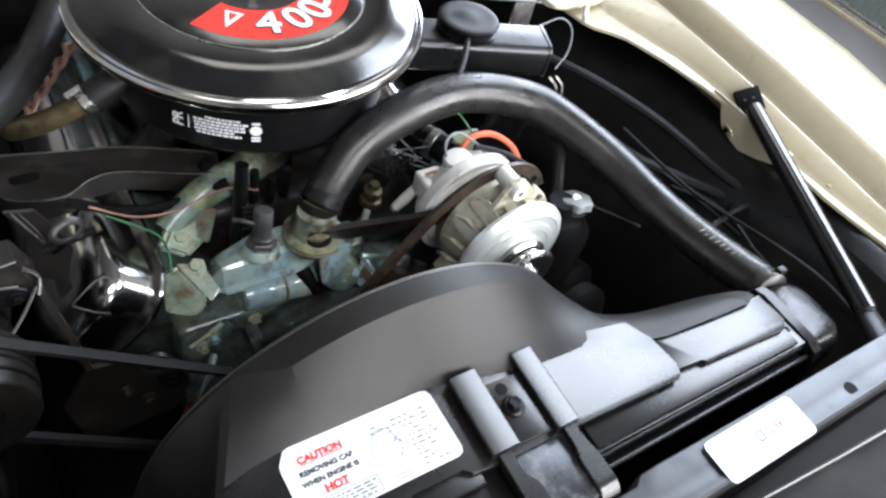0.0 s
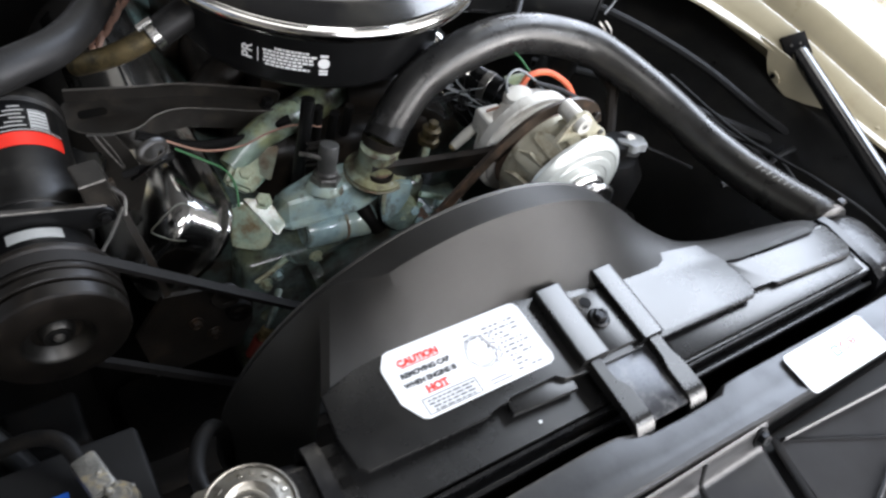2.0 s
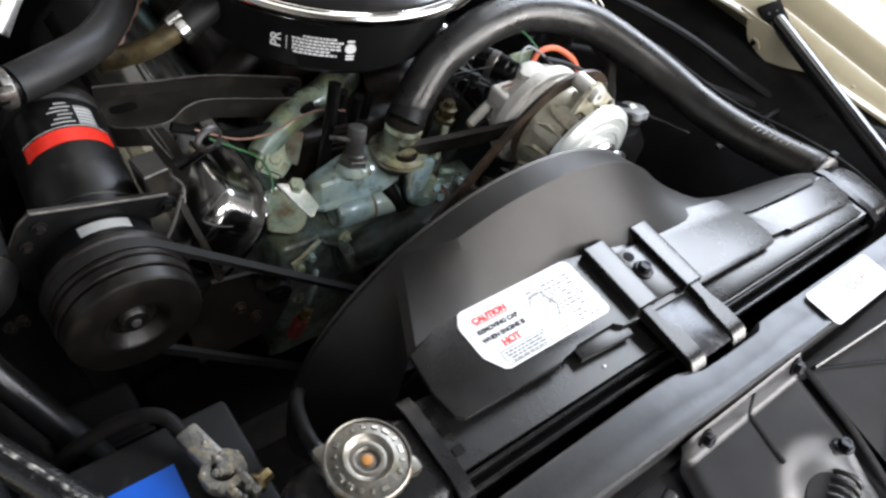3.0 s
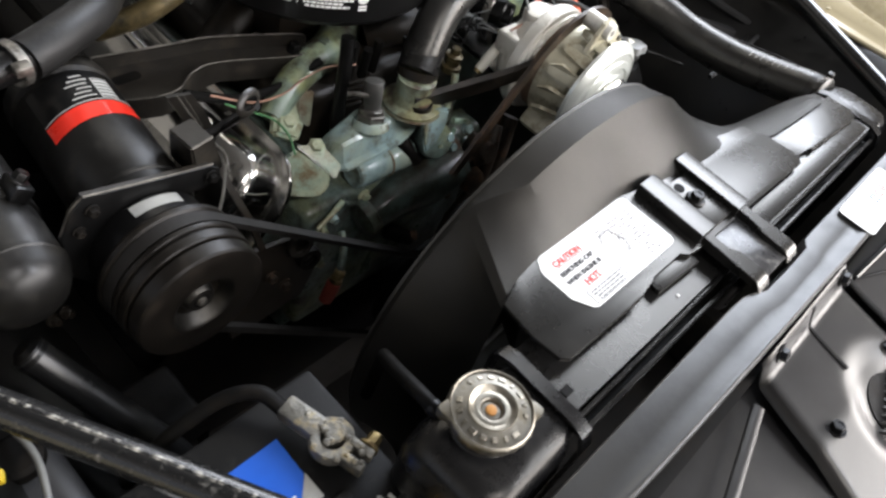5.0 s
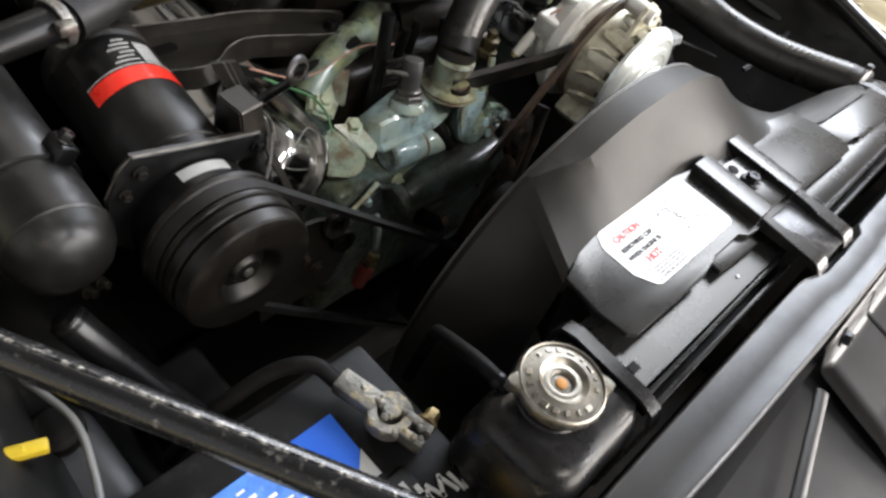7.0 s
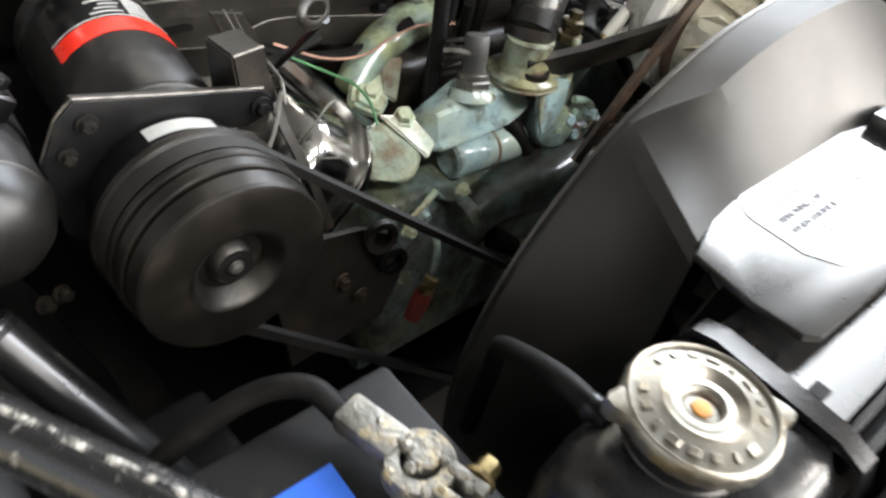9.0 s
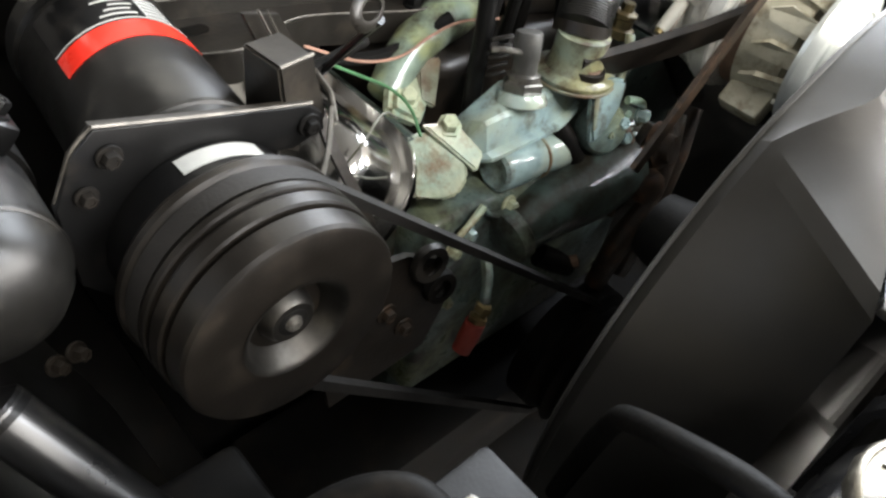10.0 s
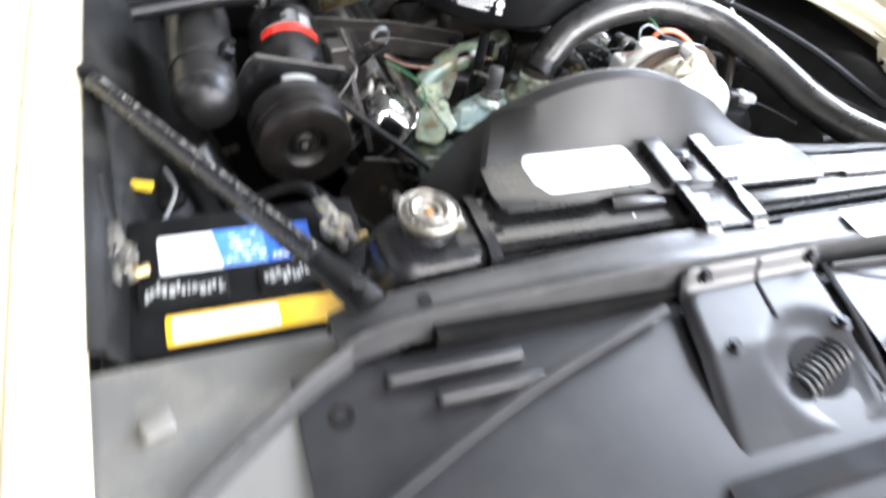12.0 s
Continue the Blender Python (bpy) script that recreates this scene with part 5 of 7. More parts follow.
part("coolant_crossover", bm, M_TEAL, engine, "painted angular coolant crossover casting", 28)
SA = Vector((0.13, 0.22, 0.96)).normalized()
S0 = Vector((-0.0815, 0.3665, 0.746))
part("sensor_boss", lathe(B(), S0, SA, [(0.0245, 0), (0.0235, 0.004), (0.0215, 0.008), (0.0205, 0.010)], 28), M_TEAL, engine, "painted sensor boss")
bm = lathe(B(), S0 + SA * 0.009, SA, [(0.0185, 0), (0.0190, 0.001), (0.0190, 0.0085), (0.0170, 0.0100)], 6)
lathe(bm, S0 + SA * 0.0185, SA, [(0.0140, 0), (0.0150, 0.001), (0.0150, 0.0055), (0.0125, 0.0070)], 24)
part("sensor_base", bm, M_DULLSTEEL, engine, "plated sensor nut")
part("sensor", lathe(B(), S0 + SA * 0.024, SA, [(0.0112, 0), (0.0112, 0.012), (0.0120, 0.0135), (0.0120, 0.0350), (0.0112, 0.0370), (0.0085, 0.0375), (0, 0.0375)], 24), M_SENSOR, engine, "dull grey-black coolant sensor")
part("sensor_terminal", tube(B(), [S0 + SA * 0.044 + Vector((-0.010, -0.002, 0.002)), S0 + SA * 0.046 + Vector((-0.022, 0.004, 0.003)), S0 + SA * 0.046 + Vector((-0.032, 0.012, 0.002))], 0.0028, 8), M_DULLSTEEL, engine, "bright sensor terminal")
part("water_pump", lathe(B(), (-0.1130, 0.3540, 0.6885), (1, -0.02, -0.06), [(0.006, 0.003), (0.0165, 0.0), (0.0205, 0.002), (0.0220, 0.007), (0.0220, 0.046), (0.0212, 0.048), (0.0212, 0.072), (0.0222, 0.074), (0.0222, 0.096)], 32), M_TEAL, engine, "painted round water pump body")
part("pump_seam", lathe(B(), (-0.060, 0.3530, 0.6853), (1, -0.02, -0.06), [(0.0214, 0), (0.0226, 0.001), (0.0226, 0.003), (0.0214, 0.004)], 32, False), M_RUSTWASH, engine, "rust-stained seam of the pump body")
arc = [(-0.082 + 0.060 * math.cos(a), 0.336, 0.682 + 0.038 * math.sin(a)) for a in np.linspace(3.4, 5.9, 14)]
part("pump_flange", tube(B(), arc, 0.0045, 8, 2, 0.7), M_TEALMID, engine, "stained pump flange")
part("pump_neck", tube(B(), [(-0.100, 0.324, 0.628), (-0.055, 0.322, 0.640), (0.000, 0.322, 0.642), (0.055, 0.326, 0.650)], [0.024, 0.030, 0.037, 0.040], 26), M_TEALSHADE, engine, "grimy painted pump inlet neck, enamel darkened as in shade")
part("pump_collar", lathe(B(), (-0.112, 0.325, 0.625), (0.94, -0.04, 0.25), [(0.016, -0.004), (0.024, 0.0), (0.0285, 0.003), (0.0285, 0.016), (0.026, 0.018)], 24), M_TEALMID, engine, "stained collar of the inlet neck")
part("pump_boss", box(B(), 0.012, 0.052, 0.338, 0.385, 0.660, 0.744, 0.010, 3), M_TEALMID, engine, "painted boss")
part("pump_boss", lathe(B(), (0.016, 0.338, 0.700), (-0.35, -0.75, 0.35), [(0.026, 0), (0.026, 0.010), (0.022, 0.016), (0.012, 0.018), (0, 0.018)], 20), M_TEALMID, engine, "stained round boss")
part("pump_boss", box(B(), 0.020, 0.080, 0.325, 0.375, 0.630, 0.680, 0.014, 3), M_TEALSHADE, engine, "painted boss")
plate_n("pump_tongue", [(-0.016, 0.336, 0.7590), (0.004, 0.331, 0.7620), (0.024, 0.328, 0.7560), (0.018, 0.322, 0.7340), (0.003, 0.319, 0.7120), (-0.015, 0.3205, 0.7000), (-0.019, 0.3260, 0.7250)], 0.010, M_TEAL, "painted pale curved tongue of the pump", 0.003, (0.2, 1, -0.3))
part("rust_run", tube(B(), [(-0.0150, 0.3335, 0.7580), (-0.0175, 0.3275, 0.7400), (-0.0172, 0.3225, 0.7180)], [0.0035, 0.0028, 0.0016], 8, 6, 0.6), M_RUSTWASH, engine, "rust run down the edge of the tongue")
part("bypass_hose", tube(B(), [(-0.034, 0.356, 0.716), (-0.029, 0.343, 0.702), (-0.020, 0.337, 0.684), (-0.004, 0.337, 0.668), (0.012, 0.342, 0.662)], 0.0098, 16), M_BLACKDULL, engine, "short black bypass hose")
plate_n("cast_web", [(-0.1790, 0.3880, 0.7430), (-0.1510, 0.3750, 0.7430), (-0.1390, 0.3480, 0.7230), (-0.1530, 0.3405, 0.7135)], 0.009, M_TEALPALE, "pale cast web")
plate_n("head_end", [(-0.2030, 0.3600, 0.6900), (-0.1940, 0.3530, 0.6980), (-0.1840, 0.3480, 0.6900), (-0.1700, 0.3410, 0.6950), (-0.1600, 0.3420, 0.7090), (-0.1560, 0.3520, 0.7190), (-0.1760, 0.3880, 0.7370), (-0.1980, 0.3900, 0.7300)], 0.012, M_TEALPALE, "pale rust-stained head end", 0.003, (0, 1, -0.5))
plate_n("runner_flange", [(-0.1860, 0.4180, 0.7420), (-0.1640, 0.4440, 0.7560), (-0.1300, 0.4560, 0.7530), (-0.1240, 0.4340, 0.7180), (-0.1560, 0.4080, 0.7230)], 0.016, M_TEALPALE, "pale rust-stained flange", 0.005)
plate_n("rusted_web", [(-0.1300, 0.4520, 0.7570), (-0.1080, 0.4440, 0.7570), (-0.1260, 0.4250, 0.7190), (-0.1420, 0.4300, 0.7300)], 0.008, M_RUSTWASH, "rust-brown washed web")
part("front_runner", tube(B(), [(-0.172, 0.446, 0.738), (-0.140, 0.462, 0.754), (-0.100, 0.476, 0.766), (-0.055, 0.488, 0.770), (0.0, 0.52, 0.765)], [0.016, 0.019, 0.022, 0.024, 0.025], 22), M_RUNNER, engine, "green-tinged intake runner, darkened for its shadow")
bm = B()
for dx, dz in ((0, 0), (0.005, 0.001), (0.010, 0.0)):
    box(bm, -0.0012, 0.0012, -0.006, 0.006, 0, 0.0022, 0.0005, 1, Matrix.Translation((-0.072 + dx, 0.478, 0.7935 + dz)) @ Matrix.Rotation(0.25 * (1 if dx < 0.007 else -1), 4, "Z"))
part("cast_mark", bm, M_YELLOWED, engine, "raised yellowed casting mark")
part("cast_rib", tube(B(), [(-0.1870, 0.3260, 0.6560), (-0.1660, 0.3280, 0.6650), (-0.1440, 0.3320, 0.6760)], [0.0030, 0.0034, 0.0042], 8, 5), M_TEALPALE, engine, "pale cast rib")
for p, ax in (((-0.1575, 0.4300, 0.7365), (-0.25, -0.45, 0.85)), ((-0.1565, 0.3780, 0.7385), (-0.25, -0.40, 0.88))):
    bm = lathe(B(), p, ax, [(0.0110, 0), (0.0115, 0.001), (0.0110, 0.0025), (0.0080, 0.0027), (0.0080, 0.0095), (0.0068, 0.0110), (0.0, 0.0110)], 6)
    part("bolt", bm, M_TEALPALE, engine, "painted square-shouldered bolt")
for p, ax in (((0.075, 0.33, 0.70), (0, -1, 0.2)), ((0.06, 0.33, 0.672), (0, -1, 0.2)), ((-0.155, 0.337, 0.648), (0, -1, 0)), ((0.10, 0.345, 0.655), (0, -1, 0.1)), ((0.030, 0.326, 0.708), (-0.2, -0.9, 0.4)), ((0.038, 0.322, 0.690), (-0.2, -0.9, 0.4))):
    part("bolt", hexbolt(B(), p, ax, 0.0065, 0.011), M_TEAL, engine, "painted hex bolt")
bm = lathe(B(), (-0.0120, 0.3660, 0.7530), (0.05, 0.02, 1), [(0.0380, 0), (0.0395, 0.001), (0.0395, 0.0042), (0.0375, 0.0055), (0.0290, 0.0085), (0.0262, 0.0150), (0.0250, 0.0220), (0.0245, 0.0400)], 36)
part("thermostat_housing", bm, M_YELLOWED, engine, "rust-stained thermostat housing")
part("housing_gasket", lathe(B(), (-0.0120, 0.3660, 0.7500), (0.05, 0.02, 1), [(0.0400, 0), (0.0405, 0.001), (0.0405, 0.0022), (0.0398, 0.0030)], 36), M_RUSTWASH, engine, "rusty gasket line under the housing")
part("fuel_pipe", tube(B(), [(-0.098, 0.408, 0.715), (-0.096, 0.411, 0.745), (-0.088, 0.418, 0.79), (-0.082, 0.426, 0.84)], 0.0085, 14), M_BLACK, engine, "black upright pipe")
for k in range(5):
    c = Vector((-0.084, 0.405, 0.752 + 0.009 * k))
    part("pipe_clip", tube(B(), [c + Vector((-0.006, 0.001, 0)), c + Vector((0.006, -0.002, 0.001)), c + Vector((0.016, -0.004, 0.001))], 0.0022, 8), M_ARM, engine, "dark stub on the upright pipe")
part("vacuum_valve", lathe(B(), (0.076, 0.384, 0.762), (0.1, 0, 1), [(0.015, 0), (0.015, 0.008), (0.011, 0.010), (0.011, 0.018), (0.013, 0.020), (0.013, 0.024), (0.007, 0.026), (0.007, 0.034)], 8), M_OLIVE, engine, "brass vacuum switch")
for p, q in (((-0.045, 0.430, 0.765), (-0.045, 0.425, 0.81)), ((-0.025, 0.432, 0.765), (-0.022, 0.43, 0.812)), ((0.025, 0.42, 0.765), (0.03, 0.43, 0.80)), ((0.046, 0.400, 0.758), (0.052, 0.396, 0.790)), ((-0.062, 0.436, 0.765), (-0.066, 0.428, 0.822))):
    part("vacuum_port", tube(B(), [p, q], 0.006, 10), M_BLACKDULL, engine, "dark vacuum port")
part("dipstick_handle", tube(B(), [(-0.296, 0.383, 0.820), (-0.290, 0.372, 0.836), (-0.2815, 0.354, 0.862), (-0.2745, 0.3400, 0.8810)], 0.0046, 10, 6, 0.55), M_BLACK, engine, "flat black dipstick blade")
ring = [(-0.2835 + 0.0130 * math.cos(a) + 0.004 * math.sin(a), 0.3405 + 0.004 * math.cos(a) + 0.004 * math.sin(a), 0.8895 - 0.004 * math.cos(a) + 0.0085 * math.sin(a)) for a in np.linspace(-2.4, 3.88, 22)]
part("dipstick_loop", tube(B(), ring, 0.0014, 8, 3, 2.8), M_ARM, engine, "flat loop of the dipstick")
part("drain_sensor", tube(B(), [(-0.214, 0.268, 0.592), (-0.208, 0.268, 0.606), (-0.202, 0.269, 0.620)], [0.0085, 0.0095, 0.0092], 16), M_RUBBERRED, engine, "dull red rubber boot")
part("brass_fitting", lathe(B(), (-0.2015, 0.269, 0.620), (0.45, 0.05, 0.9), [(0.0082, 0), (0.0088, 0.001), (0.0088, 0.006), (0.0060, 0.007), (0.0060, 0.010), (0.0080, 0.011), (0.0080, 0.017), (0.0060, 0.019)], 6), M_BRASS, engine, "brass fitting")
part("fitting_stem", tube(B(), [(-0.194, 0.270, 0.636), (-0.180, 0.284, 0.650), (-0.165, 0.305, 0.655)], 0.0050, 10), M_TEALMID, engine, "stained stem of the fitting")
part("crank_pulley", lathe(B(), (EX + 0.03, 0.20, 0.41), (0, 1, 0), [(0.03, 0), (0.085, 0.004), (0.078, 0.014), (0.086, 0.024), (0.078, 0.036), (0.088, 0.046), (0.078, 0.06), (0.088, 0.07), (0.088, 0.10)], 48), M_BLACKDULL, engine, "black grooved crank pulley")
part("bracket", slab(B(), [(-0.32, 0.545), (-0.215, 0.555), (-0.196, 0.60), (-0.196, 0.640), (-0.214, 0.668), (-0.250, 0.690), (-0.300, 0.700), (-0.335, 0.64)], 0.0, 0.006, Matrix.Translation((0, 0.318, 0)) @ Matrix.Rotation(math.pi / 2, 4, "X")), M_BROWN, engine, "grimy brown bracket plate")
part("bracket_eye", lathe(B(), (-0.232, 0.309, 0.678), (-0.1, -1, 0.15), [(0.010, 0), (0.0165, 0.0), (0.0180, 0.003), (0.0165, 0.008), (0.0100, 0.008)], 22, False), M_ARM, engine, "dark rolled eye of the bracket")
part("bracket_eye", lathe(B(), (-0.216, 0.309, 0.642), (-0.1, -1, 0.15), [(0.009, 0), (0.0150, 0.0), (0.0165, 0.003), (0.0150, 0.010), (0.0090, 0.010)], 22, False), M_BLACKDULL, engine, "dark rolled eye of the bracket")
for p in ((-0.268, 0.311, 0.636), (-0.246, 0.311, 0.604)):
    part("bolt", hexbolt(B(), p, (0, -1, 0), 0.0065, 0.008), M_CAKED, engine, "grimy bolt")

for p in ((-0.168, 0.339, 0.630), (-0.10, 0.339, 0.655), (-0.165, 0.339, 0.56), (0.09, 0.339, 0.64), (0.10, 0.339, 0.56)):
    part("cover_bolt", hexbolt(B(), p, (0, -1, 0.05), 0.0062, 0.010), M_TEALPALE, engine, "painted cover bolt")
part("vent_tube", tube(B(), [(0.040, 0.330, 0.728), (0.058, 0.326, 0.722), (0.078, 0.330, 0.706), (0.088, 0.334, 0.682)], 0.0042, 10), M_TEALPALE, engine, "thin pale tube")
part("vent_tube", tube(B(), [(0.038, 0.345, 0.740), (0.050, 0.352, 0.764), (0.058, 0.360, 0.778)], 0.0048, 10), M_TEALPALE, engine, "thin pale tube")
part("casting_spring", tube(B(), [(0.010 + 0.0022 * k + 0.0050 * math.cos(1.6 * k), 0.318 + 0.0004 * k, 0.700 + 0.0012 * k + 0.0050 * math.sin(1.6 * k)) for k in range(16)], 0.0014, 6, 2), M_TEALPALE, engine, "small painted coil")

part("pump_bracket", tube(B(), [(0.030, 0.330, 0.712), (0.052, 0.322, 0.680), (0.058, 0.316, 0.640), (0.050, 0.312, 0.590)], [0.010, 0.014, 0.013, 0.010], 8, 4, 0.6), M_RUST, engine, "rusted pump bracket")
part("pump_bracket", box(B(), -0.022, 0.022, -0.006, 0.006, -0.045, 0.045, 0.004, 2, Matrix.Translation((0.085, 0.322, 0.640)) @ Matrix.Rotation(0.5, 4, "Y")), M_BROWN, engine, "dark grimy pump bracket")
for p in ((0.062, 0.308, 0.668), (0.095, 0.314, 0.655), (0.075, 0.314, 0.615)):
    part("bolt", hexbolt(B(), p, (0, -1, 0.2), 0.0065, 0.010), M_RUST, engine, "rusty bolt")

part("grimy_line", tube(B(), [(0.130, 0.315, 0.690), (0.110, 0.302, 0.655), (0.095, 0.292, 0.605), (0.060, 0.290, 0.555), (0.040, 0.290, 0.50)], [0.010, 0.014, 0.011, 0.015, 0.012], 12), M_CAKED, engine, "line caked in brown grime")
part("grimy_line", tube(B(), [(0.175, 0.322, 0.680), (0.152, 0.312, 0.630), (0.142, 0.305, 0.560), (0.100, 0.300, 0.480)], [0.013, 0.018, 0.014, 0.017], 12), M_CAKED, engine, "hose caked in brown grime")
part("grimy_boss", lathe(B(), (0.090, 0.308, 0.668), (0.1, -1, 0.3), [(0.026, 0), (0.024, 0.010), (0.016, 0.014), (0.015, 0.022), (0, 0.024)], 14), M_CAKED, engine, "boss caked in brown grime")
part("grimy_boss", lathe(B(), (0.062, 0.288, 0.640), (-0.2, -1, 0.2), [(0.020, 0), (0.018, 0.010), (0.010, 0.014), (0, 0.015)], 12), M_CAKED, engine, "boss caked in brown grime")
part("sender", tube(B(), [(-0.080, 0.302, 0.606), (-0.066, 0.292, 0.598), (-0.050, 0.282, 0.588)], [0.012, 0.012, 0.010], 14), M_BLACKDULL, engine, "black sender plug")
part("sender_tip", lathe(B(), (-0.052, 0.283, 0.594), (0.6, -0.5, 0.3), [(0.007, 0), (0.007, 0.010), (0, 0.012)], 8), M_RUST, engine, "rusty terminal")

# ---- fan ----
fan = thing("cooling_fan", "dark metal engine cooling fan inside the shroud", "fan", (-0.048, 0.12, 0.694))
part("hub", lathe(B(), (-0.048, 0.100, 0.694), (0, 1, 0), [(0.02, 0), (0.055, 0.006), (0.06, 0.02), (0.045, 0.05), (0.03, 0.12)], 32), M_BLACKDULL, fan)
for k in range(6):
    m = Matrix.Translation((-0.048, 0.11, 0.694)) @ Matrix.Rotation(k * math.pi / 3 + 0.25, 4, "Y") @ Matrix.Rotation(0.5, 4, "X")
    part("blade", slab(B(), [(0.05, -0.025), (0.195, -0.028), (0.20, 0.026), (0.05, 0.024)], -0.001, 0.001, m), M_BLACKDULL, fan)

# ---- alternator ----
alt = thing("alternator", "cast aluminium alternator with a steel fan and pulley", "alternator", (0.178, 0.29, 0.74))
AXX, AZZ = 0.188, 0.793
part("rear_housing", lathe(B(), (AXX - 0.004, 0.296, AZZ), (0, 1, 0), [(0.066, 0), (0.072, 0.002), (0.073, 0.006), (0.073, 0.030), (0.066, 0.034), (0.064, 0.036), (0.062, 0.048), (0.050, 0.056), (0.030, 0.058), (0, 0.058)], 48), M_ALTWHITE, alt, "pale cast rear housing", 25)
part("stator", lathe(B(), (AXX, 0.280, AZZ), (0, 1, 0), [(0.0665, 0), (0.0665, 0.018)], 48), M_RUST, alt, "browned stator ring")
part("front_housing", lathe(B(), (AXX, 0.236, AZZ), (0, 1, 0), [(0.050, 0), (0.061, 0.002), (0.064, 0.010), (0.069, 0.040), (0.070, 0.044)], 48), M_ALTBODY, alt, "cast front housing")
for k in range(14):
    m = Matrix.Translation((AXX, 0.244, AZZ)) @ Matrix.Rotation(0.32 + 2 * math.pi * k / 14, 4, "Y")
    bm = B()
    lo = [bm.verts.new(m @ Vector(p)) for p in ((-0.010, -0.018, 0.060), (0.008, -0.018, 0.062), (0.011, 0.010, 0.072), (0.002, 0.026, 0.0735), (-0.008, 0.022, 0.072))]
    hi = [bm.verts.new(m @ Vector(p)) for p in ((-0.010, -0.018, 0.0635), (0.006, -0.018, 0.0665), (0.0085, 0.010, 0.0765), (0.000, 0.026, 0.0760), (-0.0095, 0.022, 0.0740))]
    bm.faces.new(lo), bm.faces.new(hi)
    for i in range(5):
        bm.faces.new((lo[i], lo[(i + 1) % 5], hi[(i + 1) % 5], hi[i]))
    part("fan_blade", bm, M_ALTBODY, alt, "bent triangular fan blade")
bm = slab(B(), [(0.150, 0.858), (0.163, 0.882), (0.171, 0.894), (0.184, 0.898), (0.193, 0.893), (0.212, 0.872), (0.232, 0.858), (0.246, 0.836), (0.246, 0.822), (0.222, 0.846), (0.195, 0.858)], 0, 0.006, Matrix.Translation((0, 0.246, 0)) @ Matrix.Rotation(math.pi / 2, 4, "X"), 0.0015)
part("ear_plate", bm, M_ALTBODY, alt, "flat cast mounting ear")
part("ear", lathe(B(), (0.180, 0.232, 0.884), (0, 1, 0), [(0.003, 0.0), (0.0105, 0.0), (0.0115, 0.002), (0.0115, 0.040), (0.009, 0.042)], 20), M_ALTWHITE, alt, "round boss of the ear")
for x, z in ((0.222, 0.860), (0.180, 0.884)):
    part("ear_bolt", lathe(B(), (x, 0.2375 if x > 0.2 else 0.2315, z), (0, 1, 0), [(0, 0), (0.0034, 0), (0.0042, 0.0012), (0.0042, 0.004)], 14), M_DULLSTEEL, alt, "dull rivet")
part("ear", box(B(), -0.013, 0.013, -0.016, 0.030, 0.058, 0.092, 0.006, 2, Matrix.Translation((AXX, 0.25, AZZ)) @ Matrix.Rotation(3.9, 4, "Y")), M_ALTBODY, alt, "cast mounting ear")
part("fan_disc", lathe(B(), (AXX, 0.204, AZZ), (0, 1, 0), [(0.020, 0.002), (0.036, 0.003), (0.038, 0.0055), (0.045, 0.0065), (0.047, 0.0050), (0.054, 0.0070), (0.056, 0.0090), (0.064, 0.0105), (0.066, 0.0098), (0.073, 0.0140), (0.0765, 0.0180), (0.077, 0.0225), (0.062, 0.026)], 72), M_FANDISC, alt, "pale plated fan disc with ring grooves", 20)
part("pulley", lathe(B(), (AXX, 0.180, AZZ), (0, 1, 0), [(0.013, 0.004), (0.026, 0.002), (0.033, 0.0), (0.036, 0.002), (0.036, 0.005), (0.027, 0.013), (0.036, 0.021), (0.033, 0.026)], 44), M_STEEL, alt, "plated belt pulley", 25)
part("pulley_nut", lathe(B(), (AXX, 0.174, AZZ), (0, 1, 0), [(0.007, 0), (0.009, 0.003), (0.009, 0.012)], 6), M_STEEL, alt, "pulley nut")
path = smooth_path([(0.252, 0, 0.838), (0.234, 0, 0.866), (0.200, 0, 0.883), (0.160, 0, 0.882), (0.126, 0, 0.866), (0.096, 0, 0.838), (0.060, 0, 0.792), (0.020, 0, 0.738), (-0.010, 0, 0.700)], 5)
side = []
for k, p in enumerate(path):
    t = (path[min(k + 1, len(path) - 1)] - path[max(k - 1, 0)]).normalized()
    side.append(Vector((t.z, 0, -t.x)) * 0.008)
outl = [(p.x + s.x, p.z + s.z) for p, s in zip(path, side)] + [(p.x - s.x, p.z - s.z) for p, s in reversed(list(zip(path, side)))]
part("adjusting_strap", slab(B(), outl, 0, 0.005, Matrix.Translation((0, 0.276, 0)) @ Matrix.Rotation(math.pi / 2, 4, "X"), 0.001), mat("browned_strap", (0.036, 0.026, 0.018), 0.42, 0.3, vary=0.35, dirt=(0.12, 0.07, 0.04), dirt_amt=0.3, dscale=50), alt, "browned flat adjusting strap")
part("strap_bolt", hexbolt(B(), (0.240, 0.272, 0.857), (0, -1, 0.2), 0.0058, 0.007), M_BROWN, alt, "browned strap bolt")
part("end_frame", lathe(B(), (0.176, 0.300, AZZ + 0.004), (0, 1, 0), [(0.060, 0), (0.0745, 0.001), (0.0760, 0.003), (0.0760, 0.016), (0.0735, 0.019), (0.0700, 0.021), (0.064, 0.034)], 48), M_ALTWHITE, alt, "pale cast end frame", 25)
part("terminal_cap", lathe(B(), (0.161, 0.330, 0.851), (-0.20, 0.05, 1), [(0.020, 0), (0.019, 0.010), (0.0165, 0.014), (0.010, 0.015), (0, 0.015)], 24), M_ALTWHITE, alt, "pale terminal cap")
bm = box(B(), 0.112, 0.148, 0.306, 0.352, 0.806, 0.838, 0.005, 3)
part("connector", bm, M_ALTWHITE, alt, "off-white connector block")
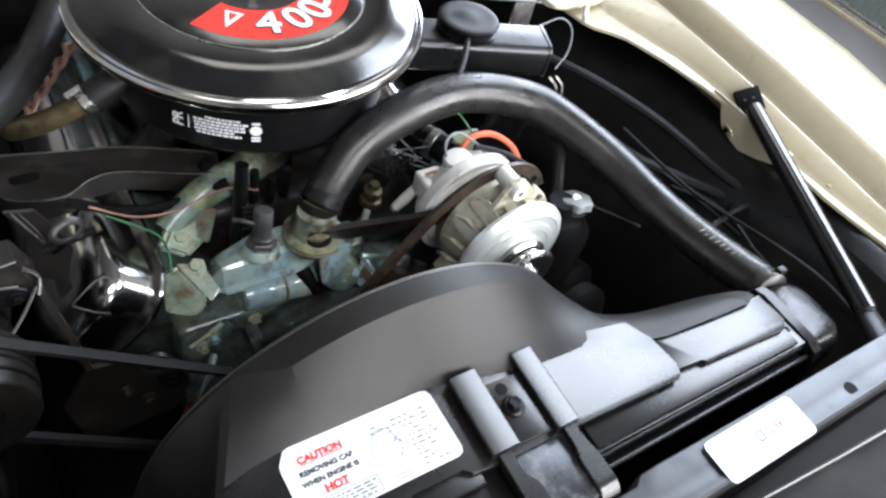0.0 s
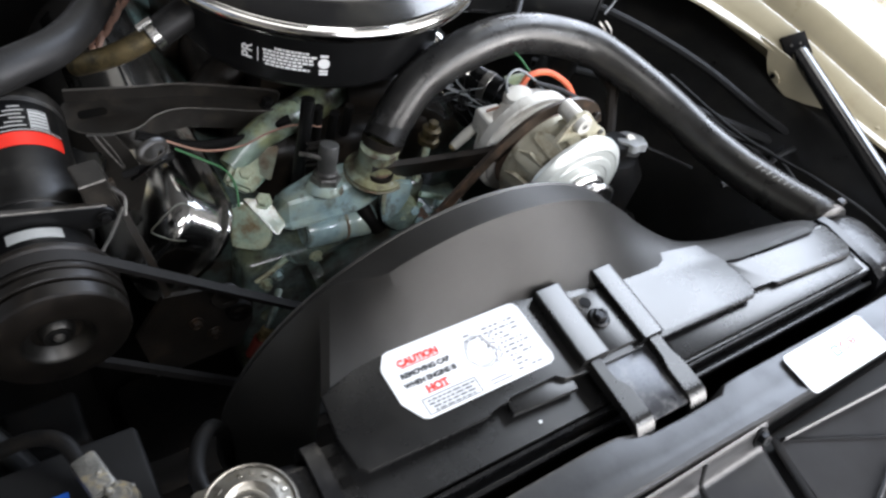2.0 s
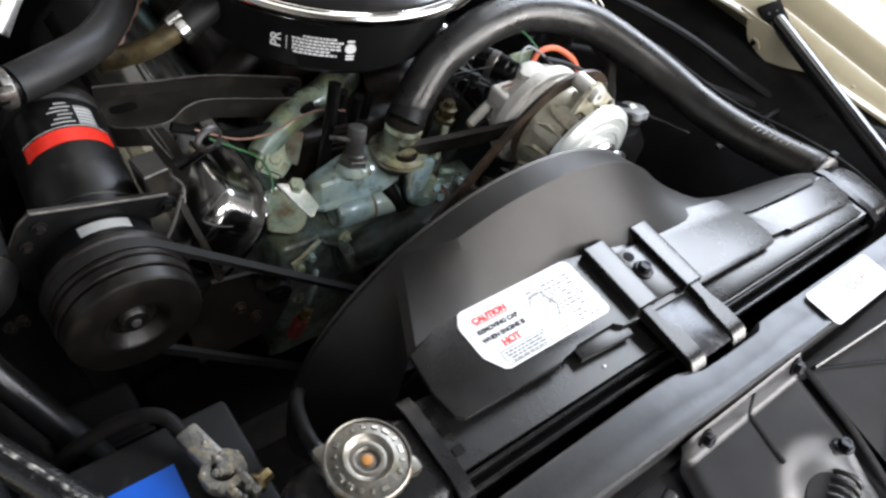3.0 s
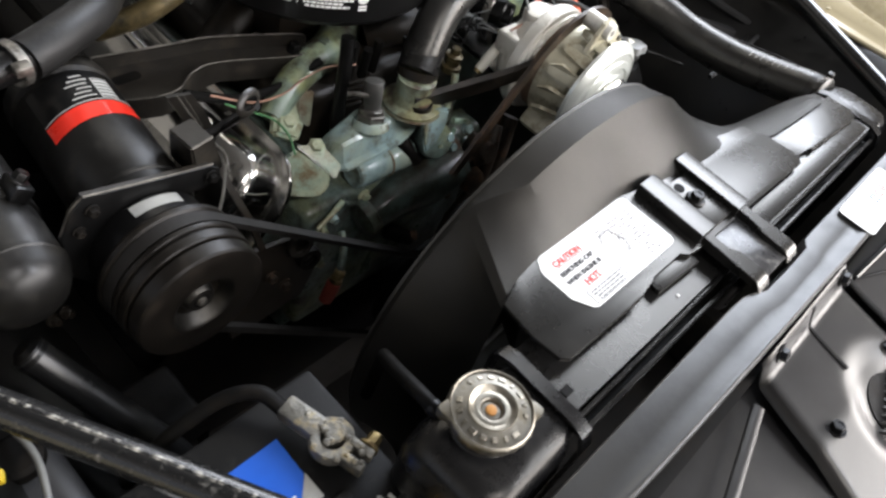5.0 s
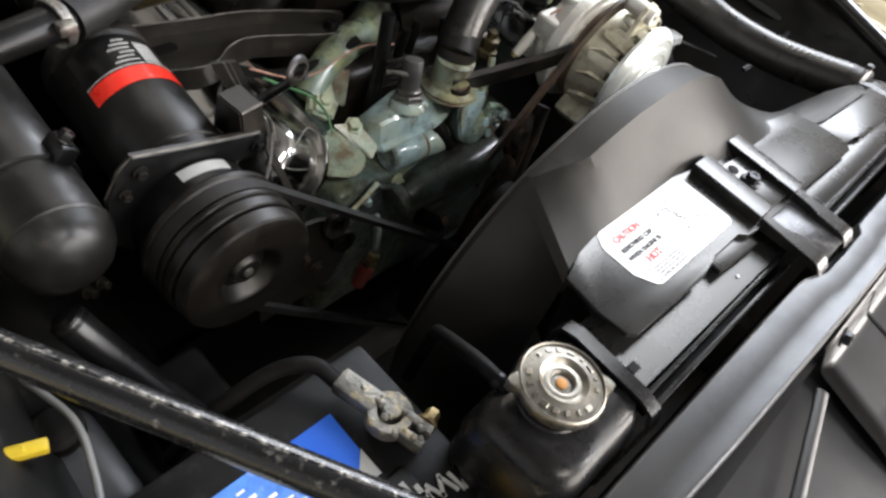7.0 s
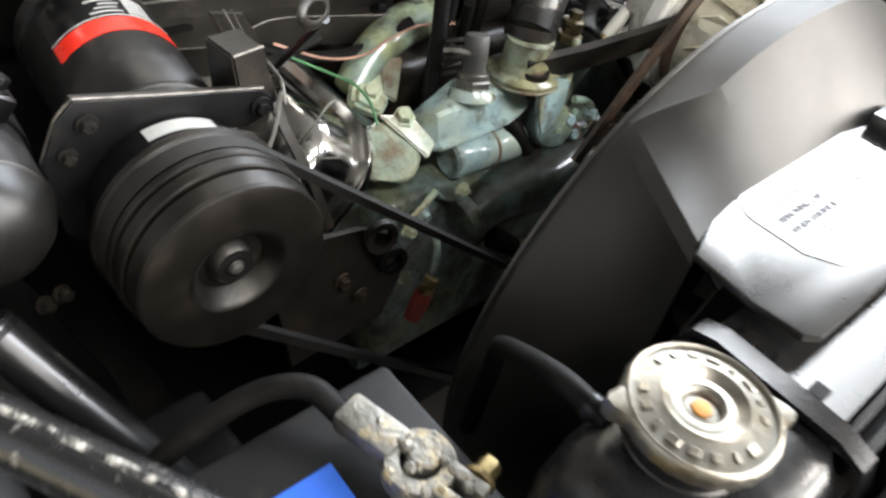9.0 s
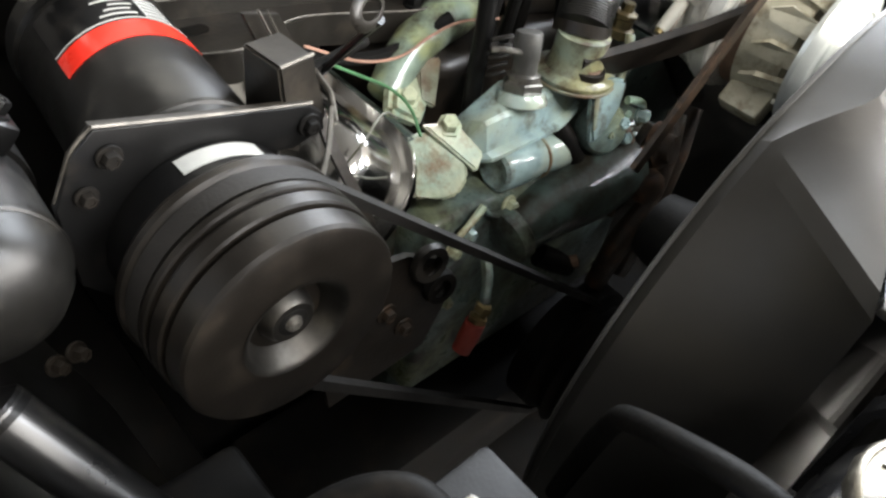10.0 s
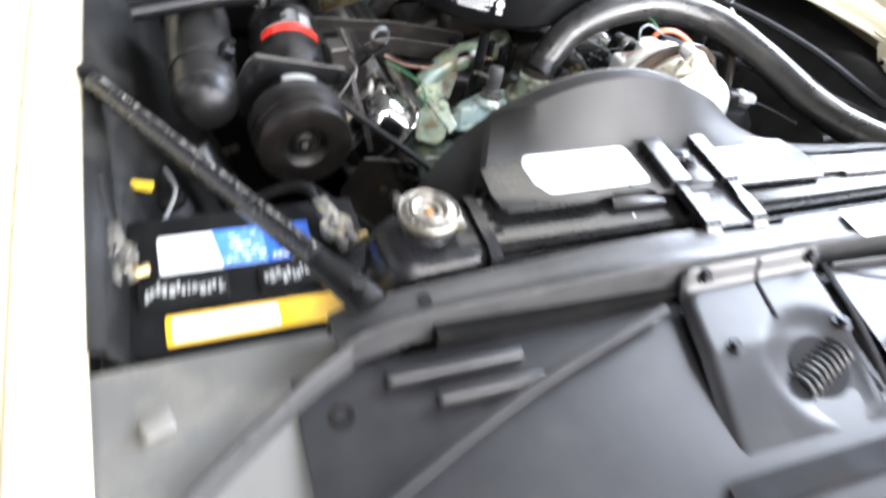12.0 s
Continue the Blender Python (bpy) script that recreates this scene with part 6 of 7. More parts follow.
part("connector_boss", lathe(B(), (0.136, 0.296, 0.836), (0.1, 1, 0.1), [(0, 0), (0.0075, 0.0), (0.0085, 0.002), (0.0085, 0.022)], 16), M_ALTWHITE, alt, "round screw boss")
part("spark_boot", tube(B(), [(0.0917, 0.349, 0.7796), (0.106, 0.349, 0.793), (0.1246, 0.349, 0.8115)], [0.0062, 0.0074, 0.0064], 14), M_CERAMIC, alt, "off-white wire boot")
part("boot_tip", tube(B(), [(0.089, 0.349, 0.777), (0.0925, 0.349, 0.7805)], 0.0050, 12), M_BRASS, alt, "brass tip of the boot")
part("boot_wire", tube(B(), [(0.124, 0.349, 0.811), (0.134, 0.352, 0.820), (0.146, 0.362, 0.822), (0.160, 0.38, 0.81)], 0.0030, 8, 6), M_WIREBLK, alt, "short black wire")
part("tie", tube(B(), [(0.120, 0.338, 0.840), (0.132, 0.335, 0.8445), (0.146, 0.333, 0.846)], 0.0020, 6), M_WIRERST, alt, "faded red wire on the connector")
bm = sweep(B(), [(-0.026, 0.357, 0.768), (0.037, 0.340, 0.776), (0.085, 0.314, 0.795), (0.130, 0.292, 0.815)], [(-0.004, -0.016), (0.004, -0.017), (0.012, 0.012), (0.006, 0.016)])
support_bar = part("arm", bm, M_BROWN, alt, "dark bolted support arm")
part("eye", lathe(B(), (-0.014, 0.352, 0.762), (0, -0.1, 1), [(0.017, 0), (0.018, 0.002), (0.017, 0.007), (0.0, 0.007)], 24), M_BROWN, support_bar, "rounded eye of the arm")
part("eye_bolt", hexbolt(B(), (-0.014, 0.351, 0.768), (0, -0.1, 1), 0.0085, 0.011), M_RUST, support_bar, "rusty bolt through the eye")
for n_, pts in (("orange_wire", [(0.172, 0.345, 0.858), (0.190, 0.352, 0.870), (0.222, 0.352, 0.868), (0.250, 0.340, 0.852), (0.262, 0.328, 0.832)]),):
    wire(n_, pts, 0.0040, M_WIRERED, "bright orange wire over the alternator")
wire("green_wire", [(0.150, 0.46, 0.84), (0.178, 0.44, 0.862), (0.200, 0.405, 0.868), (0.206, 0.37, 0.860)], 0.0014, M_WIREGRN, "thin green wire behind the alternator")
wire("grey_wire", [(0.146, 0.338, 0.862), (0.150, 0.350, 0.876), (0.170, 0.356, 0.880), (0.192, 0.345, 0.868), (0.205, 0.335, 0.855)], 0.0016, M_WIREGRY, "thin grey wire loop on the alternator")
wire("black_wire", [(0.185, 0.335, 0.872), (0.225, 0.318, 0.862), (0.255, 0.30, 0.845), (0.262, 0.30, 0.82)], 0.003, M_WIREBLK, "short black wire at the alternator")

coil_th = thing("ignition_coil", "black cylindrical coil lying behind the alternator", "coil", (0.19, 0.43, 0.79))
cd = Vector((-0.42, 0.88, 0.02)).normalized()
part("can", lathe(B(), Vector((0.212, 0.398, 0.792)), cd, [(0, 0), (0.017, 0.0), (0.0195, 0.003), (0.0195, 0.012), (0.0215, 0.014), (0.0215, 0.060), (0.0200, 0.062), (0, 0.062)], 28), M_BLACK, coil_th, "black can with a stepped end")
part("clamp_band", lathe(B(), Vector((0.212, 0.398, 0.792)) + cd * 0.030, cd, [(0.0216, 0), (0.0226, 0.001), (0.0226, 0.011), (0.0216, 0.012)], 28, False), M_DULLSTEEL, coil_th, "dull clamp band")
part("bracket", box(B(), 0.215, 0.262, 0.418, 0.424, 0.770, 0.812, 0.002), M_RUNNER, coil_th, "stained bracket behind the coil")

# ---- belts ----


def belt(name, c0, r0, c1, r1, y, w, label):
    """A V-belt round two pulleys in the plane y."""
    bm = B()
    a, b = Vector((c0[0], c0[1])), Vector((c1[0], c1[1]))
    d = b - a
    base = math.atan2(d.y, d.x)
    off = math.acos(max(-1, min(1, (r0 - r1) / d.length)))
    loop = []
    for k in range(25):
        t = base + off + (2 * math.pi - 2 * off) * k / 24
        loop.append((a + Vector((math.cos(t), math.sin(t))) * r0, Vector((math.cos(t), math.sin(t)))))
    for k in range(25):
        t = base - off + 2 * off * k / 24
        loop.append((b + Vector((math.cos(t), math.sin(t))) * r1, Vector((math.cos(t), math.sin(t)))))
    rings = []
    for p, nrm in loop:
        o, i = p, p - nrm * 0.007
        rings.append([bm.verts.new((o.x, y - w / 2, o.y)), bm.verts.new((o.x, y + w / 2, o.y)), bm.verts.new((i.x, y + w / 3, i.y)), bm.verts.new((i.x, y - w / 3, i.y))])
    for k in range(len(rings)):
        p, q = rings[k], rings[(k + 1) % len(rings)]
        for j in range(4):
            bm.faces.new((p[j], p[(j + 1) % 4], q[(j + 1) % 4], q[j]))
    return solo(name, bm, M_BELT, label, "belt")


belt("drive_belt", (-0.408, 0.797), 0.0648, (EX + 0.02, 0.40), 0.084, 0.2735, 0.0125, "worn brown-black rubber drive belt")
belt("drive_belt", (AXX, AZZ), 0.032, (EX + 0.03, 0.41), 0.086, 0.2, 0.012, "worn brown-black rubber drive belt")

# ---- air-conditioning compressor ----
comp = thing("compressor", "black cylindrical compressor with a red band and belt pulley", "compressor", (-0.408, 0.42, 0.73))
CX, CZ, CR, LEAN = -0.402, 0.810, 0.0510, 0.085
SHAFT = Vector((LEAN, 1, 0)).normalized()
part("shell", lathe(B(), (CX, 0.330, CZ), SHAFT, [(0.030, 0), (CR - 0.003, 0.001), (CR, 0.006), (CR, 0.160), (CR - 0.002, 0.163), (CR + 0.001, 0.167), (CR + 0.001, 0.184), (CR - 0.007, 0.192), (0.024, 0.196), (0, 0.196)], 64), M_SHELL, comp, "worn gloss black steel shell")
part("shell_seam", lathe(B(), (CX + LEAN * 0.012, 0.342, CZ), SHAFT, [(CR, 0), (CR + 0.0016, 0.001), (CR + 0.0016, 0.004), (CR, 0.005)], 64, False), M_SHELL, comp, "rolled seam of the shell")


def on_shell(y, deg, r):
    return Vector((CX + LEAN * (y - 0.33) + r * math.cos(radians(deg)), y, CZ + r * math.sin(radians(deg))))


def band(y0, y1, a0, a1, r, name, material, label, dr=0.0004):
    bm = B()
    rs = [[bm.verts.new(on_shell(y, a, r + d)) for a in np.linspace(a0, a1, 40)] for y, d in ((y0, 0), (y0, dr), (y1, dr), (y1, 0))]
    for p, q in zip(rs, rs[1:]):
        for k in range(39):
            bm.faces.new((p[k], p[k + 1], q[k + 1], q[k]))
    part(name, bm, material, comp, label)


band(0.4200, 0.4395, 33, 137, CR + 0.0003, "band", M_DECALRED, "red band on the shell")
band(0.4403, 0.486, 33, 137, CR + 0.0003, "label_sheet", M_BLACK, "black maker's sheet")
band(0.4415, 0.4425, 33, 137, CR + 0.0006, "band_edge", M_GREYTXT, "thin pale edge line")
band(0.4440, 0.474, 48, 68, CR + 0.0006, "label_plate", M_GREYTXT, "pale grey plate")
for k in range(6):
    band(0.4450 + 0.0052 * k, 0.4460 + 0.0052 * k, 49, 67, CR + 0.0010, "plate_rule", M_INK, "")
for k in range(6):
    band(0.4475 + 0.0060 * k, 0.4492 + 0.0060 * k, 72 + 3 * (k % 2), 98 - 5 * (k % 3), CR + 0.0006, "print_bar", M_GREYTXT, "")
PX, PY, PZ = -0.408, 0.2285, 0.797
part("clutch_plate", lathe(B(), (PX, PY, PZ), (0, 1, 0), [(0.0195, 0.0130), (0.0225, 0.0130), (0.0278, 0.0025), (0.0300, 0.0006), (0.0330, 0.0), (0.0590, 0.0), (0.0612, 0.0008), (0.0625, 0.0030), (0.0630, 0.0150), (0.0615, 0.0165), (0.0580, 0.0168)], 80), M_PULLEY, comp, "flat black clutch plate with a dished centre", 25)
part("pulley", lathe(B(), (PX, PY, PZ), (0, 1, 0), [(0.0590, 0.0180), (0.0636, 0.0182), (0.0646, 0.0196), (0.0650, 0.0270), (0.0644, 0.0280), (0.0622, 0.0290), (0.0622, 0.0308), (0.0644, 0.0316), (0.0652, 0.0328), (0.0652, 0.0362), (0.0640, 0.0374), (0.0560, 0.0430), (0.0560, 0.0470), (0.0650, 0.0532), (0.0662, 0.0546), (0.0664, 0.0585), (0.0645, 0.0618), (0.0600, 0.0640), (0.0560, 0.0650)], 80), M_PULLEY, comp, "grooved belt pulley", 25)
part("hub_ring", lathe(B(), (PX, PY, PZ), (0, 1, 0), [(0.0222, 0.0126), (0.0276, 0.0020), (0.0298, 0.0002), (0.0316, -0.0004)], 56, False), M_POLISHED, comp, "polished dished ring")
part("hub", lathe(B(), (PX, PY, PZ), (0, 1, 0), [(0.0065, 0.0072), (0.0080, 0.0050), (0.0122, 0.0050), (0.0142, 0.0072), (0.0160, 0.0128)], 36), M_POLISHED, comp, "worn clutch hub")
part("hub_socket", lathe(B(), (PX, PY + 0.0046, PZ), (0, 1, 0), [(0.0, 0.0), (0.0082, 0.0), (0.0086, 0.0006)], 24), M_BLACKDULL, comp, "dark socket in the hub")
part("hub_nut", lathe(B(), (PX, PY + 0.0016, PZ), (0, 1, 0), [(0.0, 0.0006), (0.0022, 0.0), (0.0042, 0.0008), (0.0052, 0.0036)], 16), M_DULLSTEEL, comp, "bright centre nut")
part("coil", lathe(B(), (PX, 0.2930, PZ), (0, 1, 0), [(0.050, 0), (0.0545, 0.001), (0.0560, 0.003), (0.0560, 0.026)], 56), M_BLACK, comp, "coil housing")
# Pale strip that paints the light on top of the coil housing.
bm = B()
rs = [[bm.verts.new((PX + r * math.cos(radians(a)), y, PZ + r * math.sin(radians(a)))) for a in np.linspace(58, 106, 20)] for y, r in ((0.3040, 0.0560), (0.3044, 0.0567), (0.3155, 0.0567), (0.3160, 0.0560))]
for p, q in zip(rs, rs[1:]):
    for k in range(19):
        bm.faces.new((p[k], p[k + 1], q[k + 1], q[k]))
part("lit_patch", bm, mat("pale_lit_patch", (0.30, 0.30, 0.28), 0.5), comp, "pale patch for the lit top of the coil housing")
bm = slab(B(), [(-0.328, 0.834), (-0.330, 0.846), (-0.339, 0.8535), (-0.40, 0.8665), (-0.456, 0.8795), (-0.468, 0.868), (-0.480, 0.842), (-0.478, 0.79), (-0.462, 0.77), (-0.455, 0.80), (-0.43, 0.84), (-0.396, 0.838), (-0.35, 0.828)], 0, 0.006, Matrix.Translation((0, 0.326, 0)) @ Matrix.Rotation(math.pi / 2, 4, "X"), 0.001)
part("front_bracket", bm, M_BLACK, comp, "black stamped front bracket")
bm = slab(B(), [(-0.339, 0.8535), (-0.40, 0.8665), (-0.456, 0.8795), (-0.456, 0.8830), (-0.40, 0.8700), (-0.339, 0.8570)], 0, 0.005, Matrix.Translation((0, 0.3275, -0.003)) @ Matrix.Rotation(math.pi / 2, 4, "X"))
lip = part("bracket_lip", bm, M_ARM, comp, "folded bracket lip with a worn edge")
part("worn_edge", tube(B(), [(-0.336, 0.322, 0.8535), (-0.40, 0.322, 0.8672), (-0.456, 0.322, 0.8802)], 0.0012, 6), M_EDGE, lip, "bare worn edge")
part("worn_edge", tube(B(), [(-0.456, 0.322, 0.8802), (-0.467, 0.323, 0.8690), (-0.479, 0.324, 0.8440)], 0.0009, 6), M_EDGE, lip, "bare worn edge")
for p, r in (((-0.340, 0.319, 0.842), 0.0050), ((-0.452, 0.319, 0.864), 0.0045), ((-0.466, 0.319, 0.846), 0.0040)):
    part("bracket_bolt", hexbolt(B(), p, (0, -1, 0), r, 0.006), M_BLACKDULL, comp, "black bolt")
bm = B()
hi = [bm.verts.new(p) for p in ((-0.3590, 0.356, 0.8800), (-0.3320, 0.360, 0.8790), (-0.3310, 0.328, 0.8800), (-0.3560, 0.324, 0.8800))]
lo = [bm.verts.new(p) for p in ((-0.346, 0.380, 0.82), (-0.318, 0.380, 0.82), (-0.320, 0.328, 0.834), (-0.350, 0.326, 0.834))]
bm.faces.new(hi), bm.faces.new(lo)
for k in range(4):
    bm.faces.new((hi[k], hi[(k + 1) % 4], lo[(k + 1) % 4], lo[k]))
bmesh.ops.bevel(bm, geom=bm.edges[:], offset=0.0018, segments=2, affect="EDGES")
block = part("tension_block", bm, M_ARM, comp, "black bracket block with a worn edge")
part("worn_edge", tube(B(), [(-0.3555, 0.3240, 0.8802), (-0.3315, 0.3280, 0.8802)], 0.0012, 6), M_EDGE, block, "bare worn edge")
bm = B()
hi = [(-0.326, 0.345, 0.860), (-0.317, 0.326, 0.812), (-0.307, 0.303, 0.774), (-0.300, 0.288, 0.735)]
rr = [[bm.verts.new(Vector(p) + Vector(o)) for o in ((-0.0034, 0.004, -0.001), (0.0034, 0.004, 0.001), (0.0034, -0.001, 0.001), (-0.0034, -0.001, -0.001))] for p in hi]
for p, q in zip(rr, rr[1:]):
    for k in range(4):
        bm.faces.new((p[k], p[(k + 1) % 4], q[(k + 1) % 4], q[k]))
bm.faces.new(rr[0]), bm.faces.new(rr[-1])
part("stay", bm, M_BROWN, comp, "flat dark stay bar", 25)
bm = B()
for q in (0.0, 0.004):
    [bm.verts.new((x, y + q, z)) for x, y, z in ((-0.330, 0.404, 0.868), (-0.304, 0.404, 0.862), (-0.292, 0.402, 0.838), (-0.279, 0.400, 0.800), (-0.292, 0.400, 0.752), (-0.330, 0.402, 0.772), (-0.316, 0.403, 0.835))]
bm.verts.ensure_lookup_table()
bm.faces.new(bm.verts[0:7]), bm.faces.new(bm.verts[7:14])
for i in range(7):
    bm.faces.new((bm.verts[i], bm.verts[(i + 1) % 7], bm.verts[7 + (i + 1) % 7], bm.verts[7 + i]))
rear = part("rear_bracket", bm, M_ARM, comp, "dark stamped rear bracket", 25)
part("rear_edge", tube(B(), [(-0.3240, 0.396, 0.8730), (-0.3150, 0.394, 0.8520), (-0.3040, 0.390, 0.8300)], 0.0016, 6, 6, 0.6), M_DULLSTEEL, rear, "bright bent edge")
part("rear_edge", tube(B(), [(-0.3180, 0.396, 0.8720), (-0.3080, 0.394, 0.8480), (-0.3020, 0.390, 0.8300)], 0.0010, 6, 6, 0.6), M_EDGE, rear, "rubbed edge")
part("stay_rod", tube(B(), [(-0.3080, 0.375, 0.8342), (-0.2820, 0.375, 0.8400), (-0.2560, 0.375, 0.8460)], 0.0040, 10, 3), M_BLACKDULL, comp, "black rod to the head")
part("stay_fork", tube(B(), [(-0.329, 0.330, 0.868), (-0.318, 0.330, 0.850), (-0.322, 0.318, 0.838)], 0.0030, 8, 6, 0.6), M_DULLSTEEL, comp, "dull wire fork at the stay")
part("stay_wire", tube(B(), [(-0.322, 0.322, 0.846), (-0.340, 0.300, 0.836), (-0.356, 0.285, 0.828)], 0.0016, 6), M_DULLSTEEL, comp, "thin bright wire from the stay")
# ---- receiver canister ----
can = thing("canister", "glossy black domed canister strapped to the inner fender", "canister", (-0.52, 0.45, 0.74))
dv = Vector((0.045, 1, 0.01)).normalized()
A0 = Vector((-0.5215, 0.316, 0.820))
part("shell", lathe(B(), A0, dv, [(0, -0.030), (0.012, -0.0292), (0.024, -0.0255), (0.033, -0.0190), (0.0390, -0.0095), (0.0418, -0.0010), (0.0424, 0.0), (0.0424, 0.270), (0.036, 0.286), (0.016, 0.292)], 56), M_SHELL, can, "gloss black shell with a domed end", 25)
part("crimp", lathe(B(), A0 + dv * 0.001, dv, [(0.0422, 0), (0.0434, 0.001), (0.0436, 0.0025), (0.0434, 0.004), (0.0424, 0.005)], 56, False), M_SHELL, can, "rolled crimp round the end")
part("sleeve", lathe(B(), A0 + dv * 0.058, dv, [(0.0424, 0), (0.0452, 0.0005), (0.0455, 0.002), (0.0455, 0.150), (0.0448, 0.152), (0.0424, 0.152)], 56, False), M_SHELL, can, "wider black mounting sleeve")
bm = box(B(), -0.008, 0.010, -0.012, 0.012, -0.005, 0.012, 0.003, 2, Matrix.Translation(A0 + dv * 0.062 + Vector((0.030, 0, 0.034))) @ Matrix.Rotation(0.7, 4, "Y"))
part("sleeve_ear", bm, M_BLACK, can, "bolted ear of the sleeve")
part("strap_bolt", hexbolt(B(), A0 + dv * 0.062 + Vector((0.036, 0, 0.044)), (0.7, 0, 0.7), 0.006, 0.009), M_BLACK, can, "sleeve bolt")
for q in (Vector((-0.488, 0.338, 0.724)), Vector((-0.500, 0.340, 0.718))):
    part("drain_fitting", hexbolt(B(), q, (0.3, -0.8, 0.3), 0.0045, 0.010), M_BROWN, can, "small plated fitting")

# ---- stamped arm, heater hoses and pipes behind ----
arm = thing("support_arm", "black stamped steel arm between compressor and intake", "bracket", (-0.21, 0.52, 0.77))
m = Matrix.Translation((0, 0, 0.784))
outl = [(-0.335, 0.522), (-0.320, 0.505), (-0.288, 0.494), (-0.262, 0.496), (-0.236, 0.512), (-0.200, 0.514), (-0.118, 0.482), (-0.100, 0.480), (-0.090, 0.490), (-0.100, 0.502), (-0.190, 0.541), (-0.250, 0.553), (-0.325, 0.568), (-0.345, 0.545)]
part("web", slab(B(), outl, -0.004, 0.0, m), M_ARM, arm)
bm = sweep(B(), [(x, y, 0.784) for x, y in outl[0:8]], [(-0.0015, -0.026), (0.0015, -0.026), (0.0015, 0.003), (-0.0015, 0.003)])
part("flange", bm, M_ARM, arm, "turned edge")
bm = sweep(B(), [(x, y, 0.784) for x, y in outl[8:13]], [(-0.0015, -0.004), (0.0015, -0.004), (0.0015, 0.016), (-0.0015, 0.016)])
part("flange", bm, M_ARM, arm, "turned edge")
part("worn_edge", tube(B(), [(x, y - 0.0012, 0.7875) for x, y in outl[0:8]], 0.0011, 6, 5), M_EDGE, arm, "bare worn edge")
part("worn_edge", tube(B(), [(x, y + 0.0008, 0.8005) for x, y in outl[8:13]], 0.0010, 6, 5), M_EDGE, arm, "bare worn edge")
part("slot", slab(B(), rounded(-0.318, -0.285, 0.532, 0.546, 0.006), 0.0002, 0.0010, m), M_BLACKDULL, arm, "dark slot")
part("bolt", hexbolt(B(), (-0.104, 0.493, 0.784), (0, 0, 1), 0.007, 0.010), M_BLACKDULL, arm)

hh = thing("heater_hose", "black rubber heater hose with a steel clamp", "hose", (-0.35, 0.6, 0.84))
part("hose_body", tube(B(), [(-0.415, 0.497, 0.880), (-0.372, 0.512, 0.882), (-0.320, 0.545, 0.878), (-0.275, 0.605, 0.872), (-0.240, 0.675, 0.868), (-0.205, 0.76, 0.865), (-0.16, 0.90, 0.86)], 0.0205, 22, 10), M_RUBBER2, hh)
part("clamp", lathe(B(), (-0.430, 0.495, 0.880), (1, 0.25, 0), [(0.0212, 0), (0.0220, 0.001), (0.0220, 0.009), (0.0212, 0.010)], 28, False), M_DULLSTEEL, hh, "bright worm-drive clamp")
part("clamp_screw", box(B(), -0.434, -0.418, 0.468, 0.480, 0.884, 0.895, 0.002), M_DULLSTEEL, hh, "clamp screw")
part("pipe", tube(B(), [(-0.60, 0.470, 0.868), (-0.52, 0.482, 0.876), (-0.46, 0.490, 0.880), (-0.41, 0.500, 0.880)], [0.013, 0.014, 0.016, 0.017], 18), M_BLACK, hh, "black steel pipe")
hb = thing("water_pipe", "tarnished brass water pipe with a clamped hose end", "pipe", (-0.24, 0.57, 0.83))
part("pipe_body", tube(B(), [(-0.300, 0.60, 0.808), (-0.285, 0.578, 0.826), (-0.255, 0.560, 0.846), (-0.205, 0.556, 0.872)], 0.0130, 18), M_OLIVE, hb)
part("hose_end", tube(B(), [(-0.222, 0.556, 0.862), (-0.185, 0.560, 0.882), (-0.15, 0.575, 0.89)], 0.0185, 18), M_RUBBER2, hb, "black rubber hose end")
part("clamp", lathe(B(), (-0.221, 0.556, 0.863), (0.86, 0.05, 0.5), [(0.0192, 0), (0.0200, 0.001), (0.0200, 0.011), (0.0192, 0.012)], 28, False), M_STEEL, hb, "bright steel clamp")
part("clamp_screw", tube(B(), [(-0.238, 0.545, 0.884), (-0.222, 0.545, 0.893)], 0.0045, 10), M_STEEL, hb, "clamp screw")
for k in range(2):
    pts = [(-0.30 + 0.10 * t + 0.006 * math.cos(20 * t + 3 * k), 0.60 + 0.10 * t, 0.80 + 0.05 * t + 0.006 * math.sin(20 * t + 3 * k)) for t in np.linspace(0, 1, 24)]
    wire("twisted_wire", pts, 0.0035, M_WIRERST, "twisted faded red wire behind the engine", n=2)
part("loop", tube(B(), [(-0.40, 0.62, 0.86), (-0.36, 0.65, 0.90), (-0.30, 0.69, 0.915), (-0.27, 0.74, 0.91)], 0.014, 16), M_ALU, hb, "bare metal pipe bend")

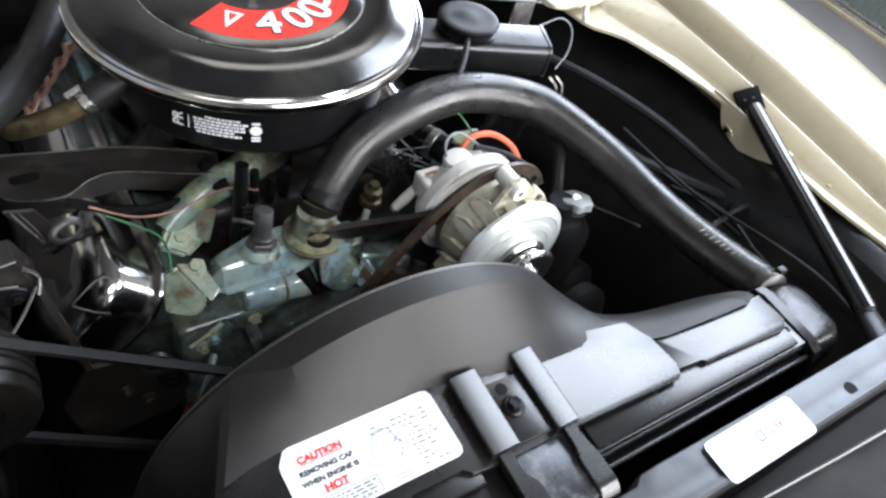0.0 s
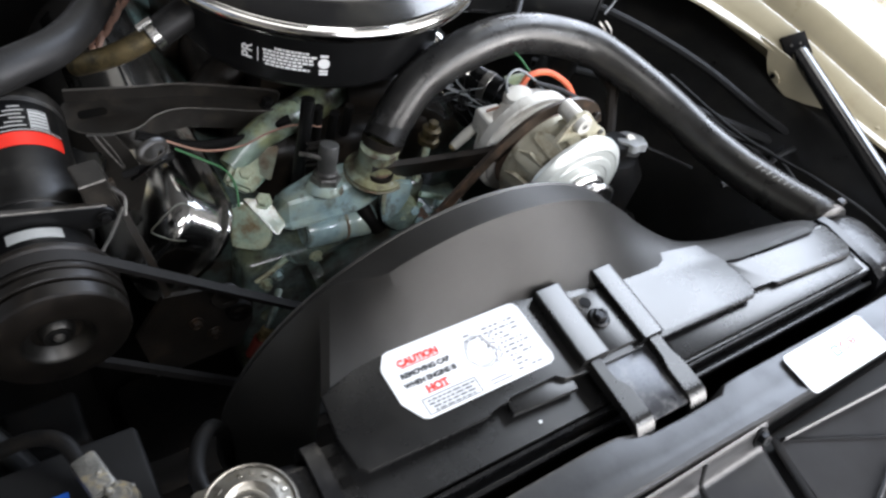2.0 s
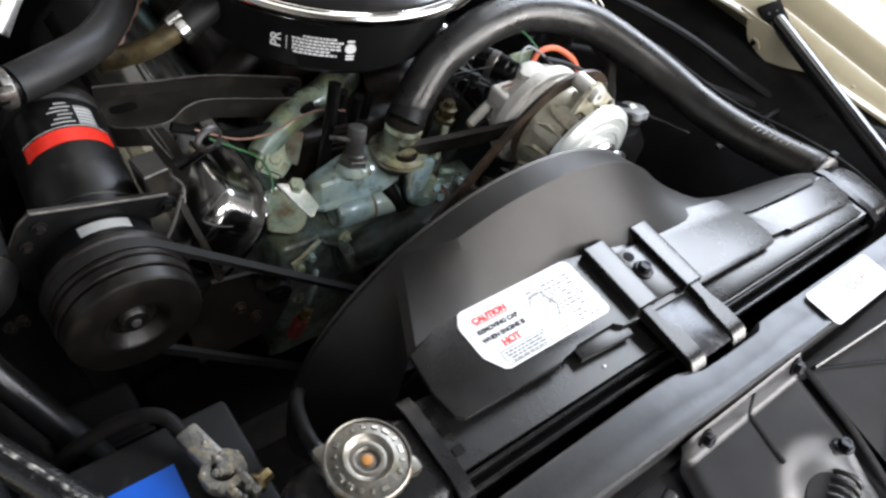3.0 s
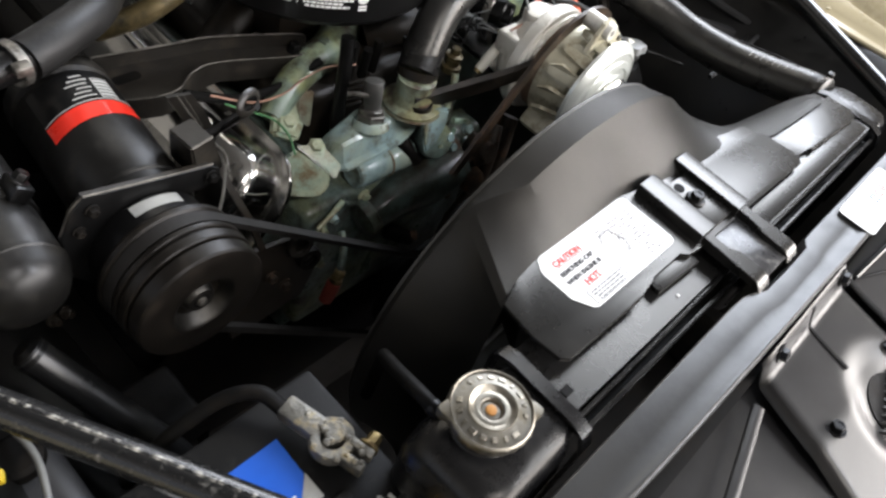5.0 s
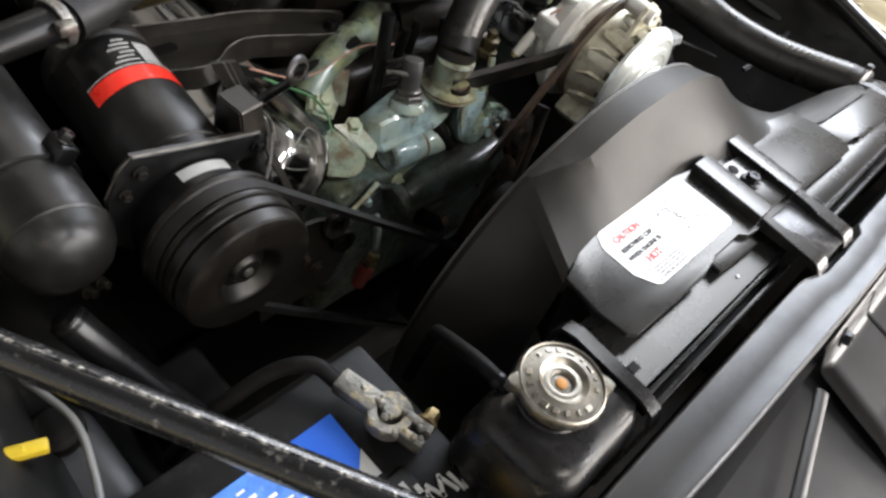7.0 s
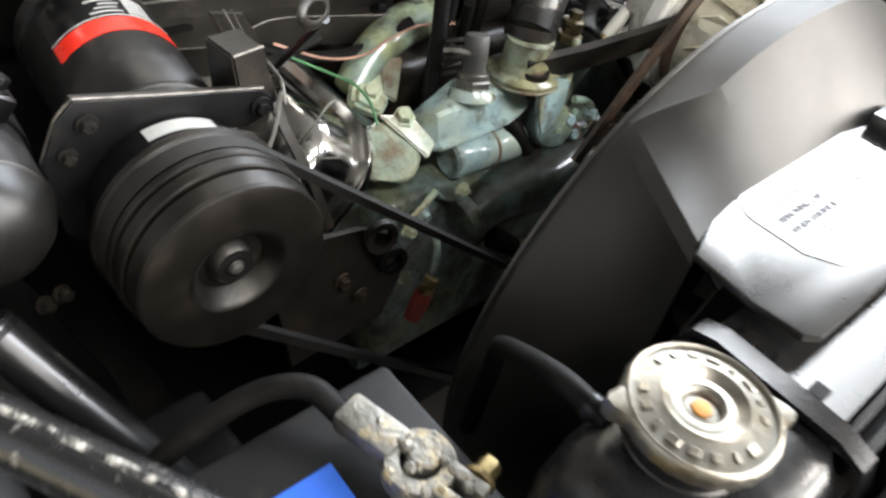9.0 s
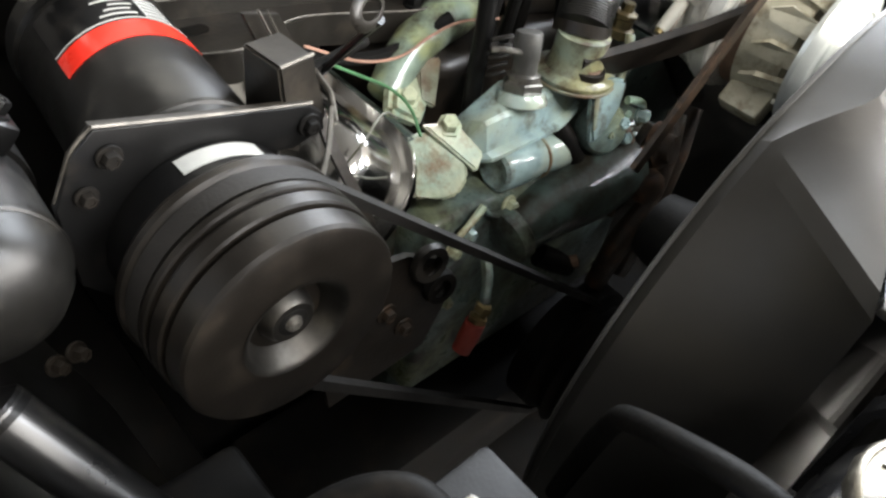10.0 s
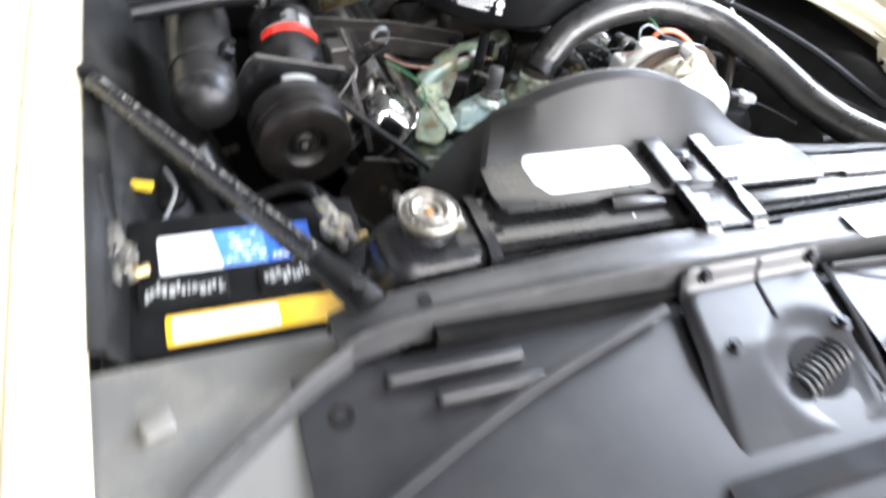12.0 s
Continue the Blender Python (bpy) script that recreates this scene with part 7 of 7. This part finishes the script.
# ---- struts ----
def strut(name, top, bottom, r, label):
    th = thing(name, label, "brace", bottom, "fender braces")
    a, b = Vector(top), Vector(bottom)
    d = (b - a).normalized()
    part("rod", tube(B(), [a + d * 0.02, b - d * 0.03], r, 20), M_PIPE if top[0] > 0 else M_WORNBLACK, th, "black tube with a worn bright edge")
    if top[0] < 0:
        off = Vector((0.35, -0.25, 0.88)).normalized() * (r * 0.965)
        part("worn_edge", tube(B(), [a + d * 0.03 + off, (a + b) / 2 + off, b - d * 0.04 + off], 0.0026, 8, 12), M_SCUFF, th, "line of bright scuffs")
    part("foot", tube(B(), [b - d * 0.045, b - d * 0.015, b + d * 0.02, b + d * 0.05 + Vector((0, 0, -0.004))], [r, r * 1.25, r * 1.5, r * 1.5], 18, 5, 0.42), M_BLACK, th, "flattened bolted foot")
    part("foot_bolt", hexbolt(B(), b + d * 0.03 + Vector((0, 0, 0.003)), (0, 0, 1), 0.008, 0.010), M_BLACK, th)
    s = 1 if top[0] > 0 else -1
    if s > 0:
        up = Vector((-0.58, -0.25, 0.78)).normalized()
        side = d.cross(up).normalized()
        along = up.cross(side)
        m = Matrix((side, along, up)).transposed().to_4x4()
        m.translation = a + up * 0.004
        part("bracket", box(B(), -0.0185, 0.0185, -0.018, 0.021, -0.006, 0.0035, 0.0015, 2, m), M_BLACKDULL, th, "black folded mounting bracket")
        for k in (-0.006, 0.007):
            part("rivet", lathe(B(), m @ Vector((k, 0.0, 0.003)), up, [(0.0022, 0), (0.0018, 0.0012), (0, 0.0015)], 10), M_DULLSTEEL, th, "small bright rivet")
    else:
        part("bracket", box(B(), -0.014, 0.018, -0.014, 0.014, -0.018, 0.008, 0.003, 2, Matrix.Translation(a) @ Matrix.Rotation(math.atan2(d.y, d.x) + math.pi, 4, "Z")), M_BLACK, th, "black mounting bracket")
    return th


strut("fender_brace", (0.663, 0.287, 0.872), (0.494, -0.092, 0.852), 0.0135, "black tubular brace from the cream fender to the support bar")
strut("fender_brace", (-0.662, 0.366, 0.836), (-0.440, -0.070, 0.869), 0.0130, "scratched black tubular brace over the battery")
pipe = thing("refrigerant_pipe", "black pipe with a bright worn end beside the battery", "pipe", (-0.51, 0.25, 0.70))
part("pipe_body", tube(B(), [(-0.537, 0.292, 0.763), (-0.508, 0.250, 0.708), (-0.476, 0.204, 0.648), (-0.45, 0.16, 0.58)], 0.0155, 18), M_SNORKEL, pipe)
part("end", lathe(B(), (-0.5395, 0.2955, 0.7675), (0.5, -0.7, -0.9), [(0, 0), (0.010, 0), (0.0150, 0.004), (0.0160, 0.012)], 18), M_BLACK, pipe, "rounded end")

# ---- battery ----
bat = thing("battery", "black car battery with blue, white and yellow labels", "battery", (-0.525, 0.02, 0.60))
part("case", box(B(), -0.662, -0.384, -0.070, 0.118, 0.60, 0.785, 0.006, 2), M_BATTERY, bat, "black plastic case")
part("lid", box(B(), -0.666, -0.380, -0.074, 0.122, 0.780, 0.796, 0.005, 2), M_BATTERY, bat, "black plastic lid")
part("vent_cover", box(B(), -0.630, -0.540, -0.018, 0.020, 0.794, 0.8025, 0.004, 2), M_BATTERY, bat, "raised vent cover")
part("vent_cover", box(B(), -0.510, -0.425, -0.018, 0.020, 0.794, 0.8025, 0.004, 2), M_BATTERY, bat, "raised vent cover")
ZB = 0.7965
part("label_paper", slab(B(), rounded(-0.606, -0.490, 0.030, 0.086, 0.003), ZB, ZB + 0.0006), M_WHITE, bat, "white paper label")
part("label_panel_blue", slab(B(), [(-0.541, 0.030), (-0.4935, 0.030), (-0.4935, 0.086), (-0.548, 0.086)], ZB + 0.0006, ZB + 0.0010), mat("pale_blue_print", (0.07, 0.20, 0.58), 0.38, vary=0.25, scale=90, dirt=(0.30, 0.42, 0.72), dirt_amt=0.3, dscale=60), bat, "paler blue printed panel")
bm = B()
rng = random.Random(3)
for row in range(6):
    x = -0.537
    while x < -0.502:
        w = 0.003 + 0.006 * rng.random()
        if rng.random() < 0.7:
            box(bm, x, x + w, 0.036 + 0.008 * row, 0.0378 + 0.008 * row + 0.001 * rng.random(), ZB + 0.0010, ZB + 0.0013)
        x += w + 0.002
part("label_print", bm, M_WHITE, bat, "rows of white print blocks")
bm = slab(B(), [(-0.494, 0.030), (-0.458, 0.030), (-0.442, 0.050), (-0.441, 0.086), (-0.494, 0.086)], ZB, ZB + 0.0007)
part("label_blue", bm, M_BLUE, bat, "bright blue end of the label")
bm = slab(B(), [(-0.470, 0.026), (-0.441, 0.026), (-0.441, 0.050), (-0.458, 0.032)], ZB + 0.0007, ZB + 0.0011)
part("label_corner", bm, M_GREYTXT, bat, "pale label corner")
bm = B()
for row in range(2):
    x = -0.488
    while x < -0.462:
        w = 0.002 + 0.004 * rng.random()
        box(bm, x, x + w, 0.0385 - 0.005 * row, 0.0405 - 0.005 * row, ZB + 0.0007, ZB + 0.0011)
        x += w + 0.0012
part("label_print", bm, M_WHITE, bat, "small white print")
part("label_yellow", slab(B(), rounded(-0.606, -0.428, -0.066, -0.030, 0.003), ZB, ZB + 0.0006), M_YELLOW, bat, "yellow warning label")
part("label_panel", slab(B(), rounded(-0.600, -0.496, -0.062, -0.034, 0.002), ZB + 0.0006, ZB + 0.0010), M_WHITE, bat, "white panel of the warning label")
for x0, x1 in ((-0.622, -0.548), (-0.503, -0.430)):
    bm = B()
    x = x0
    while x < x1:
        w = 0.002 + 0.004 * rng.random()
        y0 = -0.012 + 0.010 * rng.random()
        box(bm, x, x + w, y0, y0 + 0.010 + 0.006 * rng.random(), 0.8022, 0.8034)
        if rng.random() < 0.5:
            box(bm, x, x + w * 2, y0 + 0.004, y0 + 0.007, 0.8022, 0.8034)
        x += w + 0.0012 + 0.002 * rng.random()
    part("moulded_print", bm, M_GREYTXT, bat, "worn pale moulded print")
bm = B()
for k in range(9):
    m = Matrix.Translation((-0.425 + 0.006 * k, -0.012 + 0.003 * math.sin(k), 0.7968)) @ Matrix.Rotation(0.5 * math.sin(2.3 * k), 4, "Z")
    box(bm, -0.0016, 0.0016, -0.009, 0.009, 0, 0.0012, 0, 1, m)
part("moulded_print", bm, M_GREYTXT, bat, "worn pale moulded print")
for x, y in ((-0.408, 0.056), (-0.638, 0.052)):
    part("post", lathe(B(), (x, y, 0.795), (0, 0, 1), [(0.011, 0), (0.0095, 0.022), (0.008, 0.0235), (0, 0.0235)], 24), M_LEAD, bat, "lead terminal post")


bat.location += Vector((0.005, 0.003, 0.0))


def clamp(x, y, ang, name, label):
    th = thing(name, label, "battery clamp", (x, y, 0.80), "battery clamps")
    m = Matrix.Translation((x, y, 0.806)) @ Matrix.Rotation(ang, 4, "Z")
    bm = lathe(B(), (0, 0, 0), (0, 0, 1), [(0.0105, 0), (0.0185, 0.0), (0.019, 0.004), (0.0175, 0.012), (0.0105, 0.012)], 26, False)
    bm.transform(m)
    part("ring", bm, M_LEAD, th, "corroded lead ring")
    bm = box(B(), -0.010, 0.010, 0.012, 0.048, 0.0, 0.014, 0.003, 2, m)
    part("barrel", bm, M_LEAD, th, "lead cable barrel")
    part("jaw", box(B(), -0.011, -0.003, -0.034, -0.012, -0.001, 0.013, 0.002, 2, m), M_LEAD, th)
    part("jaw", box(B(), 0.003, 0.011, -0.034, -0.012, -0.001, 0.013, 0.002, 2, m), M_LEAD, th)
    part("clamp_bolt", hexbolt(B(), m @ Vector((0.011, -0.026, 0.006)), m.to_3x3() @ Vector((1, 0, 0)), 0.006, 0.014), M_BRASS, th, "brass clamp bolt")
    rc = random.Random(7)
    bm = B()
    for k in range(22):
        t = rc.uniform(0, 6.28)
        q = Vector((0.0165 * math.cos(t), 0.0165 * math.sin(t), 0.010)) if k < 11 else Vector((rc.uniform(-0.009, 0.009), rc.uniform(-0.03, 0.045), 0.0125))
        g = rc.uniform(0.0018, 0.0042)
        lathe(bm, m @ q, (rc.uniform(-0.4, 0.4), rc.uniform(-0.4, 0.4), 1), [(g, -0.001), (g * 0.9, g * 0.35), (g * 0.5, g * 0.7), (0, g * 0.75)], 7)
    tagged(part("crust", bm, M_LEAD, th), "pale corrosion crust", kind="stuff")
    return th


clamp(-0.408, 0.056, radians(14), "battery_clamp", "corroded grey battery cable clamp on its post")
clamp(-0.638, 0.052, radians(8), "battery_clamp", "pale corroded cable clamp at the fender side")
wire("battery_cable", [(-0.421, 0.100, 0.812), (-0.430, 0.122, 0.818), (-0.455, 0.140, 0.806), (-0.50, 0.150, 0.775), (-0.53, 0.16, 0.72)], 0.0065, M_BLACKDULL, "thick black battery cable", "cable", 8, 14)
wire("battery_cable", [(-0.645, 0.095, 0.812), (-0.652, 0.14, 0.82), (-0.655, 0.20, 0.815), (-0.66, 0.26, 0.78)], 0.0075, M_RUBBER2, "dull black cable beside the fender", "cable", 8, 14)
wire("ground_wire", [(-0.60, 0.118, 0.78), (-0.585, 0.16, 0.775), (-0.575, 0.21, 0.765), (-0.585, 0.27, 0.75)], 0.0030, mat("grey_loom", (0.16, 0.16, 0.15), 0.45), "grey cable beside the battery", "cable", 8, 12)
M_YELLOWPLASTIC = mat("yellow_plastic", (0.50, 0.36, 0.02), 0.4, vary=0.15)
yc = thing("wire_connector", "yellow plastic wire connector on a loose lead", "connector", (-0.625, 0.198, 0.78))
part("shell", box(B(), -0.020, 0.020, -0.0050, 0.0050, -0.004, 0.004, 0.0015, 2, Matrix.Translation((-0.618, 0.198, 0.787)) @ Matrix.Rotation(-0.35, 4, "Z")), M_YELLOWPLASTIC, yc, "yellow plastic shell")
part("latch", box(B(), -0.010, 0.006, -0.003, 0.003, 0.0035, 0.0055, 0.0008, 1, Matrix.Translation((-0.618, 0.198, 0.787)) @ Matrix.Rotation(-0.35, 4, "Z")), M_YELLOWPLASTIC, yc)
part("lead", tube(B(), [(-0.637, 0.194, 0.787), (-0.65, 0.18, 0.782), (-0.658, 0.15, 0.77)], 0.003, 8), M_WIREGRY, yc, "grey lead")
box_ = thing("washer_bottle", "dark plastic bottle with a cap under the yellow connector", "bottle", (-0.60, 0.19, 0.62))
part("shell", box(B(), -0.655, -0.555, 0.135, 0.245, 0.56, 0.735, 0.02, 4), mat("dark_grey_plastic", (0.022, 0.022, 0.023), 0.5, vary=0.2), box_)

part("cap", lathe(B(), (-0.585, 0.222, 0.733), (0, 0, 1), [(0.020, 0), (0.021, 0.003), (0.020, 0.012), (0.016, 0.015), (0, 0.015)], 20), M_BLACKDULL, box_, "black screw cap")

# ---- lower hose and clutter ahead of the engine ----
of = thing("overflow_hose", "thin dull black overflow hose from the filler neck", "hose", (-0.352, 0.01, 0.866))
part("hose_body", tube(B(), [(-0.352, 0.004, 0.866), (-0.352, 0.030, 0.866), (-0.342, 0.058, 0.846), (-0.328, 0.082, 0.820), (-0.318, 0.092, 0.800), (-0.308, 0.10, 0.76), (-0.30, 0.11, 0.68)], 0.0062, 12), M_BLACKDULL, of)
part("clamp", lathe(B(), (-0.352, 0.010, 0.866), (0, 1, 0), [(0.0068, 0), (0.0072, 0.001), (0.0072, 0.005), (0.0068, 0.006)], 18, False), M_BLACK, of, "small spring clamp")
ps = thing("frame_bracket", "dark grimy steel bracket low beside the compressor", "bracket", (-0.43, 0.24, 0.6))
part("plate", box(B(), -0.490, -0.410, 0.235, 0.31, 0.52, 0.590, 0.009, 3), M_BLACKDULL, ps)
part("lip", box(B(), -0.492, -0.408, 0.230, 0.236, 0.54, 0.594, 0.002, 2), M_BLACKDULL, ps, "turned lip")

# ---- clutter on the far side ----
psr = thing("fluid_reservoir", "dark fluid reservoir with a pale grey cap", "reservoir", (0.30, 0.25, 0.70))
part("tank", lathe(B(), (0.300, 0.262, 0.66), (0, 0, 1), [(0.045, 0), (0.052, 0.01), (0.052, 0.10), (0.035, 0.125), (0.020, 0.13), (0.018, 0.145)], 32), M_BLACKDULL, psr)
cap_m = Matrix.Translation((0.321, 0.256, 0.794)) @ Matrix.Rotation(-0.22, 4, "X") @ Matrix.Rotation(0.10, 4, "Y")
lobes = [((0.0215 + 0.0022 * math.cos(6 * a)) * math.cos(a), (0.0215 + 0.0022 * math.cos(6 * a)) * math.sin(a)) for a in (2 * math.pi * k / 48 for k in range(48))]
cap = part("cap", slab(B(), lobes, 0.0, 0.011, cap_m, 0.0015), mat("grey_plastic_cap", (0.24, 0.245, 0.24), 0.45, vary=0.15, bump=0.1), psr, "pale grey lobed cap")
part("cap_button", lathe(B(), cap_m @ Vector((0, 0, 0.0105)), (0.1, -0.22, 1), [(0.0072, 0), (0.0068, 0.002), (0.005, 0.0016), (0, 0.0016)], 18), M_CERAMIC, cap, "white button in the cap")
part("neck", lathe(B(), (0.318, 0.258, 0.762), (0.05, -0.1, 1), [(0.017, 0), (0.0165, 0.026), (0.0185, 0.030)], 24), M_SENSOR, psr, "grey filler neck")
part("vent_hose", tube(B(), [(0.345, 0.250, 0.792), (0.375, 0.225, 0.785), (0.405, 0.20, 0.775)], 0.0022, 6), M_WIREBLK, psr, "thin vent hose")
wire("brake_pipe", [(0.318, 0.275, 0.725), (0.330, 0.300, 0.775), (0.342, 0.325, 0.803), (0.352, 0.345, 0.818), (0.362, 0.39, 0.82)], 0.0085, M_BROWN, "tarnished pipe behind the alternator", "pipe")
for pts, r in (([(0.30, 0.52, 0.80), (0.40, 0.44, 0.80), (0.50, 0.32, 0.775), (0.60, 0.20, 0.765), (0.66, 0.08, 0.76)], 0.0085),
               ([(0.34, 0.50, 0.76), (0.44, 0.40, 0.77), (0.53, 0.28, 0.76), (0.64, 0.13, 0.74)], 0.0065),
               ([(0.48, 0.40, 0.78), (0.53, 0.27, 0.77), (0.555, 0.12, 0.765), (0.56, 0.02, 0.75)], 0.0035),
               ([(0.43, 0.16, 0.77), (0.50, 0.155, 0.785), (0.56, 0.165, 0.785), (0.60, 0.17, 0.78)], 0.004),
               ([(0.38, 0.62, 0.82), (0.47, 0.50, 0.83), (0.55, 0.36, 0.815), (0.600, 0.22, 0.79), (0.66, 0.06, 0.77)], 0.0075),
               ([(0.50, 0.36, 0.80), (0.52, 0.22, 0.79), (0.545, 0.10, 0.80), (0.58, 0.02, 0.79), (0.60, -0.06, 0.77)], 0.0028),
               ([(0.52, 0.25, 0.77), (0.545, 0.17, 0.785), (0.56, 0.10, 0.76), (0.57, 0.04, 0.74)], 0.003)):
    wire("wiring_loom", pts, r, M_WIREBLK, "black wiring loom along the inner fender", "wire")
for x, y, z, r in ((0.33, 0.20, 0.60, 0.07), (0.40, 0.28, 0.55, 0.06)):
    bm = lathe(B(), (x, y, z), (0.2, -1, 0.2), [(0.02, 0), (r * 0.6, 0.004), (r, 0.01), (r, 0.03), (r * 0.8, 0.035)], 36)
    solo("steering_pulley", bm, M_BLACKDULL, "dark belt pulley low in the bay", "pulley")
wire("red_white_wire", [(-0.250, 0.455, 0.800), (-0.205, 0.440, 0.782), (-0.158, 0.444, 0.772), (-0.124, 0.447, 0.780), (-0.093, 0.442, 0.789), (-0.062, 0.425, 0.793)], 0.0013, M_WIRERST, "faded red and white wire over the engine front")
wire("green_wire", [(-0.235, 0.45, 0.785), (-0.205, 0.435, 0.770), (-0.186, 0.422, 0.760), (-0.182, 0.400, 0.752), (-0.186, 0.380, 0.738)], 0.0014, M_WIREGRN, "green wire along the valve cover")
wire("black_loom", [(-0.27, 0.475, 0.795), (-0.215, 0.462, 0.775), (-0.160, 0.462, 0.766), (-0.118, 0.463, 0.772), (-0.088, 0.460, 0.784)], 0.0058, M_BLACKDULL, "black loom over the engine front")
for k, (x, y, z) in enumerate(((-0.275, 0.335, 0.800),)):
    pts = [(x + 0.022 * math.cos(a) + 0.004 * k, y + 0.006 * math.sin(2 * a), z + 0.018 * math.sin(a) - 0.004 * a) for a in np.linspace(0.3, 5.2, 10)]
    wire("loose_wire", pts, 0.0008, mat("drab_wire", (0.09, 0.09, 0.07), 0.5), "thin loose wire by the valve cover", n=4, seg=6)
rng = random.Random(11)
for k in range(9):
    x0, y0, z0 = 0.090 + 0.08 * rng.random(), 0.40 + 0.03 * rng.random(), 0.785 + 0.035 * rng.random()
    pts = [(x0 + 0.03 * rng.uniform(-1, 1), y0 + 0.02 * rng.uniform(-1, 1), z0 + 0.02 * rng.uniform(-1, 1)) for _ in range(5)]
    wire("loose_wire", pts, 0.0012, M_WIREBLK if k % 3 else M_WIREGRY, "tangled thin wire under the radiator hose", n=6, seg=6)
